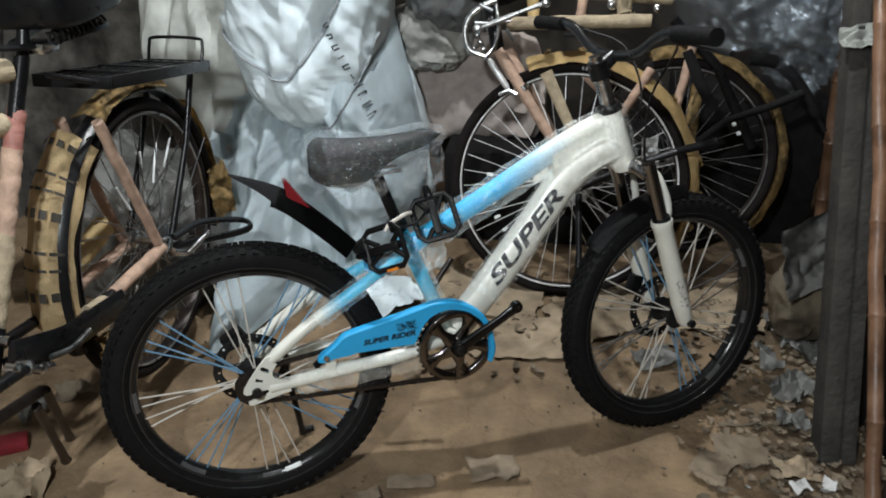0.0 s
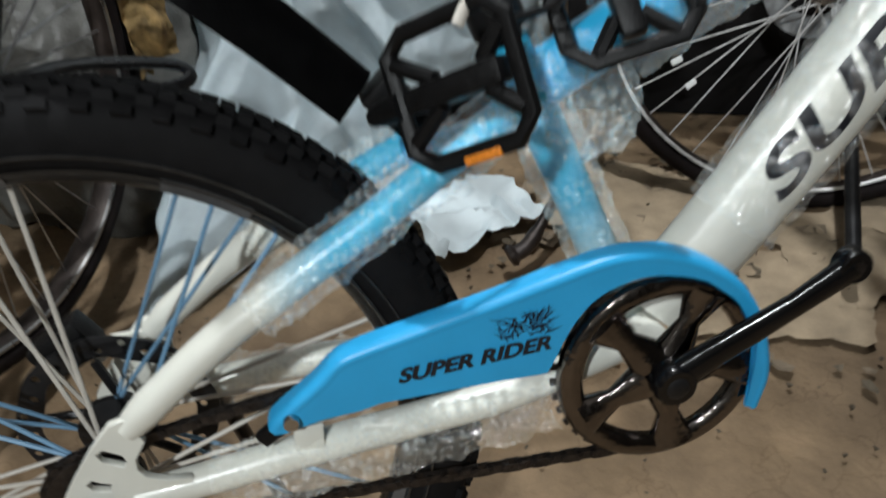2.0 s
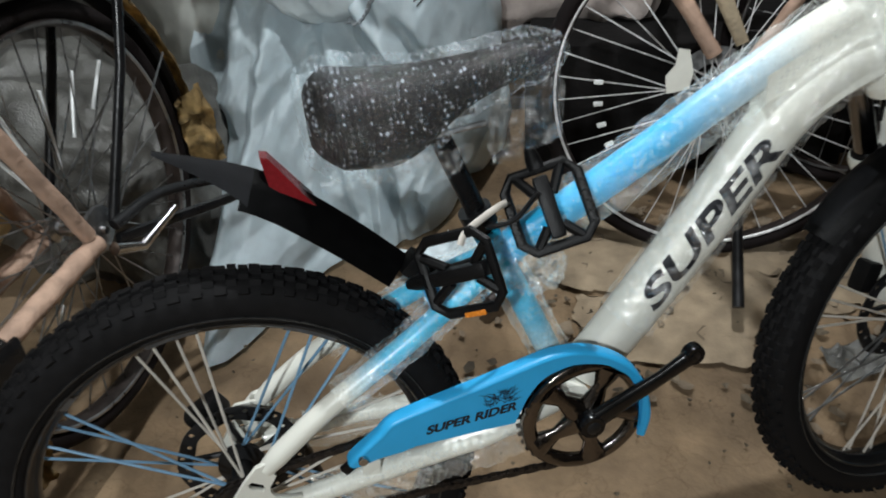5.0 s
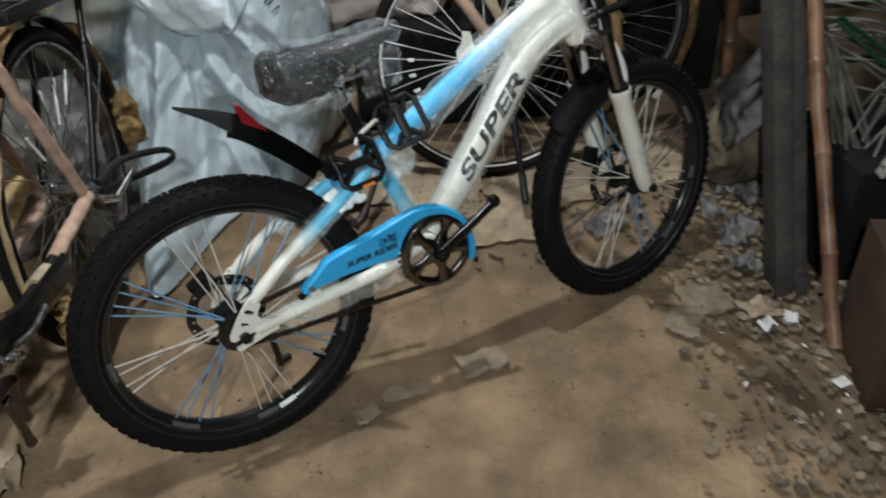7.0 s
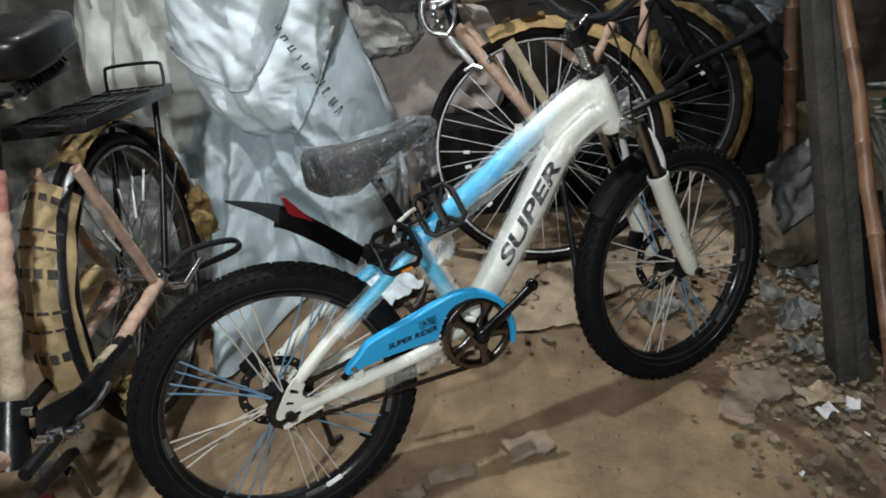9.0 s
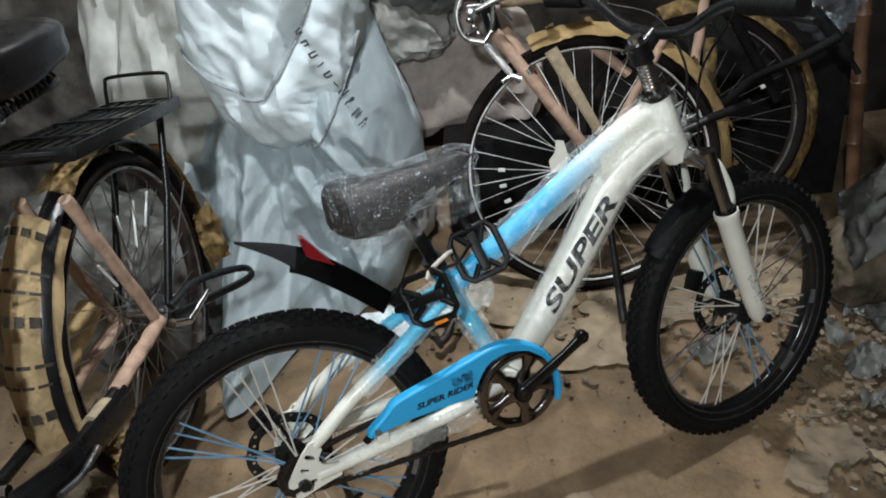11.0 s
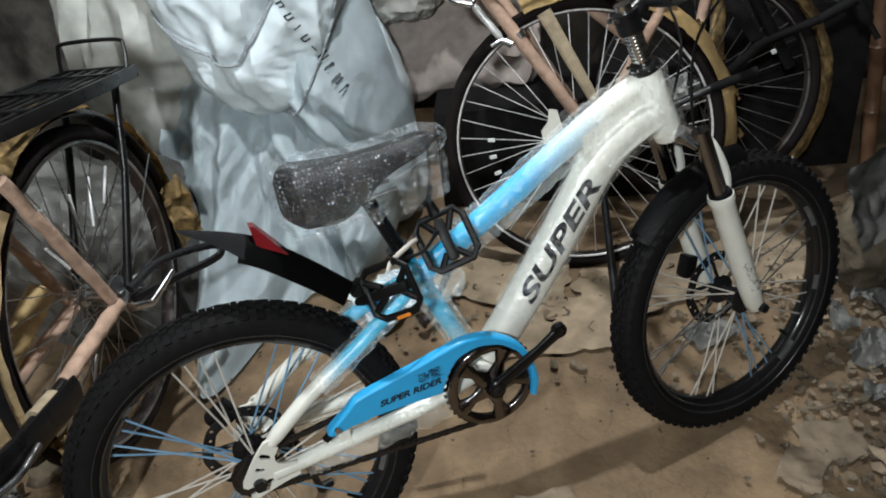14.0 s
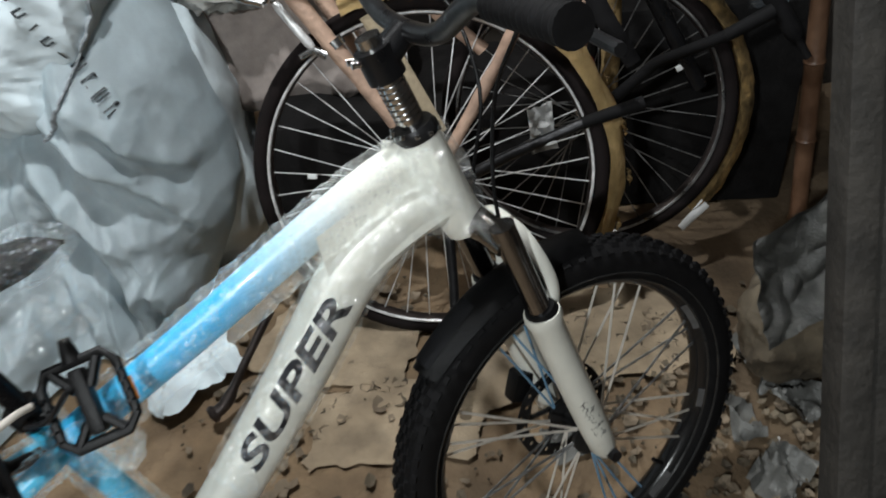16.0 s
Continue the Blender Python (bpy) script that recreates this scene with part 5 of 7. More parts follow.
def bale():
    """A big stuffed bundle, wide above, gathered at its low end; creases fan out from there."""
    left = [(1.60, -0.66), (1.20, -0.71), (0.92, -0.712), (0.83, -0.712), (0.75, -0.692), (0.69, -0.652), (0.615, -0.632), (0.55, -0.588), (0.51, -0.53), (0.485, -0.45)]
    right = [(1.60, -0.16), (0.92, -0.17), (0.83, -0.19), (0.75, -0.215), (0.69, -0.245), (0.615, -0.285), (0.55, -0.33), (0.51, -0.38), (0.485, -0.44)]
    deep = [(1.60, 0.20), (0.80, 0.20), (0.69, 0.20), (0.60, 0.19), (0.54, 0.16), (0.505, 0.115), (0.49, 0.07), (0.485, 0.02)]
    bm = bmesh.new()
    nu, nv = 190, 170
    rows = []
    for i in range(nv + 1):
        z = 1.60 - 1.115 * (i / nv) ** 0.85
        x0, x1, d = at(left, z), at(right, z), at(deep, z)
        row = []
        for j in range(nu):
            a = 2 * math.pi * j / nu
            c, s = math.cos(a), math.sin(a)
            x = (x0 + x1) / 2 + (x1 - x0) / 2 * math.copysign(abs(c) ** 0.8, c)
            y = 2.80 - 0.05 * max(0.0, min(1.0, (0.85 - z) / 0.3)) + d * math.copysign(abs(s) ** 0.8, s)
            out = Vector((c / max(0.02, (x1 - x0) / 2), s / max(0.02, d), 0)).normalized()
            if s < 0.3:
                f = rays(x, z, -0.36, 0.25, 2.0, 10) * 0.030 * min(1.0, d / 0.12)
                g = near_line(x, z, ROPE_ONE)
                f -= 0.016 * math.exp(-(g / 0.022) ** 2) - 0.012 * math.exp(-((g - 0.05) / 0.03) ** 2)
                f += (0.012 * noise.noise(Vector((x * 5, y * 3, z * 4))) + 0.014 * crumple(x, z, 4, 0.35, 0.45) + 0.006 * crumple(x * 2.3, z * 2.3, 6, 0.55, 0.6)) * min(1.0, d / 0.12)
                reach = math.hypot(x + 0.468, z - 0.677)
                f += 0.009 * rays(x, z, -0.468, 0.677, 3.0, 15) * math.exp(-reach / 0.14) * min(1.0, d / 0.10)
                row.append(bm.verts.new(Vector((x, y, z)) + out * f))
            else:
                row.append(bm.verts.new((x, y, z)))
        rows.append(row)
    for r, s in zip(rows, rows[1:]):
        for j in range(nu):
            bm.faces.new((r[j], r[(j + 1) % nu], s[(j + 1) % nu], s[j]))
    bm.faces.new(rows[0])
    bm.faces.new(rows[-1][::-1])
    bmesh.ops.recalc_face_normals(bm, faces=bm.faces[:])
    return bm


sack_a = thing("stuffed_sack", bale(), "sack", "large white woven plastic sack tied with rope, creased", "sack")
sack_c = thing("stuffed_sack", bulge((-0.76, 2.92, 0.92), (0.25, 0.20, 0.76), 5, 0.06, 0.13, (1, 1, 3), 2.8, 100, 110, floor=0.0), "old_sack", "tall grey-white woven plastic sack standing against the wall", "sack")
thing("stuffed_sack", bulge((-0.98, 2.50, 0.20), (0.30, 0.26, 0.26), 21, 0.05, 0.14, (1, 1, 1.4), 2.8, 110, 80, floor=0.004), "smoky_film", "dull grey plastic sack lying on the floor behind a wheel", "sack")
sack_b = thing("stuffed_sack", bulge((-0.46, 3.04, 0.27), (0.34, 0.24, 0.42), 8, 0.05, 0.18, (1, 1, 2), 3.0, 120, 80, floor=0.0), "sack", "white woven plastic sack lying under another sack", "sack")
grey_bag = thing("plastic_bag", bulge((-0.04, 3.05, 0.90), (0.17, 0.13, 0.16), 11, 0.028, 0.10, (1, 1, 1.5), 2.2, 80, 60), "grey_sheet", "shiny grey plastic bag on the heap of sacks", "bag")
thing("stuffed_sack", bulge((-0.12, 3.10, 0.70), (0.15, 0.12, 0.12), 13, 0.03, 0.07, (1, 1, 1.5), 2.4, 100, 80), "dirty_wrap", "small pale sack squeezed between the bundles", "sack")
thing("brown_bag", bulge((0.05, 3.22, 0.52), (0.25, 0.12, 0.19), 17, 0.05, 0.16, (1, 1, 1.6), 3.6, 100, 70), "brown_bag", "creased brown-grey sackcloth bag on a dark crate", "bag")
thing("plastic_bag", bulge((0.12, 2.95, 0.95), (0.12, 0.10, 0.10), 19, 0.03, 0.08, nu=50, nv=40), "dark_cloth", "stuffed black plastic bag above the white sacks", "bag")
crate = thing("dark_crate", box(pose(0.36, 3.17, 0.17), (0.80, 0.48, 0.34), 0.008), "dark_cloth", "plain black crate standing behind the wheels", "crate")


def drape():
    """A white sheet that hangs from the sacks, swells to one side and spreads on the floor."""
    edge = [(0.95, -0.24), (0.80, -0.205), (0.72, -0.180), (0.66, -0.162), (0.60, -0.145), (0.50, -0.13), (0.41, -0.11), (0.28, -0.095), (0.18, -0.115), (0.05, -0.17), (0.0, -0.19)]
    ridges = [([(-0.36, 0.55), (-0.30, 0.48), (-0.24, 0.40), (-0.17, 0.30), (-0.13, 0.22)], 0.055, 0.022), ([(-0.28, 0.58), (-0.22, 0.47), (-0.16, 0.39)], 0.030, 0.016),
              ([(-0.44, 0.47), (-0.36, 0.33), (-0.30, 0.16), (-0.27, 0.05)], 0.035, 0.022), ([(-0.55, 0.50), (-0.57, 0.30), (-0.63, 0.10)], 0.040, 0.020), ([(-0.64, 0.56), (-0.70, 0.36), (-0.72, 0.10)], 0.035, 0.025),
              ([(-0.24, 0.66), (-0.18, 0.57), (-0.14, 0.50)], 0.025, 0.014), ([(-0.48, 0.46), (-0.47, 0.28), (-0.49, 0.08)], 0.028, 0.014)]
    bm = bmesh.new()
    nu, nv = 200, 190
    rows = []
    for i in range(nv + 1):
        b = i / nv
        z0 = 0.95 * (1 - b) + 0.012
        right = at(edge, z0)
        row = []
        for j in range(nu + 1):
            a = j / nu
            x = -0.80 + (right + 0.80) * a
            z = z0
            foot = 2.50 - 0.42 * math.exp(-((x + 0.585) / 0.095) ** 2) - 0.02 * math.sin(x * 11)
            s = b ** 2.2
            y = 2.76 * (1 - s) + foot * s
            y -= 0.105 * max(0.0, min(1.0, (x + 0.46) / 0.16)) * max(0.0, min(1.0, (z - 0.36) / 0.22))
            y -= 0.09 * math.exp(-((x + 0.27) / 0.14) ** 2 - ((z - 0.42) / 0.30) ** 2)
            u = max(0.0, (x - right + 0.26) / 0.26)
            y += (0.34 - 0.15 * b) * (1 - math.sqrt(max(0.0, 1 - u * u)))
            f = rays(x, z, -0.50, 1.25, 7.0, 17) * 0.006
            side = max(0.0, min(1.0, (x + 0.50) / 0.12))
            f += 0.072 * (crumple(x, z, 11, 0.70, 0.60) * side + crumple(x, z, 15, -0.35, 0.80) * (1 - side))
            for line, high, wide in ridges:
                f += high * math.exp(-(near_line(x, z, line) / wide) ** 2)
            f += 0.016 * (fold_noise(Vector((x, 0, z)), 37, (1, 1, 1.6), 0.07) - 0.4) + 0.03 * noise.noise(Vector((x * 6, 3, z * 5)))
            f *= min(1.0, (1 - u) * 2.5 + 0.25) * (1 - 0.75 * max(0.0, min(1.0, (z - 0.48) / 0.15)))
            y -= f
            x += 0.02 * math.sin(5 * b + x * 8) * b
            z = max(0.010 + 0.01 * max(0.0, f), z + f * 0.25 * b)
            row.append(bm.verts.new((x, y, z)))
        rows.append(row)
    for r, s in zip(rows, rows[1:]):
        for j in range(nu):
            bm.faces.new((r[j], r[j + 1], s[j + 1], s[j]))
    bmesh.ops.solidify(bm, geom=bm.faces[:], thickness=0.003)
    return bm


sheet = thing("white_sheet", drape(), "sack", "white woven plastic sheet draped down to the floor in folds", "sheet")


# ropes round the big sack, laid on its skin
def on_sack(ob, x, z):
    hit, p, nrm, _ = ob.ray_cast(Vector((x, 1.0, z)), Vector((0, 1, 0)))
    return (p + nrm * 0.004, nrm) if hit else (None, None)


def on_heap(x, z):
    hits = [on_sack(ob, x, z)[0] for ob in (sack_a, sheet)]
    hits = [h for h in hits if h is not None]
    return min(hits, key=lambda h: h.y) if hits else None


def rope_on(pts, radius=0.0055):
    path = []
    for p in smooth_path([(x, 0, z) for x, z in pts], 22):
        q = on_heap(p.x, p.z)
        if q is not None:
            path.append(q - Vector((0, 0.003, 0)))
    return thing("rope", sweep(path, radius, 10, flat=0.6), "rope", "thin grey rope tied round the white sack", "rope", "ropes round the sack")


bpy.context.view_layer.update()
rope_on(ROPE_ONE)
rope_on(ROPE_TWO)
rope_on([(-0.70, 0.80), (-0.60, 0.73), (-0.52, 0.69), (-0.468, 0.677)])
# a line of small dark print, as bars
for i in range(10):
    t = i / 9
    cx, cz = -0.352 + 0.128 * t, 0.834 - 0.268 * t
    along, across = Vector((0.431, 0, -0.902)), Vector((0.902, 0, 0.431))
    bar_mesh = bmesh.new()
    if i == 5:
        strokes = ((0.0, 0.0, 0.0085, 0.0018),)
    elif i == 3:
        strokes = ((0.0, 0.0, 0.0020, 0.0100),)
    else:
        strokes = ((-0.0055, 0.0, 0.0025, 0.0115), (0.0058, 0.0012, 0.0023, 0.0095), (0.0, 0.0095 if i % 2 else -0.0090, 0.0055, 0.0021))
    for off, rise, w, h in strokes:
        quad = []
        for u, v in ((-1, -1), (1, -1), (1, 1), (-1, 1)):
            p = Vector((cx, 0, cz)) + along * (off + u * w) + across * (rise + v * h)
            q = on_heap(p.x, p.z)
            quad.append(q + Vector((0, -0.006, 0)) if q is not None else None)
        if all(q is not None for q in quad):
            bar_mesh.faces.new([bar_mesh.verts.new(q) for q in quad])
    part("printed_bar", bar_mesh, "print_ink", sheet, "dark printed bar")


# ---- old roadster bicycles, wrapped in paper ----
def slim_wheel(parent, name, c, R, spokes=36, label="black roadster wheel with steel spokes", metal="spoke_steel", bright=False):
    prof = [(R - 0.0175 + 0.0175 * math.cos(2 * math.pi * i / 16), 0.0185 * math.sin(2 * math.pi * i / 16)) for i in range(16)]
    tyre = part(name, lathe(prof, c, 72), "old_rubber", parent, label)
    r = R - 0.040
    part("rim", lathe([(r, -0.013), (r + 0.003, -0.0172), (r + 0.007, -0.0172), (r + 0.010, 0.0), (r + 0.007, 0.0172), (r + 0.003, 0.0172), (r, 0.013), (r - 0.003, 0.0)], c, 72), "rust_steel", tyre, "dark steel rim")
    for s in (-1, 1):
        part("rim_edge", lathe([(r + 0.001, s * 0.0150), (r + 0.003, s * 0.0176), (r + 0.0065, s * 0.0178), (r + 0.005, s * 0.0160)], c, 72), metal if bright else "old_chrome", tyre, "steel rim edge")
    part("hub", disc([(0.006, -0.055), (0.008, -0.036), (0.024, -0.034), (0.024, -0.028), (0.013, -0.024), (0.013, 0.024), (0.024, 0.028), (0.024, 0.034), (0.008, 0.036), (0.006, 0.055)], c, 20), "chrome", tyre, "chrome hub")
    for i in range(spokes):
        a = 2 * math.pi * (i + 0.5) / spokes
        side = 1 if i % 2 else -1
        b = a + (0.9 if (i // 2) % 2 else -0.9)
        p = (c[0] + 0.022 * math.cos(b), c[1] + side * 0.031, c[2] + 0.022 * math.sin(b))
        part("spoke", sweep([p, (c[0] + r * math.cos(a), c[1], c[2] + r * math.sin(a))], 0.0014, 5), metal, tyre)
    return tyre


def paper_guard(c, r, a0, a1, half, seed, ripple=0.004, thick=0.004, steps=60, drop=0.020):
    """A mudguard wound in paper: arched across, lumpy along."""
    bm = bmesh.new()
    rows = []
    for i in range(steps + 1):
        a = radians(a0 + (a1 - a0) * i / steps)
        row = []
        for s in (-1, -0.8, -0.45, 0, 0.45, 0.8, 1):
            q = Vector((math.cos(a) * r * 9, s, math.sin(a) * r * 9 + seed))
            rr = r - drop * abs(s) ** 2 + noise.noise(q * 1.3) * ripple + abs(noise.noise(q * 3.1)) * ripple
            row.append(bm.verts.new((c[0] + rr * math.cos(a), c[1] + s * half * (1 + 0.15 * noise.noise(q)), c[2] + rr * math.sin(a))))
        rows.append(row)
    for p, q in zip(rows, rows[1:]):
        for j in range(6):
            bm.faces.new((p[j], p[j + 1], q[j + 1], q[j]))
    bmesh.ops.solidify(bm, geom=bm.faces[:], thickness=thick)
    return bm


def wound(a, b, r, seed, steps=24, flare=0.0):
    """A tube wound in paper: uneven in thickness, with an open torn end."""
    a, b = Vector(a), Vector(b)
    pts = [a.lerp(b, i / steps) + Vector((noise.noise((i * 0.3, seed, 0)), noise.noise((i * 0.3, 0, seed)), 0)) * r * 0.15 for i in range(steps + 1)]
    rad = [r * (1 + 0.08 * noise.noise((i * 0.35, seed * 3.7, 1))) for i in range(steps + 1)]
    bm = sweep(pts, rad, 14)
    for v in bm.verts:
        v.co += Vector((noise.noise(v.co * 40), noise.noise(v.co * 43), noise.noise(v.co * 37))) * r * 0.10
    return bm


ROADSTERS = "old roadster bicycles packed in paper"
# the one with the carrier: its front points to the camera's side
lb = empty("roadster_bicycle", pose(-0.640, 1.92, 0.0, 0, 0, -90), "black roadster bicycle with rear carrier, tubes wound in paper", "bicycle", ROADSTERS)
LH = (0.0, 0.0, 0.450)
slim_wheel(lb, "rear_wheel", LH, 0.345, metal="old_chrome")
guard_l = part("rear_mudguard", lathe([(0.364, -0.024), (0.374, -0.013), (0.378, 0.0), (0.374, 0.013), (0.364, 0.024), (0.361, 0.022), (0.373, 0.0), (0.361, -0.022)], LH, 50, True, radians(-15), radians(215)), "black_paint", lb, "black steel mudguard")
part("paper_wrap", paper_guard((0.0, -0.026, 0.45), 0.400, -2, 60, 0.056, 2.0, 0.005, drop=0.060), "pale_kraft", guard_l, "brown paper with dark print wound round the mudguard")
part("paper_wrap", paper_guard(LH, 0.390, 68, 118, 0.036, 4.0, 0.012), "torn_kraft", guard_l, "torn patchy brown paper")
part("paper_wrap", paper_guard(LH, 0.390, 136, 198, 0.034, 6.0, 0.011), "torn_kraft", guard_l, "torn crumpled brown paper")
for a, h, n in ((54, 0.016, 5), (45, 0.006, 4), (40, 0.006, 5), (32, 0.019, 5), (22, 0.007, 4), (17, 0.006, 5), (8, 0.019, 5)):
    for j in range(n):
        y0 = -0.044 + 0.088 * (j + 0.12 + (0.2 if n == 4 else 0.0)) / n
        y1 = y0 + 0.088 / n * (0.62 if h > 0.01 else 0.8)
        bars = bmesh.new()
        q = []
        for y, ang in ((y0, a - 20 * y0), (y1, a - 20 * y1), (y1, a - 20 * y1 + math.degrees(h / 0.4)), (y0, a - 20 * y0 + math.degrees(h / 0.4))):
            rr = 0.4045 - 0.060 * (abs(y) / 0.056) ** 2 + 0.0055
            q.append(bars.verts.new((rr * math.cos(radians(ang)), y - 0.026, 0.45 + rr * math.sin(radians(ang)))))
        bars.faces.new(q)
        part("printed_bar", bars, "faded_ink", guard_l, "dark printed bar")
for s in (-1, 1):
    part("seat_stay", wound((0.030, s * 0.044, 0.460), (0.172, s * 0.042, 0.808), 0.0125, 3 + s), "pink_paper", lb, "seat stay wound in pinkish paper")
    part("chain_stay", wound((0.02, s * 0.047, 0.440), (0.255, s * 0.047, 0.446), 0.0150, 6 + s), "pink_paper", lb, "chain stay wound in pinkish paper")
    part("chain_stay_end", sweep([(0.245, s * 0.046, 0.445), (0.40, s * 0.045, 0.456), (0.58, s * 0.03, 0.49)], 0.012, 10), "black_paint", lb, "bare black chain stay")
    part("stay_scrap", wound((0.292, s * 0.047, 0.447), (0.352, s * 0.046, 0.456), 0.0165, 16 + s, 10), "pale_wrap", lb, "short leftover of pale paper")
    part("carrier_stay", sweep([(-0.205, s * 0.055 + 0.022, 0.81), (-0.135, s * 0.058 + 0.016, 0.66), (-0.02, s * 0.056, 0.452)], [0.008, 0.0075, 0.009], 10), "black_paint", lb, "black carrier stay")
    part("mudguard_stay", sweep([(-0.02, s * 0.06, 0.455), (-0.33, s * 0.03, 0.60)], 0.002, 6), "steel", lb)
part("seat_tube", sweep([(0.30, 0, 0.97), (0.36, 0, 0.87)], 0.0145, 14), "black_paint", lb, "black seat tube")
part("seat_tube_tape", wound((0.345, 0, 0.890), (0.388, 0, 0.82), 0.0165, 9), "red_tape", lb, "faded red tape")
part("seat_tube_wrap", wound((0.385, 0, 0.825), (0.47, 0, 0.68), 0.0185, 11), "pink_paper", lb, "pinkish paper tube")
part("seat_tube_wrap", wound((0.465, 0, 0.69), (0.555, 0, 0.545), 0.021, 12), "pale_wrap", lb, "pale wooden tube")
part("top_tube", wound((0.33, -0.012, 0.955), (0.95, -0.25, 0.96), 0.021, 13), "pale_wrap", lb, "top tube wound in pale paper")
part("second_tube", wound((0.37, -0.014, 0.865), (0.95, -0.25, 0.87), 0.021, 14), "pale_wrap", lb, "second tube wound in pale paper")
part("seat_post", sweep([(0.30, 0, 0.96), (0.27, 0, 1.03)], 0.012, 12), "black_paint", lb, "black seat post")
part("saddle", bulge((0.17, -0.005, 1.056), (0.13, 0.105, 0.044), 31, 0.006, 0.1, power=5, nu=80, nv=50), "black_paint", lb, "shiny black saddle")
part("saddle_spring", sweep([(0.10 + 0.003 * i, 0.05 + 0.012 * math.cos(i * 1.1), 1.0 + 0.012 * math.sin(i * 1.1)) for i in range(60)], 0.0035, 6), "black_steel", lb)
part("saddle_frame", sweep(smooth_path([(0.36, 0.0, 1.0), (0.28, 0.03, 0.99), (0.10, 0.06, 0.99), (0.08, 0.0, 0.985), (0.10, -0.06, 0.99), (0.28, -0.03, 0.99)], 4), 0.006, 8), "black_steel", lb)
part("bottle_clamp", box(pose(0.27, 0.02, 0.985), (0.05, 0.05, 0.02), 0.004), "chrome", lb)
TIP = Matrix.Translation((-0.262, 0, 0.82)) @ Matrix.Rotation(radians(-10), 4, "Y") @ Matrix.Translation((0.262, 0, -0.82))
carrier = part("carrier", box(TIP @ pose(-0.03, 0.078, 0.818), (0.46, 0.010, 0.026), 0.003), "black_paint", lb, "black steel rear carrier")
part("carrier_rail", box(TIP @ pose(-0.03, -0.078, 0.818), (0.46, 0.010, 0.026), 0.003), "black_paint", carrier)
part("carrier_end", box(TIP @ pose(-0.262, 0.0, 0.818), (0.010, 0.165, 0.026), 0.003), "black_paint", carrier)
part("carrier_end", box(TIP @ pose(0.205, 0.0, 0.818), (0.010, 0.165, 0.026), 0.003), "black_paint", carrier)
for i in range(5):
    part("carrier_slat", box(TIP @ pose(-0.03, -0.052 + 0.026 * i, 0.826), (0.455, 0.009, 0.004), 0.001), "black_paint", carrier)
for i in range(3):
    part("carrier_slat", box(TIP @ pose(-0.17 + 0.14 * i, 0.0, 0.831), (0.012, 0.15, 0.004), 0.001), "black_paint", carrier)
carrier.matrix_basis = Matrix.Translation((0, 0.022, 0))
spring = smooth_path([(-0.245, -0.070, 0.826), (-0.255, -0.070, 0.868), (-0.257, -0.055, 0.884), (-0.257, 0.055, 0.884), (-0.255, 0.070, 0.868), (-0.245, 0.070, 0.826)], 5)
part("carrier_hoop", sweep([TIP @ p for p in spring], 0.0042, 8), "black_paint", carrier, "black bent-wire hoop")
part("carrier_brace", sweep([(0.20, 0.05, 0.90), (0.30, 0.02, 0.94)], 0.006, 8), "black_steel", carrier)
part("foot_peg", sweep(smooth_path([(0.0, 0.07, 0.435), (-0.10, 0.10, 0.405), (-0.225, 0.165, 0.380), (-0.24, 0.15, 0.40), (-0.12, 0.085, 0.445), (0.0, 0.07, 0.46)], 5), 0.010, 8, flat=0.7), "black_paint", lb, "black bent rod foot rest")
part("axle_lever", sweep([(0.02, 0.072, 0.43), (-0.03, 0.085, 0.40), (-0.11, 0.11, 0.425)], [0.011, 0.009, 0.006], 10), "chrome", lb, "chrome axle fitting")
part("freewheel", disc([(0.02, 0.036), (0.038, 0.038), (0.038, 0.044), (0.02, 0.047)], LH, 24), "steel", lb, "steel freewheel")
part("chain_case", sweep(smooth_path([(0.25, 0.062, 0.425), (0.34, 0.064, 0.442), (0.45, 0.064, 0.462), (0.54, 0.062, 0.495), (0.60, 0.06, 0.52)], 6), 0.030, 14, flat=0.28), "black_paint", lb, "glossy black chain case")
part("case_rod", sweep(smooth_path([(0.405, 0.080, 0.452), (0.47, 0.082, 0.455), (0.53, 0.080, 0.474)], 5), 0.006, 10), "old_chrome", lb, "dull chrome rod")
for k, (ux, uz, ur) in enumerate(((0.607, 0.505, 0.015), (0.572, 0.477, 0.010), (0.635, 0.520, 0.012), (0.548, 0.468, 0.008))):
    part("crank_bolt", disc([(0.003, 0.098), (ur, 0.094), (ur, 0.074)], (ux, 0, uz), 10), "chrome", lb, "chrome bolt")
part("crank_arm", sweep([(0.607, 0.085, 0.505), (0.72, 0.095, 0.53)], [0.013, 0.011], 10), "black_paint", lb, "black crank arm")
part("bracket_shell", sweep([(0.56, 0, 0.55), (0.60, 0, 0.50), (0.63, 0, 0.46)], [0.026, 0.030, 0.034], 14), "black_paint", lb, "black bottom bracket lug")
part("lug_bolt", sweep([(0.575, 0.02, 0.535), (0.575, 0.045, 0.535)], 0.010, 10), "chrome", lb)
part("down_tube", wound((0.63, 0, 0.48), (1.0, 0, 0.84), 0.018, 15), "pink_paper", lb, "down tube wound in paper")
for top, foot in (((0.497, 0.02, 0.367), (0.239, -0.165, 0.004)), ((0.531, 0.02, 0.353), (0.315, -0.130, 0.004))):
    top, foot = Vector(top), Vector(foot)
    part("stand_leg", sweep([top, top.lerp(foot, 0.5), top.lerp(foot, 0.9), foot], [0.010, 0.009, 0.010, 0.013], 10), "rust_steel", lb, "rusty brown stand leg")
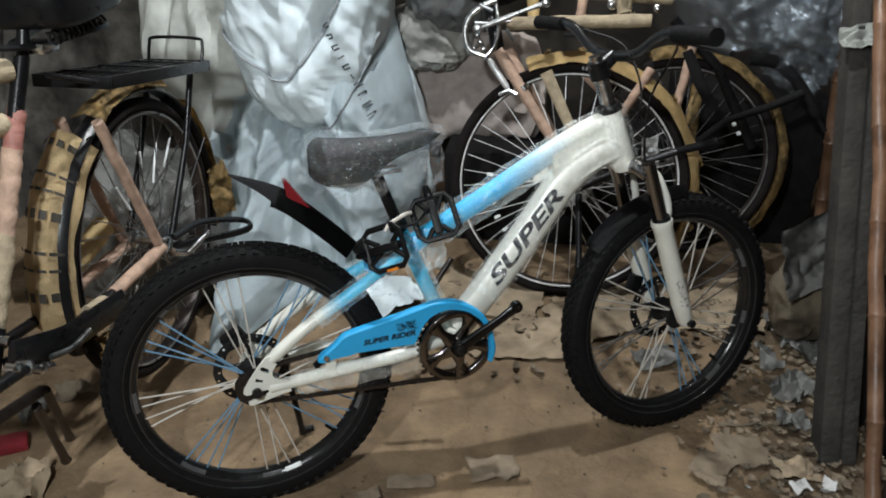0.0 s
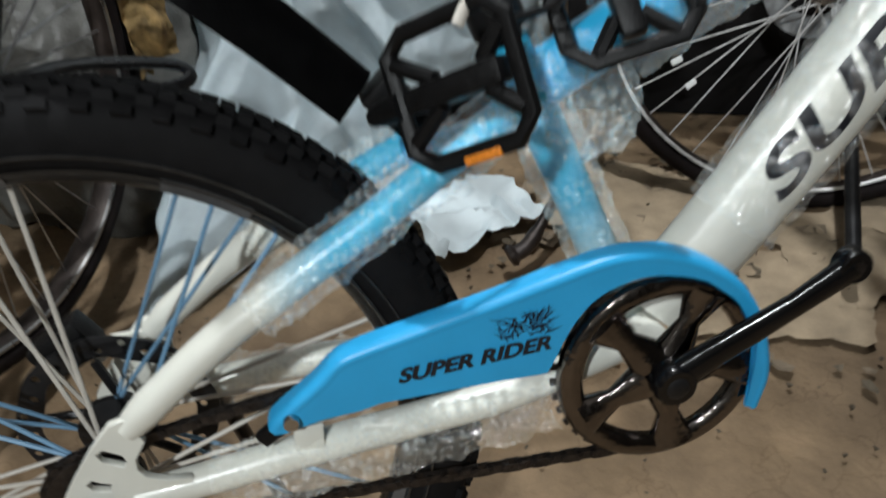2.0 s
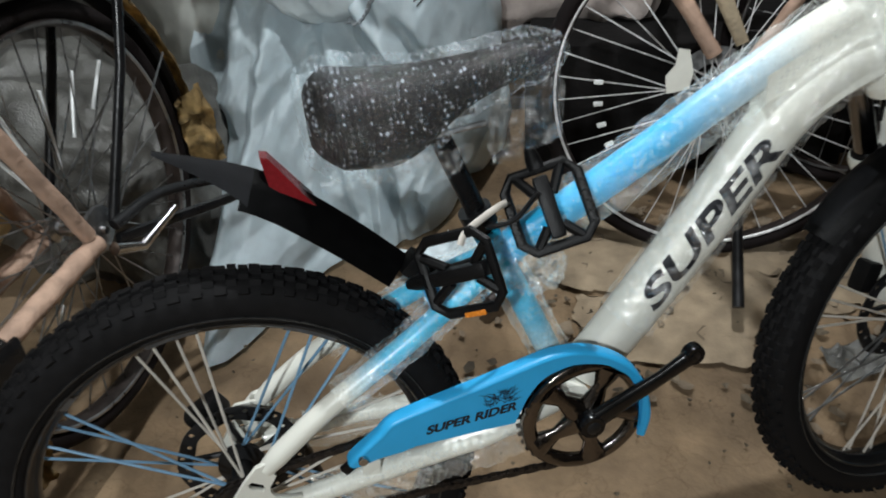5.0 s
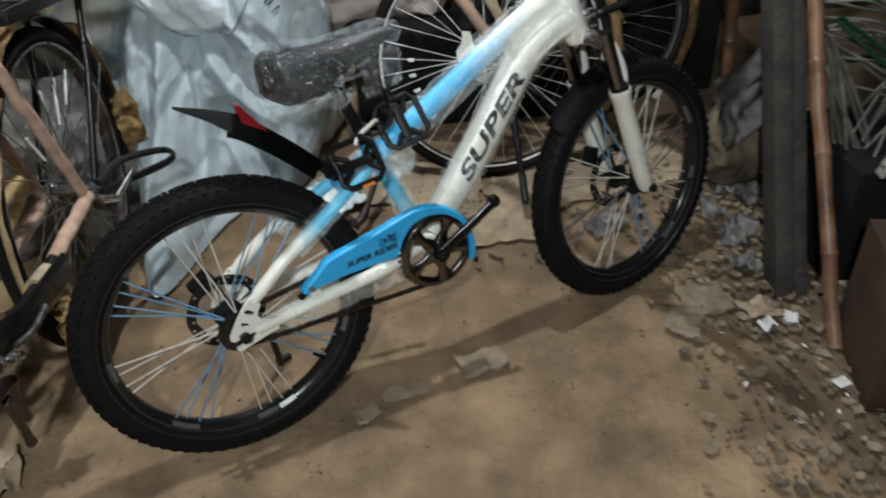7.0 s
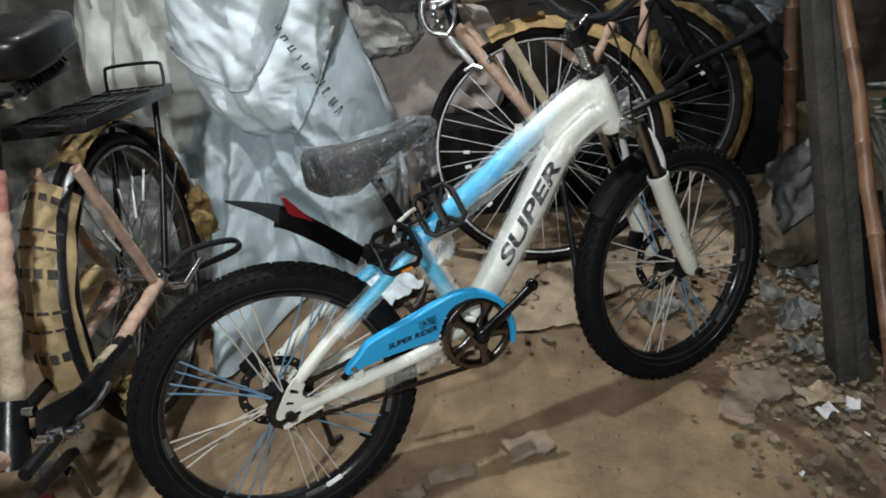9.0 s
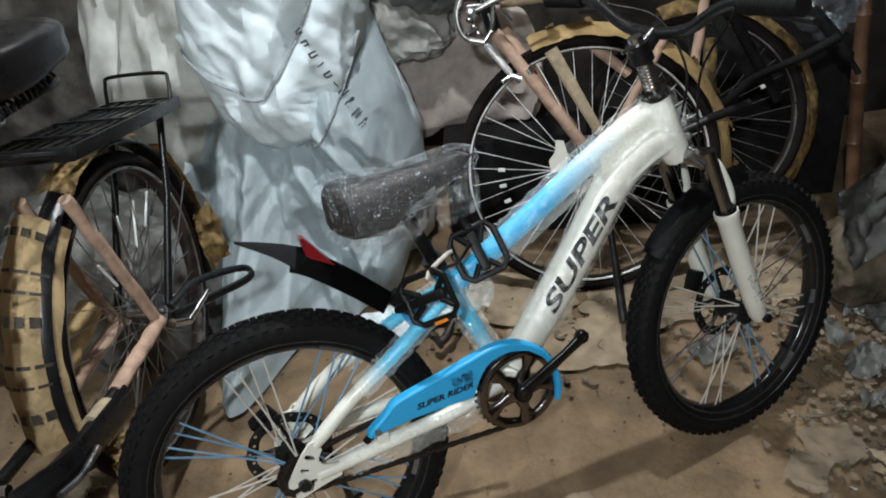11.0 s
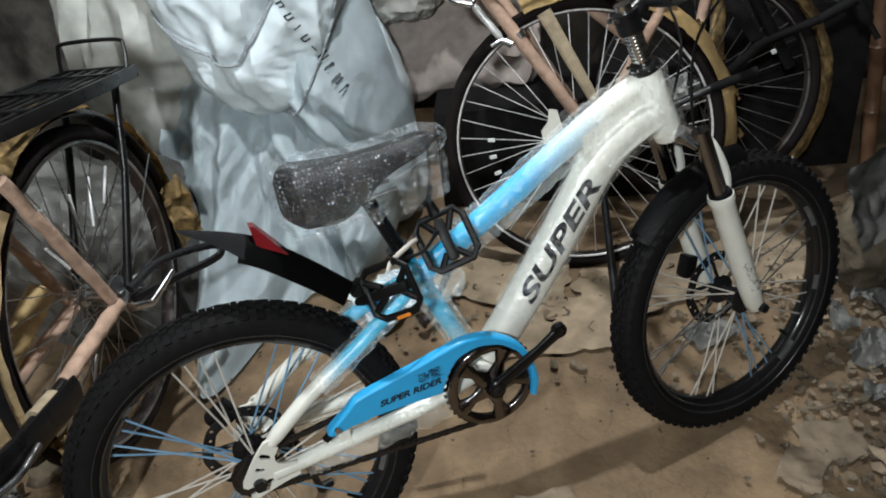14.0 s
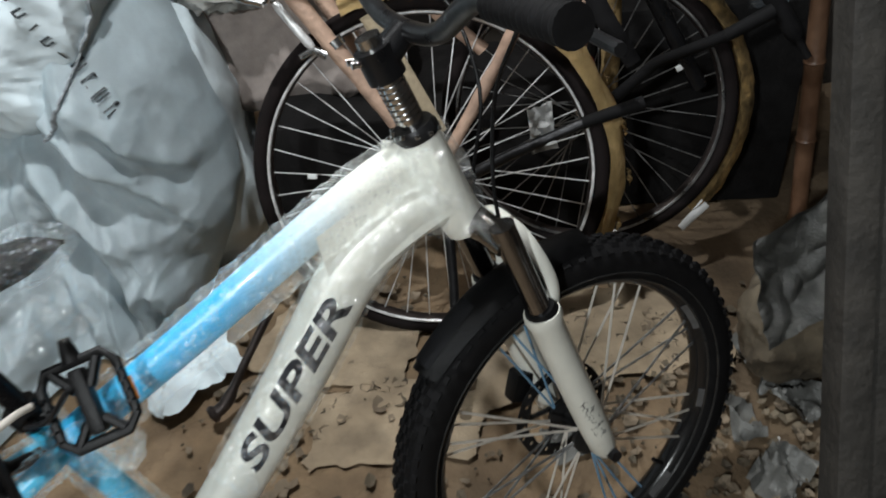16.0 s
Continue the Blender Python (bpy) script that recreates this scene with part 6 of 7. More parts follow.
part("stand_tube", sweep([(0.505, 0.02, 0.372), (0.64, 0.02, 0.405)], 0.012, 10), "rust_steel", lb, "rusty brown stand tube")
for k, (ang, r0, r1) in enumerate(((62, 0.12, 0.20), (75, 0.16, 0.25), (98, 0.10, 0.22), (118, 0.14, 0.24), (133, 0.19, 0.27), (201, 0.10, 0.17), (318, 0.12, 0.20))):
    a = radians(ang)
    part("spoke_sleeve", sweep([(r * math.cos(a), 0.006, 0.45 + r * math.sin(a)) for r in (r0, r1)], 0.0030, 8), "gloss_band", lb, "bright reflective sleeve on a spoke")
part("hanging_paper", cloth((-0.33, 0.02, 0.50), (-0.05, 0.04, 0.02), (0.02, 0.02, -0.15), 20, 24, 41, 0.035, 0.06, 0.001, edge=0.012), "torn_kraft", lb, "torn brown paper hanging from the mudguard")
part("hanging_paper", cloth((0.36, 0.07, 0.40), (-0.07, 0.02, 0.0), (0.02, 0.01, -0.15), 16, 20, 43, 0.05, 0.05, 0.001, edge=0.01), "torn_kraft", lb, "torn brown paper")
part("yellow_wrap", wound((0.30, -0.06, 0.47), (0.08, -0.055, 0.52), 0.026, 44), "kraft", lb, "yellowish paper wound round a tube")

# the one whose whole wheel shows behind the main bicycle
rb = empty("roadster_bicycle", pose(0.392, 2.555, -0.012) @ pose(0, 0, 0, -12, 0, 0), "black roadster bicycle with paper-wound mudguard and fork, leaning in a row", "bicycle", ROADSTERS)
RC = (0.0, 0.0, 0.385)
slim_wheel(rb, "wheel", RC, 0.372, 40, bright=True)
g2 = part("mudguard", paper_guard(RC, 0.402, 112, -28, 0.042, 8.0, 0.007, drop=0.036), "kraft", rb, "mudguard wound in yellow-brown paper")
for i in range(9):
    a = radians(104 - 15 * i)
    rr = 0.409
    part("paper_tear", cloth((rr * math.cos(a), -0.030, 0.385 + rr * math.sin(a)), (0.0, 0.045, 0.0), (0.020 * math.sin(a), 0.0, -0.020 * math.cos(a)), 8, 6, 50 + i, 0.012, 0.02, 0.001, edge=0.006), "torn_kraft", g2)
for s in (-1, 1):
    part("fork_leg", wound((-0.222 + 0.012 * s, s * 0.05, 0.785), (-0.02, s * 0.05, 0.47), 0.0165, 20 + s), "pink_paper", rb, "fork leg wound in pinkish paper")
rod = part("brake_rod", sweep([(-0.262, -0.035, 0.757), (-0.255, -0.036, 0.748), (-0.205, -0.045, 0.680), (-0.198, -0.046, 0.671)], [0.0065, 0.0095, 0.0095, 0.006], 12), "spoke_steel", rb, "pale steel brake rod")
part("rod_end", sweep([(-0.300, -0.034, 0.826), (-0.278, -0.034, 0.790), (-0.262, -0.035, 0.757)], [0.006, 0.0045, 0.005], 8), "chrome", rod, "thin chrome rod end")
for k in range(4):
    part("rod_nut", disc([(0.004, -0.044), (0.0095, -0.042), (0.0095, -0.028), (0.004, -0.026)], (-0.300 + 0.011 * k, 0, 0.824 - 0.019 * k), 8), "chrome", rod, "chrome nut")
part("brake_pad", sweep([(-0.225, -0.046, 0.654), (-0.198, -0.046, 0.668), (-0.172, -0.046, 0.655)], [0.006, 0.008, 0.011], 8, flat=0.6), "chrome", rod, "chrome brake shoe holder")
part("leg_band", sweep([(-0.157, -0.05, 0.684), (-0.148, -0.05, 0.670)], 0.0180, 14), "chrome", rb, "chrome band round the fork leg")
part("stay", wound((0.221, -0.03, 0.745), (0.160, -0.03, 0.631), 0.0135, 24), "pink_paper", rb, "stay wound in pinkish paper")
part("stay", wound((0.160, -0.03, 0.631), (0.03, -0.04, 0.42), 0.0130, 25), "pink_paper", rb, "stay wound in pinkish paper")
part("yellow_stay", sweep([(-0.088, -0.03, 0.725), (-0.030, -0.03, 0.612), (0.034, -0.03, 0.488)], [0.019, 0.017, 0.013], 12, flat=0.4), "pale_wrap", rb, "stay wound in yellow paper")
part("cross_stay", wound((-0.006, 0.02, 0.752), (0.125, 0.02, 0.635), 0.0145, 37), "pink_paper", rb, "short stay wound in brown paper")
part("long_tube", wound((-0.215, 0.0, 0.862), (0.211, 0.02, 0.882), 0.020, 28), "pale_wrap", rb, "frame tube wound in pale paper")
part("long_tube", wound((-0.10, 0.10, 0.965), (0.28, 0.12, 0.95), 0.020, 29), "pale_wrap", rb, "frame tube wound in pale paper")
part("upright_wrap", wound((0.135, 0.03, 0.90), (0.12, 0.02, 1.06), 0.022, 30), "pale_wrap", rb, "pale paper tube")
part("upright_wrap", wound((-0.135, 0.03, 0.87), (-0.15, 0.02, 1.06), 0.018, 33), "kraft", rb, "yellow paper tube")
part("upright_wrap", wound((0.005, 0.05, 0.88), (0.015, 0.05, 1.04), 0.015, 34), "pink_paper", rb, "pinkish paper tube")
part("bell", disc([(0.0, 0.02), (0.02, 0.018), (0.028, 0.0)], (-0.03, -0.05, 0.855), 20, "z"), "chrome", rb, "chrome bell")
hoop = smooth_path([(-0.245, -0.10, 0.925), (-0.285, -0.10, 0.905), (-0.318, -0.10, 0.875), (-0.329, -0.10, 0.83), (-0.312, -0.10, 0.783), (-0.263, -0.10, 0.765)], 6)
part("handlebar", sweep(hoop, [0.0100] * len(hoop), 12), "chrome", rb, "chrome curved handlebar")
part("handlebar", sweep(smooth_path([(-0.263, -0.10, 0.765), (-0.24, -0.08, 0.80), (-0.235, -0.06, 0.86), (-0.25, -0.03, 0.93)], 5), 0.007, 10), "chrome", rb, "chrome handlebar tube")
lever = part("brake_lever", sweep([(-0.291, -0.12, 0.844), (-0.222, -0.12, 0.871), (-0.16, -0.12, 0.897), (-0.098, -0.12, 0.920)], [0.006, 0.009, 0.006, 0.009], 10, flat=0.6), "old_chrome", rb, "grey metal brake lever")
for px_, pz_ in ((-0.291, 0.844), (-0.098, 0.920)):
    part("lever_joint", disc([(0.006, -0.132), (0.013, -0.130), (0.013, -0.112)], (px_, 0, pz_), 14), "chrome", lever, "chrome joint")
for k, (ux, uy, uz, ul) in enumerate(((-0.30, -0.11, 0.86, 0.05), (-0.275, -0.09, 0.835, 0.06), (-0.25, -0.11, 0.895, 0.045), (-0.285, -0.085, 0.80, 0.04), (-0.21, -0.09, 0.845, 0.05), (-0.255, -0.07, 0.86, 0.06))):
    part("brake_link", sweep([(ux, uy, uz), (ux + ul * math.cos(1.3 * k), uy, uz + ul * math.sin(1.3 * k) * 0.7)], [0.006, 0.0045], 8), "chrome" if k % 2 else "steel", rb, "small metal brake link")
part("head_lug", sweep([(-0.235, -0.02, 0.78), (-0.262, -0.01, 0.90)], 0.021, 14), "black_paint", rb, "black head lug")
for k, (ux, uz, ur) in enumerate(((0.096, 0.925, 0.016), (0.125, 0.912, 0.012), (0.152, 0.906, 0.014), (0.19, 0.92, 0.010), (0.231, 0.916, 0.013), (0.13, 0.945, 0.011))):
    part("clamp_piece", disc([(ur * 0.5, 0.03), (ur, 0.034), (ur, 0.05), (ur * 0.6, 0.056)], (ux, 0, uz), 12, "z" if k % 2 else "y"), "chrome", rb, "small chrome clamp")
bracket = plate([(-0.105, 0.385), (-0.062, 0.395), (-0.055, 0.43), (-0.066, 0.475), (-0.088, 0.478), (-0.092, 0.445), (-0.11, 0.42)], -0.035, 0.008)
part("white_bracket", bracket, "white_paint", rb, "white metal bracket")
for i in range(5):
    a = radians(176 + 11 * i)
    part("spoke_bead", box(Matrix.Translation((0.245 * math.cos(a), -0.012, 0.385 + 0.245 * math.sin(a))) @ Matrix.Rotation(-a, 4, "Y"), (0.020, 0.008, 0.010), 0.002), "gloss_band", rb, "bright reflective spoke clip")
part("crank_arm", sweep([(0.02, -0.10, 0.385), (0.17, -0.11, 0.46), (0.312, -0.11, 0.516)], [0.014, 0.011, 0.011], 10), "black_steel", rb, "black crank arm")
part("grip_end", sweep([(0.305, -0.11, 0.514), (0.417, -0.11, 0.548)], [0.012, 0.013], 12), "rubber", rb, "black rubber sleeve")
part("stand_leg", sweep([(0.035, -0.05, 0.36), (0.045, -0.13, 0.20), (0.05, -0.27, 0.02)], [0.011, 0.010, 0.012], 10), "black_steel", rb, "dark stand leg")
part("stand_foot", sweep(smooth_path([(-0.345, -0.13, 0.15), (-0.39, -0.20, 0.075), (-0.425, -0.255, 0.012), (-0.455, -0.275, -0.008)], 5), [0.009] * 9 + [0.013] * 5 + [0.019, 0.016], 12), "rust_steel", rb, "dark rusty stand foot")
part("gear_mesh", lathe([(0.05, 0.04), (0.085, 0.04), (0.085, 0.046), (0.05, 0.046)], (0.0, 0, 0.385), 36), "steel", rb, "steel chain wheel")
part("plastic_scrap", cloth((0.20, -0.12, 0.55), (0.05, 0.0, 0.012), (0.01, 0.0, -0.09), 12, 16, 61, 0.03, 0.04, 0.001, edge=0.008), "pale_paper", rb, "white plastic scrap")

# the next one in the row
cb = empty("roadster_bicycle", pose(0.735, 2.74, 0.0) @ pose(0, 0, 0, -12, 0, 0), "dark roadster bicycle with paper-wound mudguard, standing behind another", "bicycle", ROADSTERS)
CC = (0.0, 0.0, 0.405)
# darker spoke metal than the wheel in front: its shade is in the colour
slim_wheel(cb, "wheel", CC, 0.325, 36, "black roadster wheel with spokes darkened for shade", "old_chrome")
part("mudguard", paper_guard(CC, 0.354, 108, -46, 0.042, 12.0, 0.008, drop=0.034), "torn_kraft", cb, "mudguard wound in torn yellow-brown paper")
part("mudguard_end", sweep([(0.262, -0.03, 0.19), (0.205, -0.05, 0.138)], [0.013, 0.009], 10, flat=0.4), "pale_paper", cb, "white plastic end")
part("fork_blade", sweep([(-0.055, -0.40, 0.752), (-0.015, -0.40, 0.673), (0.035, -0.40, 0.593)], [0.014, 0.017, 0.014], 10, flat=0.6), "rubber", cb, "black fork blade")
part("stay", wound((0.02, -0.06, 0.80), (-0.03, -0.06, 0.50), 0.014, 35), "pink_paper", cb, "stay wound in pinkish paper")
part("yellow_stay", wound((0.06, 0.06, 0.64), (0.05, 0.05, 0.36), 0.020, 36), "torn_kraft", cb, "stay wound in yellow paper")
part("crank_arm", sweep([(0.0, -0.09, 0.42), (0.11, -0.20, 0.55), (0.22, -0.27, 0.606)], [0.014, 0.011, 0.011], 10), "rubber", cb, "black crank arm")
part("grip_end", sweep([(0.215, -0.27, 0.604), (0.295, -0.27, 0.643)], [0.012, 0.014], 12), "rubber", cb, "black rubber sleeve")
part("handle_arm", sweep(smooth_path([(0.18, -0.10, 0.73), (0.267, -0.10, 0.717), (0.342, -0.10, 0.644), (0.394, -0.10, 0.569), (0.425, -0.10, 0.52)], 5), [0.020] * 8 + [0.018] * 8 + [0.008] * 5, 12, flat=0.7), "rubber", cb, "black covered handlebar arm")
part("red_lens", disc([(0.0, -0.004), (0.026, 0.0), (0.026, 0.012)], (-0.015, -0.05, 0.52), 16), "red_lens", cb, "red reflector")
part("dark_frame", sweep([(-0.05, -0.05, 0.84), (0.10, -0.03, 0.70), (0.24, 0.0, 0.45)], 0.017, 12), "black_paint", cb, "black frame tube")
for i in range(2):
    a = radians(25 + 9 * i)
    part("spoke_bead", box(Matrix.Translation((0.215 * math.cos(a), -0.012, 0.405 + 0.215 * math.sin(a))) @ Matrix.Rotation(-a, 4, "Y"), (0.020, 0.008, 0.012), 0.002), "gloss_band", cb, "bright reflective spoke clip")

thing("plastic_bag", bulge((0.92, 2.84, 0.96), (0.26, 0.14, 0.21), 23, 0.03, 0.12, (1, 1, 1.3), 2.2, 90, 70), "clear_bag", "crumpled clear plastic bag hanging above the bicycles", "bag")
thing("plastic_bag", bulge((1.08, 2.86, 0.80), (0.11, 0.10, 0.19), 25, 0.05, 0.08, (1, 1, 1.3), 2.2, 70, 60), "clear_bag", "crumpled clear plastic bag hanging beside a bamboo pole", "bag")
thing("cloth_bag", bulge((1.09, 2.42, 0.12), (0.09, 0.09, 0.13), 28, 0.03, 0.08, nu=60, nv=50, floor=0.0), "leaf", "stuffed brown cloth bag on the floor behind a post", "bag")
thing("plastic_bag", cloth((0.975, 2.36, 0.36), (0.15, 0.06, 0.07), (0.03, -0.10, -0.16), 44, 44, 27, 0.035, 0.11, 0.002, 0.04, edge=0.012), "smoky_film", "grey crumpled plastic film over a dark bundle", "bag")


# ---- post and poles ----
LEANING = pose(1.072, 1.925, -0.038) @ Matrix(((1, 0, 0.02, 0), (0, 1, 0.55, 0), (0, 0, 1, 0), (0, 0, 0, 1)))
post = empty("wooden_post", pose(0, 0, 0), "dark weathered wooden post of two boards, leaning", "post")
part("board", box(LEANING @ pose(-0.018, 0, 0.88), (0.046, 0.085, 1.76), 0.004), "post_wood", post)
part("board", box(LEANING @ pose(0.028, 0.012, 0.88), (0.040, 0.080, 1.76), 0.004), "post_wood", post)


def bamboo(a, b, r, label):
    a, b = Vector(a), Vector(b)
    length = (b - a).length
    pts, rad, s = [], [], 0.0
    rnd = random.Random(int(r * 1e5))
    while s < length:
        step = rnd.uniform(0.20, 0.28)
        side = Vector((rnd.uniform(-1, 1), rnd.uniform(-1, 1), 0)) * 0.004
        for f, k in ((0.0, 1.16), (0.012, 1.1), (0.03, 1.0), (0.5, 0.97), (0.96, 1.02), (0.985, 1.12)):
            t = s + step * f
            if t < length:
                pts.append(a.lerp(b, t / length) + side * (1 - abs(f - 0.5) * 2))
                rad.append(r * k)
        s += step
    return thing("bamboo_pole", sweep(pts, rad, 16), "bamboo", label, "pole", "bamboo poles")


bamboo((1.098, 1.70, -0.038), (1.09, 2.88, 1.75), 0.0175, "reddish-brown bamboo pole leaning beside the post")
bamboo((1.29, 2.95, 0.0), (1.13, 2.97, 2.0), 0.0215, "brown bamboo pole leaning behind the post")
thing("grey_rag", cloth((1.02, 2.40, 0.92), (0.11, 0.0, 0.02), (0.0, -0.06, -0.05), 24, 16, 71, 0.04, 0.06, 0.002, edge=0.01), "old_sack", "small grey rag caught on the leaning post", "rag")

# ---- heap of rods, wraps and boxes beside the post ----
rr = random.Random(12)
# how many, one end and the other, the bow upwards, the spread of the ends, thickness, green or not
for count, a, b, bow, spread, thick, green in ((9, (1.15, 2.14, 0.56), (1.25, 2.06, 0.27), 0.01, 0.040, 0.0062, False), (7, (1.15, 2.16, 0.60), (1.42, 2.08, 0.42), 0.07, 0.05, 0.0045, False),
                                               (5, (1.24, 2.14, 0.70), (1.52, 2.06, 0.44), 0.0, 0.03, 0.0060, False), (8, (1.18, 2.16, 0.50), (1.52, 2.05, 0.32), 0.05, 0.08, 0.0045, False),
                                               (6, (1.48, 2.13, 0.66), (1.24, 2.06, 0.36), 0.03, 0.07, 0.0035, False), (4, (1.44, 2.10, 0.50), (1.30, 2.00, 0.28), 0.06, 0.06, 0.0030, False),
                                               (2, (1.13, 2.10, 0.63), (1.42, 2.02, 0.41), 0.0, 0.015, 0.0058, True)):
    for i in range(count):
        jog = lambda: Vector((rr.uniform(-1, 1), rr.uniform(-0.5, 0.5), rr.uniform(-1, 1))) * spread
        p, q = Vector(a) + jog(), Vector(b) + jog()
        p.x, q.x = max(p.x, 1.135), max(q.x, 1.14)
        mid = p.lerp(q, rr.uniform(0.35, 0.65)) + Vector((rr.uniform(-0.02, 0.02), rr.uniform(-0.012, 0.012), bow * rr.uniform(0.4, 1.3)))
        bm = sweep(smooth_path([p, mid, q], 6), thick * rr.uniform(0.8, 1.15), 8)
        ob = thing("bent_rod", bm, "green_rod" if green else "rod", "thin dark green rod lying across a heap" if green else "bent dull grey metal rod in a heap", "rod", "heap of bent rods")
        if count == 9 and i % 3 == 1:
            part("bright_tip", sweep([q, q + (q - mid).normalized() * 0.014], 0.008, 8), "chrome", ob, "shiny metal tip")
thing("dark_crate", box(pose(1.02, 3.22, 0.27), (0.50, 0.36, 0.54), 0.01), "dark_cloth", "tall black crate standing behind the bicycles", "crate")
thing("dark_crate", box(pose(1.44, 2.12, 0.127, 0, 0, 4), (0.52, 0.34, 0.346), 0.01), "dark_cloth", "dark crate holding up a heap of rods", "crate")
def wad(centre, semi, seed):
    """A crushed wad of stiff sheet: facets that meet in sharp ridges."""
    c, rnd = Vector(centre), random.Random(seed)
    ridges = [Vector((rnd.gauss(0, 1), rnd.gauss(0, 1), rnd.gauss(0, 1))).normalized() for _ in range(26)]
    depth = [rnd.uniform(0.72, 1.0) for _ in ridges]
    bm = bmesh.new()
    bmesh.ops.create_icosphere(bm, subdivisions=5, radius=1.0)
    for v in bm.verts:
        d = v.co.normalized()
        r = min(k / max(0.15, d.dot(n)) for n, k in zip(ridges, depth))
        f = noise.noise(d * 3.1 + Vector((seed, 0, 0)))
        r = min(r, 1.25) * (1 + 0.16 * abs(f) - 0.10 * abs(noise.noise(d * 7 + Vector((0, seed, 0)))))
        v.co = c + Vector((d.x * semi[0], d.y * semi[1], d.z * semi[2])) * r
    return bm


thing("crumpled_wrap", wad((1.285, 1.89, 0.365), (0.072, 0.06, 0.085), 33), "stiff_wrap", "crumpled dirty white wrapping on a heap", "wrapping")
thing("crumpled_wrap", wad((1.240, 1.62, 0.325), (0.115, 0.07, 0.050), 35), "stiff_wrap", "crumpled dirty white wrapping on a carton", "wrapping")
thing("carton", box(pose(1.319, 1.581, 0.125, 0, 0, -13.6), (0.46, 0.28, 0.33), 0.006), "brown_board", "dark brown closed carton on the floor", "box")
thing("brown_plank", box(pose(1.45, 1.80, 0.54, -6, 4, -14), (0.38, 0.020, 0.56), 0.003), "brown_board", "wide brown board leaning on a heap", "board")

# ---- scraps and litter on the floor ----
def scrap(x, y, w, d, seed, mat, label, lift=0.02, turn=0.0, name="paper_scrap", cat="scrap", crumple=0.05):
    c, s = math.cos(turn), math.sin(turn)
    u, v = Vector((c, s, 0)) * w, Vector((-s, c, 0)) * d
    bm = cloth(Vector((x, y, lift)) - u / 2 - v / 2, u, v, 18, 18, seed, crumple, 0.07, 0, edge=min(w, d) * 0.16)
    for q in bm.verts:
        q.co.z = max(0.010, q.co.z + 0.006) + ground_at(q.co.x, q.co.y)
    return thing(name, bm, mat, label, cat, "scraps on the floor")


scrap(0.246, 1.733, 0.12, 0.08, 81, "paper", "flat grey-tan torn paper on the earth floor", 0.006, 0.3, crumple=0.012)
scrap(0.059, 1.653, 0.11, 0.035, 82, "paper", "long torn tan paper strip on the floor", 0.008, 0.25, crumple=0.016)
scrap(-0.031, 1.595, 0.06, 0.035, 83, "paper", "small torn tan paper on the floor", 0.008, 0.5, crumple=0.016)
scrap(0.966, 1.839, 0.11, 0.08, 84, "cardboard", "torn tan cardboard piece on the floor", 0.015, 0.2, "cardboard_scrap", crumple=0.03)
scrap(0.956, 1.772, 0.05, 0.035, 85, "pale_paper", "crumpled white paper on the floor", 0.012, 0.6, crumple=0.04)
scrap(1.023, 1.794, 0.05, 0.03, 86, "pale_paper", "small white paper on the floor", 0.01, 1.1, crumple=0.03)
scrap(1.047, 1.574, 0.036, 0.026, 87, "pale_paper", "bright white shard on the floor", 0.012, 0.3, crumple=0.004)
scrap(1.210, 1.773, 0.034, 0.024, 88, "pale_paper", "bright white shard on the floor", 0.012, 0.2, crumple=0.004)
scrap(1.149, 1.730, 0.06, 0.05, 89, "paper", "pale curled paper beside a bamboo pole", 0.012, 0.9, crumple=0.03)
scrap(0.847, 1.897, 0.13, 0.11, 90, "paper", "flat grey-brown torn paper on the floor", 0.006, 0.2, crumple=0.014)
scrap(0.764, 1.823, 0.11, 0.09, 91, "paper", "flat grey-brown torn paper on the floor", 0.006, 1.0, crumple=0.014)
for k, (gx, gy, gw) in enumerate(((1.0, 2.02, 0.08), (1.03, 2.16, 0.11), (0.99, 2.28, 0.09), (1.10, 2.34, 0.12), (1.06, 2.46, 0.10))):
    scrap(gx, gy, gw, gw * 0.7, 120 + k, "smoky_film", "crumpled grey plastic scrap on the floor", 0.012, 0.8 * k, "plastic_scrap", crumple=0.06)
scrap(0.668, 2.248, 0.13, 0.08, 93, "smoky_film", "crumpled bluish plastic under a wheel", 0.010, 0.5, "plastic_strip", crumple=0.025)
scrap(0.301, 2.295, 0.34, 0.20, 94, "cardboard", "flattened brown cardboard on the floor", 0.004, 0.15, "cardboard_sheet", crumple=0.010)
scrap(0.160, 2.520, 0.36, 0.24, 95, "cardboard", "flattened brown cardboard on the floor", 0.005, -0.25, "cardboard_sheet", crumple=0.014)
scrap(0.521, 2.446, 0.30, 0.22, 96, "cardboard", "flattened brown cardboard under a wheel", 0.004, 0.5, "cardboard_sheet", crumple=0.014)
scrap(0.800, 2.550, 0.40, 0.30, 97, "cardboard", "flattened brown cardboard on the floor", 0.004, 0.1, "cardboard_sheet", crumple=0.014)
scrap(-0.155, 2.423, 0.21, 0.18, 98, "sack", "crumpled end of white sheet on the floor", 0.03, 0.7, crumple=0.025)
scrap(-0.833, 1.492, 0.16, 0.12, 99, "cardboard", "torn cardboard under a bicycle stand", 0.015, 0.4, "cardboard_scrap", crumple=0.04)
scrap(-0.87, 1.83, 0.10, 0.06, 101, "leaf", "torn dark paper under an old bicycle", 0.012, 0.4, crumple=0.05)
scrap(-0.93, 1.735, 0.07, 0.05, 102, "smoky_film", "crumpled bluish plastic under an old bicycle", 0.012, 0.9, "plastic_scrap", crumple=0.06)
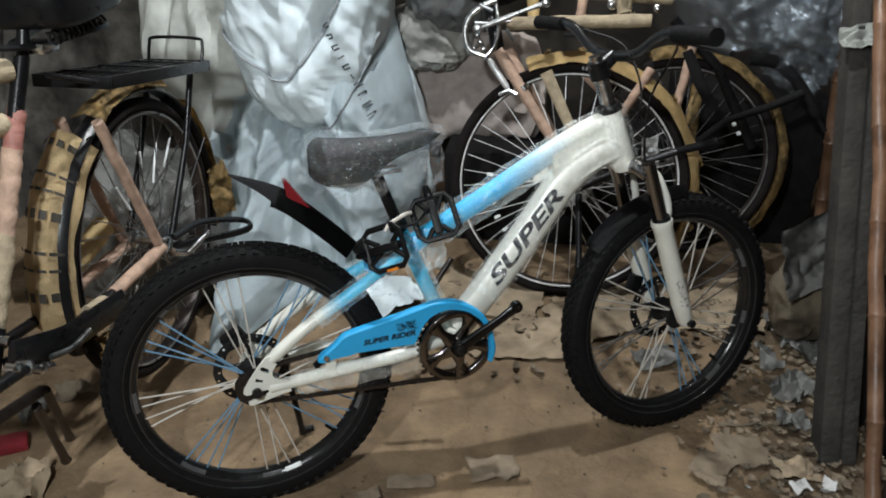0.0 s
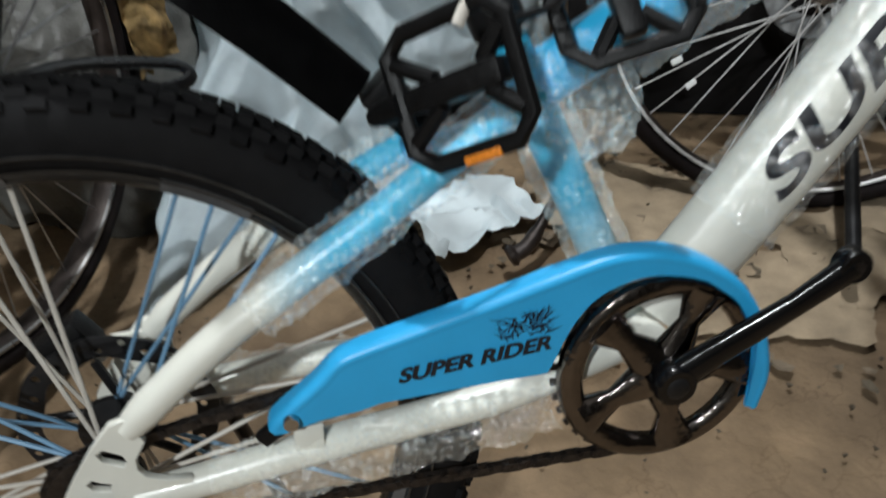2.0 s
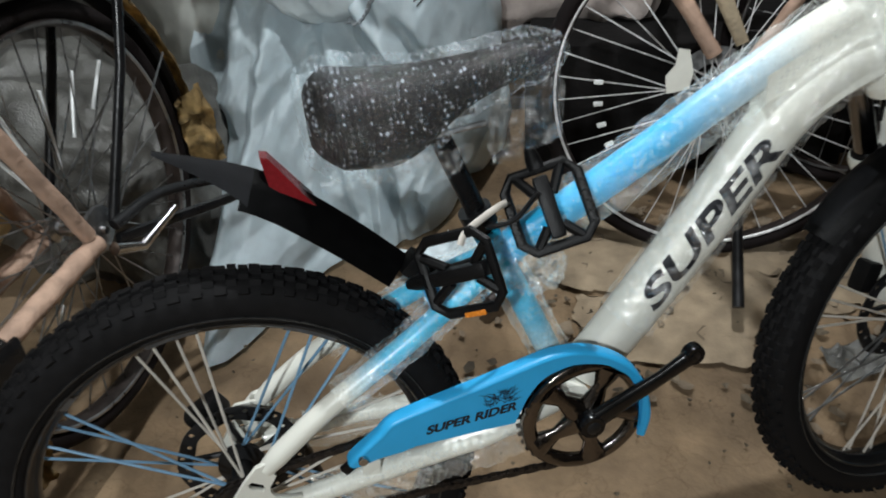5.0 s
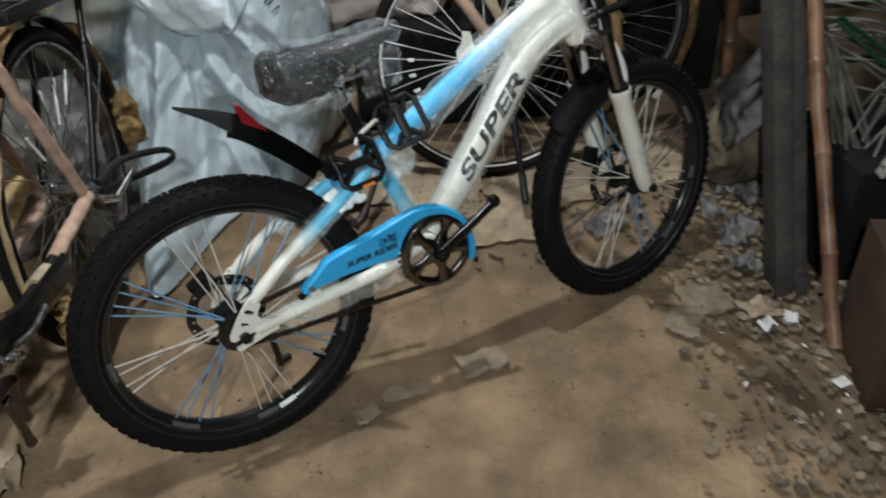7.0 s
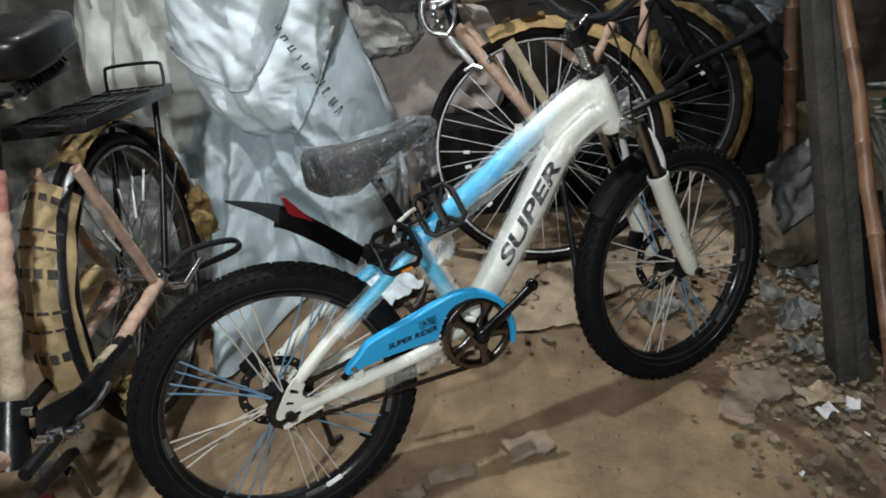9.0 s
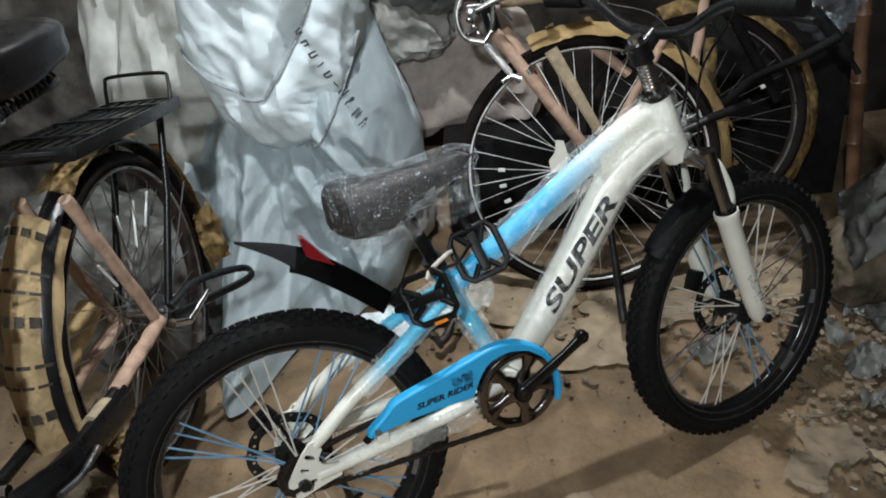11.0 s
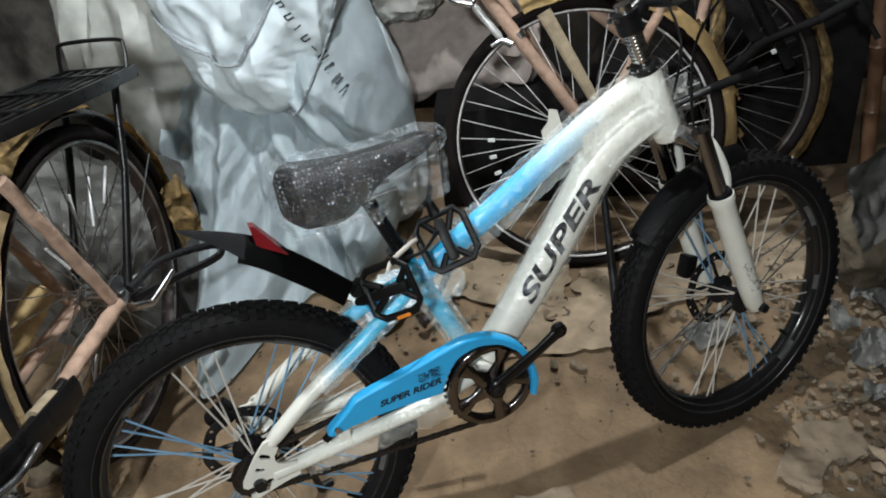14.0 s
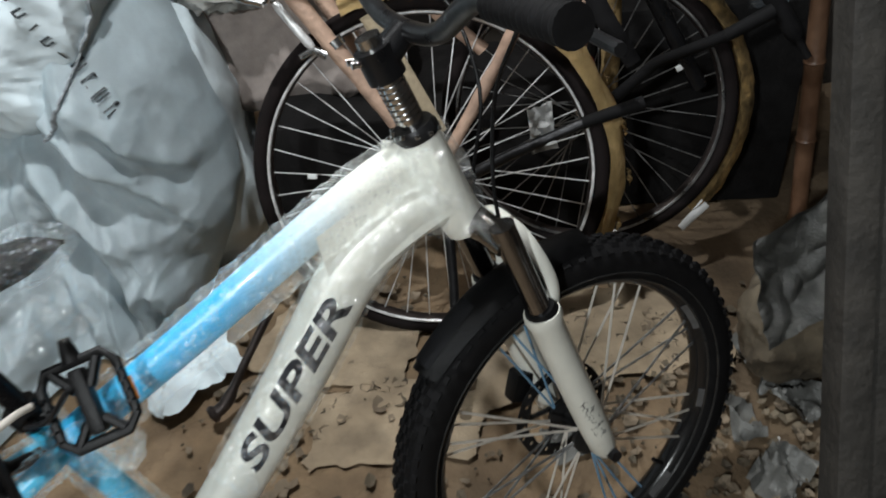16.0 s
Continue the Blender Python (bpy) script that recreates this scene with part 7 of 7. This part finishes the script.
thing("red_package", box(pose(-0.925, 1.625, 0.02, 0, 0, 30), (0.085, 0.055, 0.030), 0.011), "red_plastic", "small red plastic package on the floor", "package")
thing("twig", sweep(smooth_path([(0.805, 1.995, -0.022), (0.865, 1.99, -0.019), (0.915, 2.015, -0.024)], 4), 0.004, 6), "leaf", "short dark twig on the floor", "twig")


def litter(name, count, area, size, seed, mat, label, kind="stuff"):
    """Many small torn, curled flakes on the floor."""
    rnd = random.Random(seed)
    verts, faces = [], []
    for _ in range(count):
        x, y = area(rnd)
        s = rnd.uniform(*size)
        n = rnd.randint(5, 8)
        turn, tip, curl = rnd.uniform(0, 6.28), rnd.uniform(-0.5, 0.5), rnd.uniform(0.1, 0.9)
        base = len(verts)
        ring = []
        for i in range(n):
            a = 2 * math.pi * i / n + rnd.uniform(-0.25, 0.25)
            r = s * rnd.uniform(0.55, 1.0)
            u, v = r * math.cos(a), r * math.sin(a) * 0.7
            ring.append((x + u * math.cos(turn) - v * math.sin(turn), y + u * math.sin(turn) + v * math.cos(turn), 0.006 + ground_at(x, y) + max(0, curl * abs(u) * 0.5 + tip * v * 0.5 + 0.004 + rnd.uniform(0, 0.003))))
        z = 0.005 + ground_at(x, y) + rnd.uniform(0, 0.005)
        verts += ring + [(x, y, z)]
        faces += [(base + i, base + (i + 1) % n, base + n) for i in range(n)]
    me = bpy.data.meshes.new(name)
    me.from_pydata(verts, [], faces)
    me.materials.append(M[mat])
    return tagged(new(name, me), label, "litter", kind=kind)


def right_edge(rnd):
    while True:
        x, y = rnd.uniform(0.62, 1.5), rnd.uniform(1.05, 2.6)
        if rnd.random() < min(1, max(0.04, (x - 0.66) / 0.26)):
            return x, y


def anywhere(rnd):
    return rnd.uniform(-1.2, 1.4), rnd.uniform(1.1, 2.8)


def far_floor(rnd):
    return rnd.uniform(-0.1, 1.2), rnd.uniform(2.05, 2.75)


litter("leaf_litter", 1100, right_edge, (0.005, 0.022), 3, "leaf", "dry leaves and brown flakes strewn on the floor")
litter("earth_chips", 230, right_edge, (0.010, 0.030), 9, "paper", "flat grey-brown flakes of earth and card on the floor")
litter("paper_litter", 260, right_edge, (0.005, 0.022), 4, "paper", "torn tan paper flakes strewn on the floor")
litter("white_litter", 26, right_edge, (0.004, 0.012), 5, "pale_paper", "tiny white scraps strewn on the floor")
litter("floor_crumbs", 420, anywhere, (0.002, 0.008), 6, "leaf", "small crumbs and chips on the earth floor")
litter("far_litter", 110, far_floor, (0.006, 0.022), 7, "leaf", "dry brown flakes on the floor under the bicycles")
litter("far_paper", 120, far_floor, (0.008, 0.034), 8, "paper", "tan paper flakes on the floor under the bicycles")
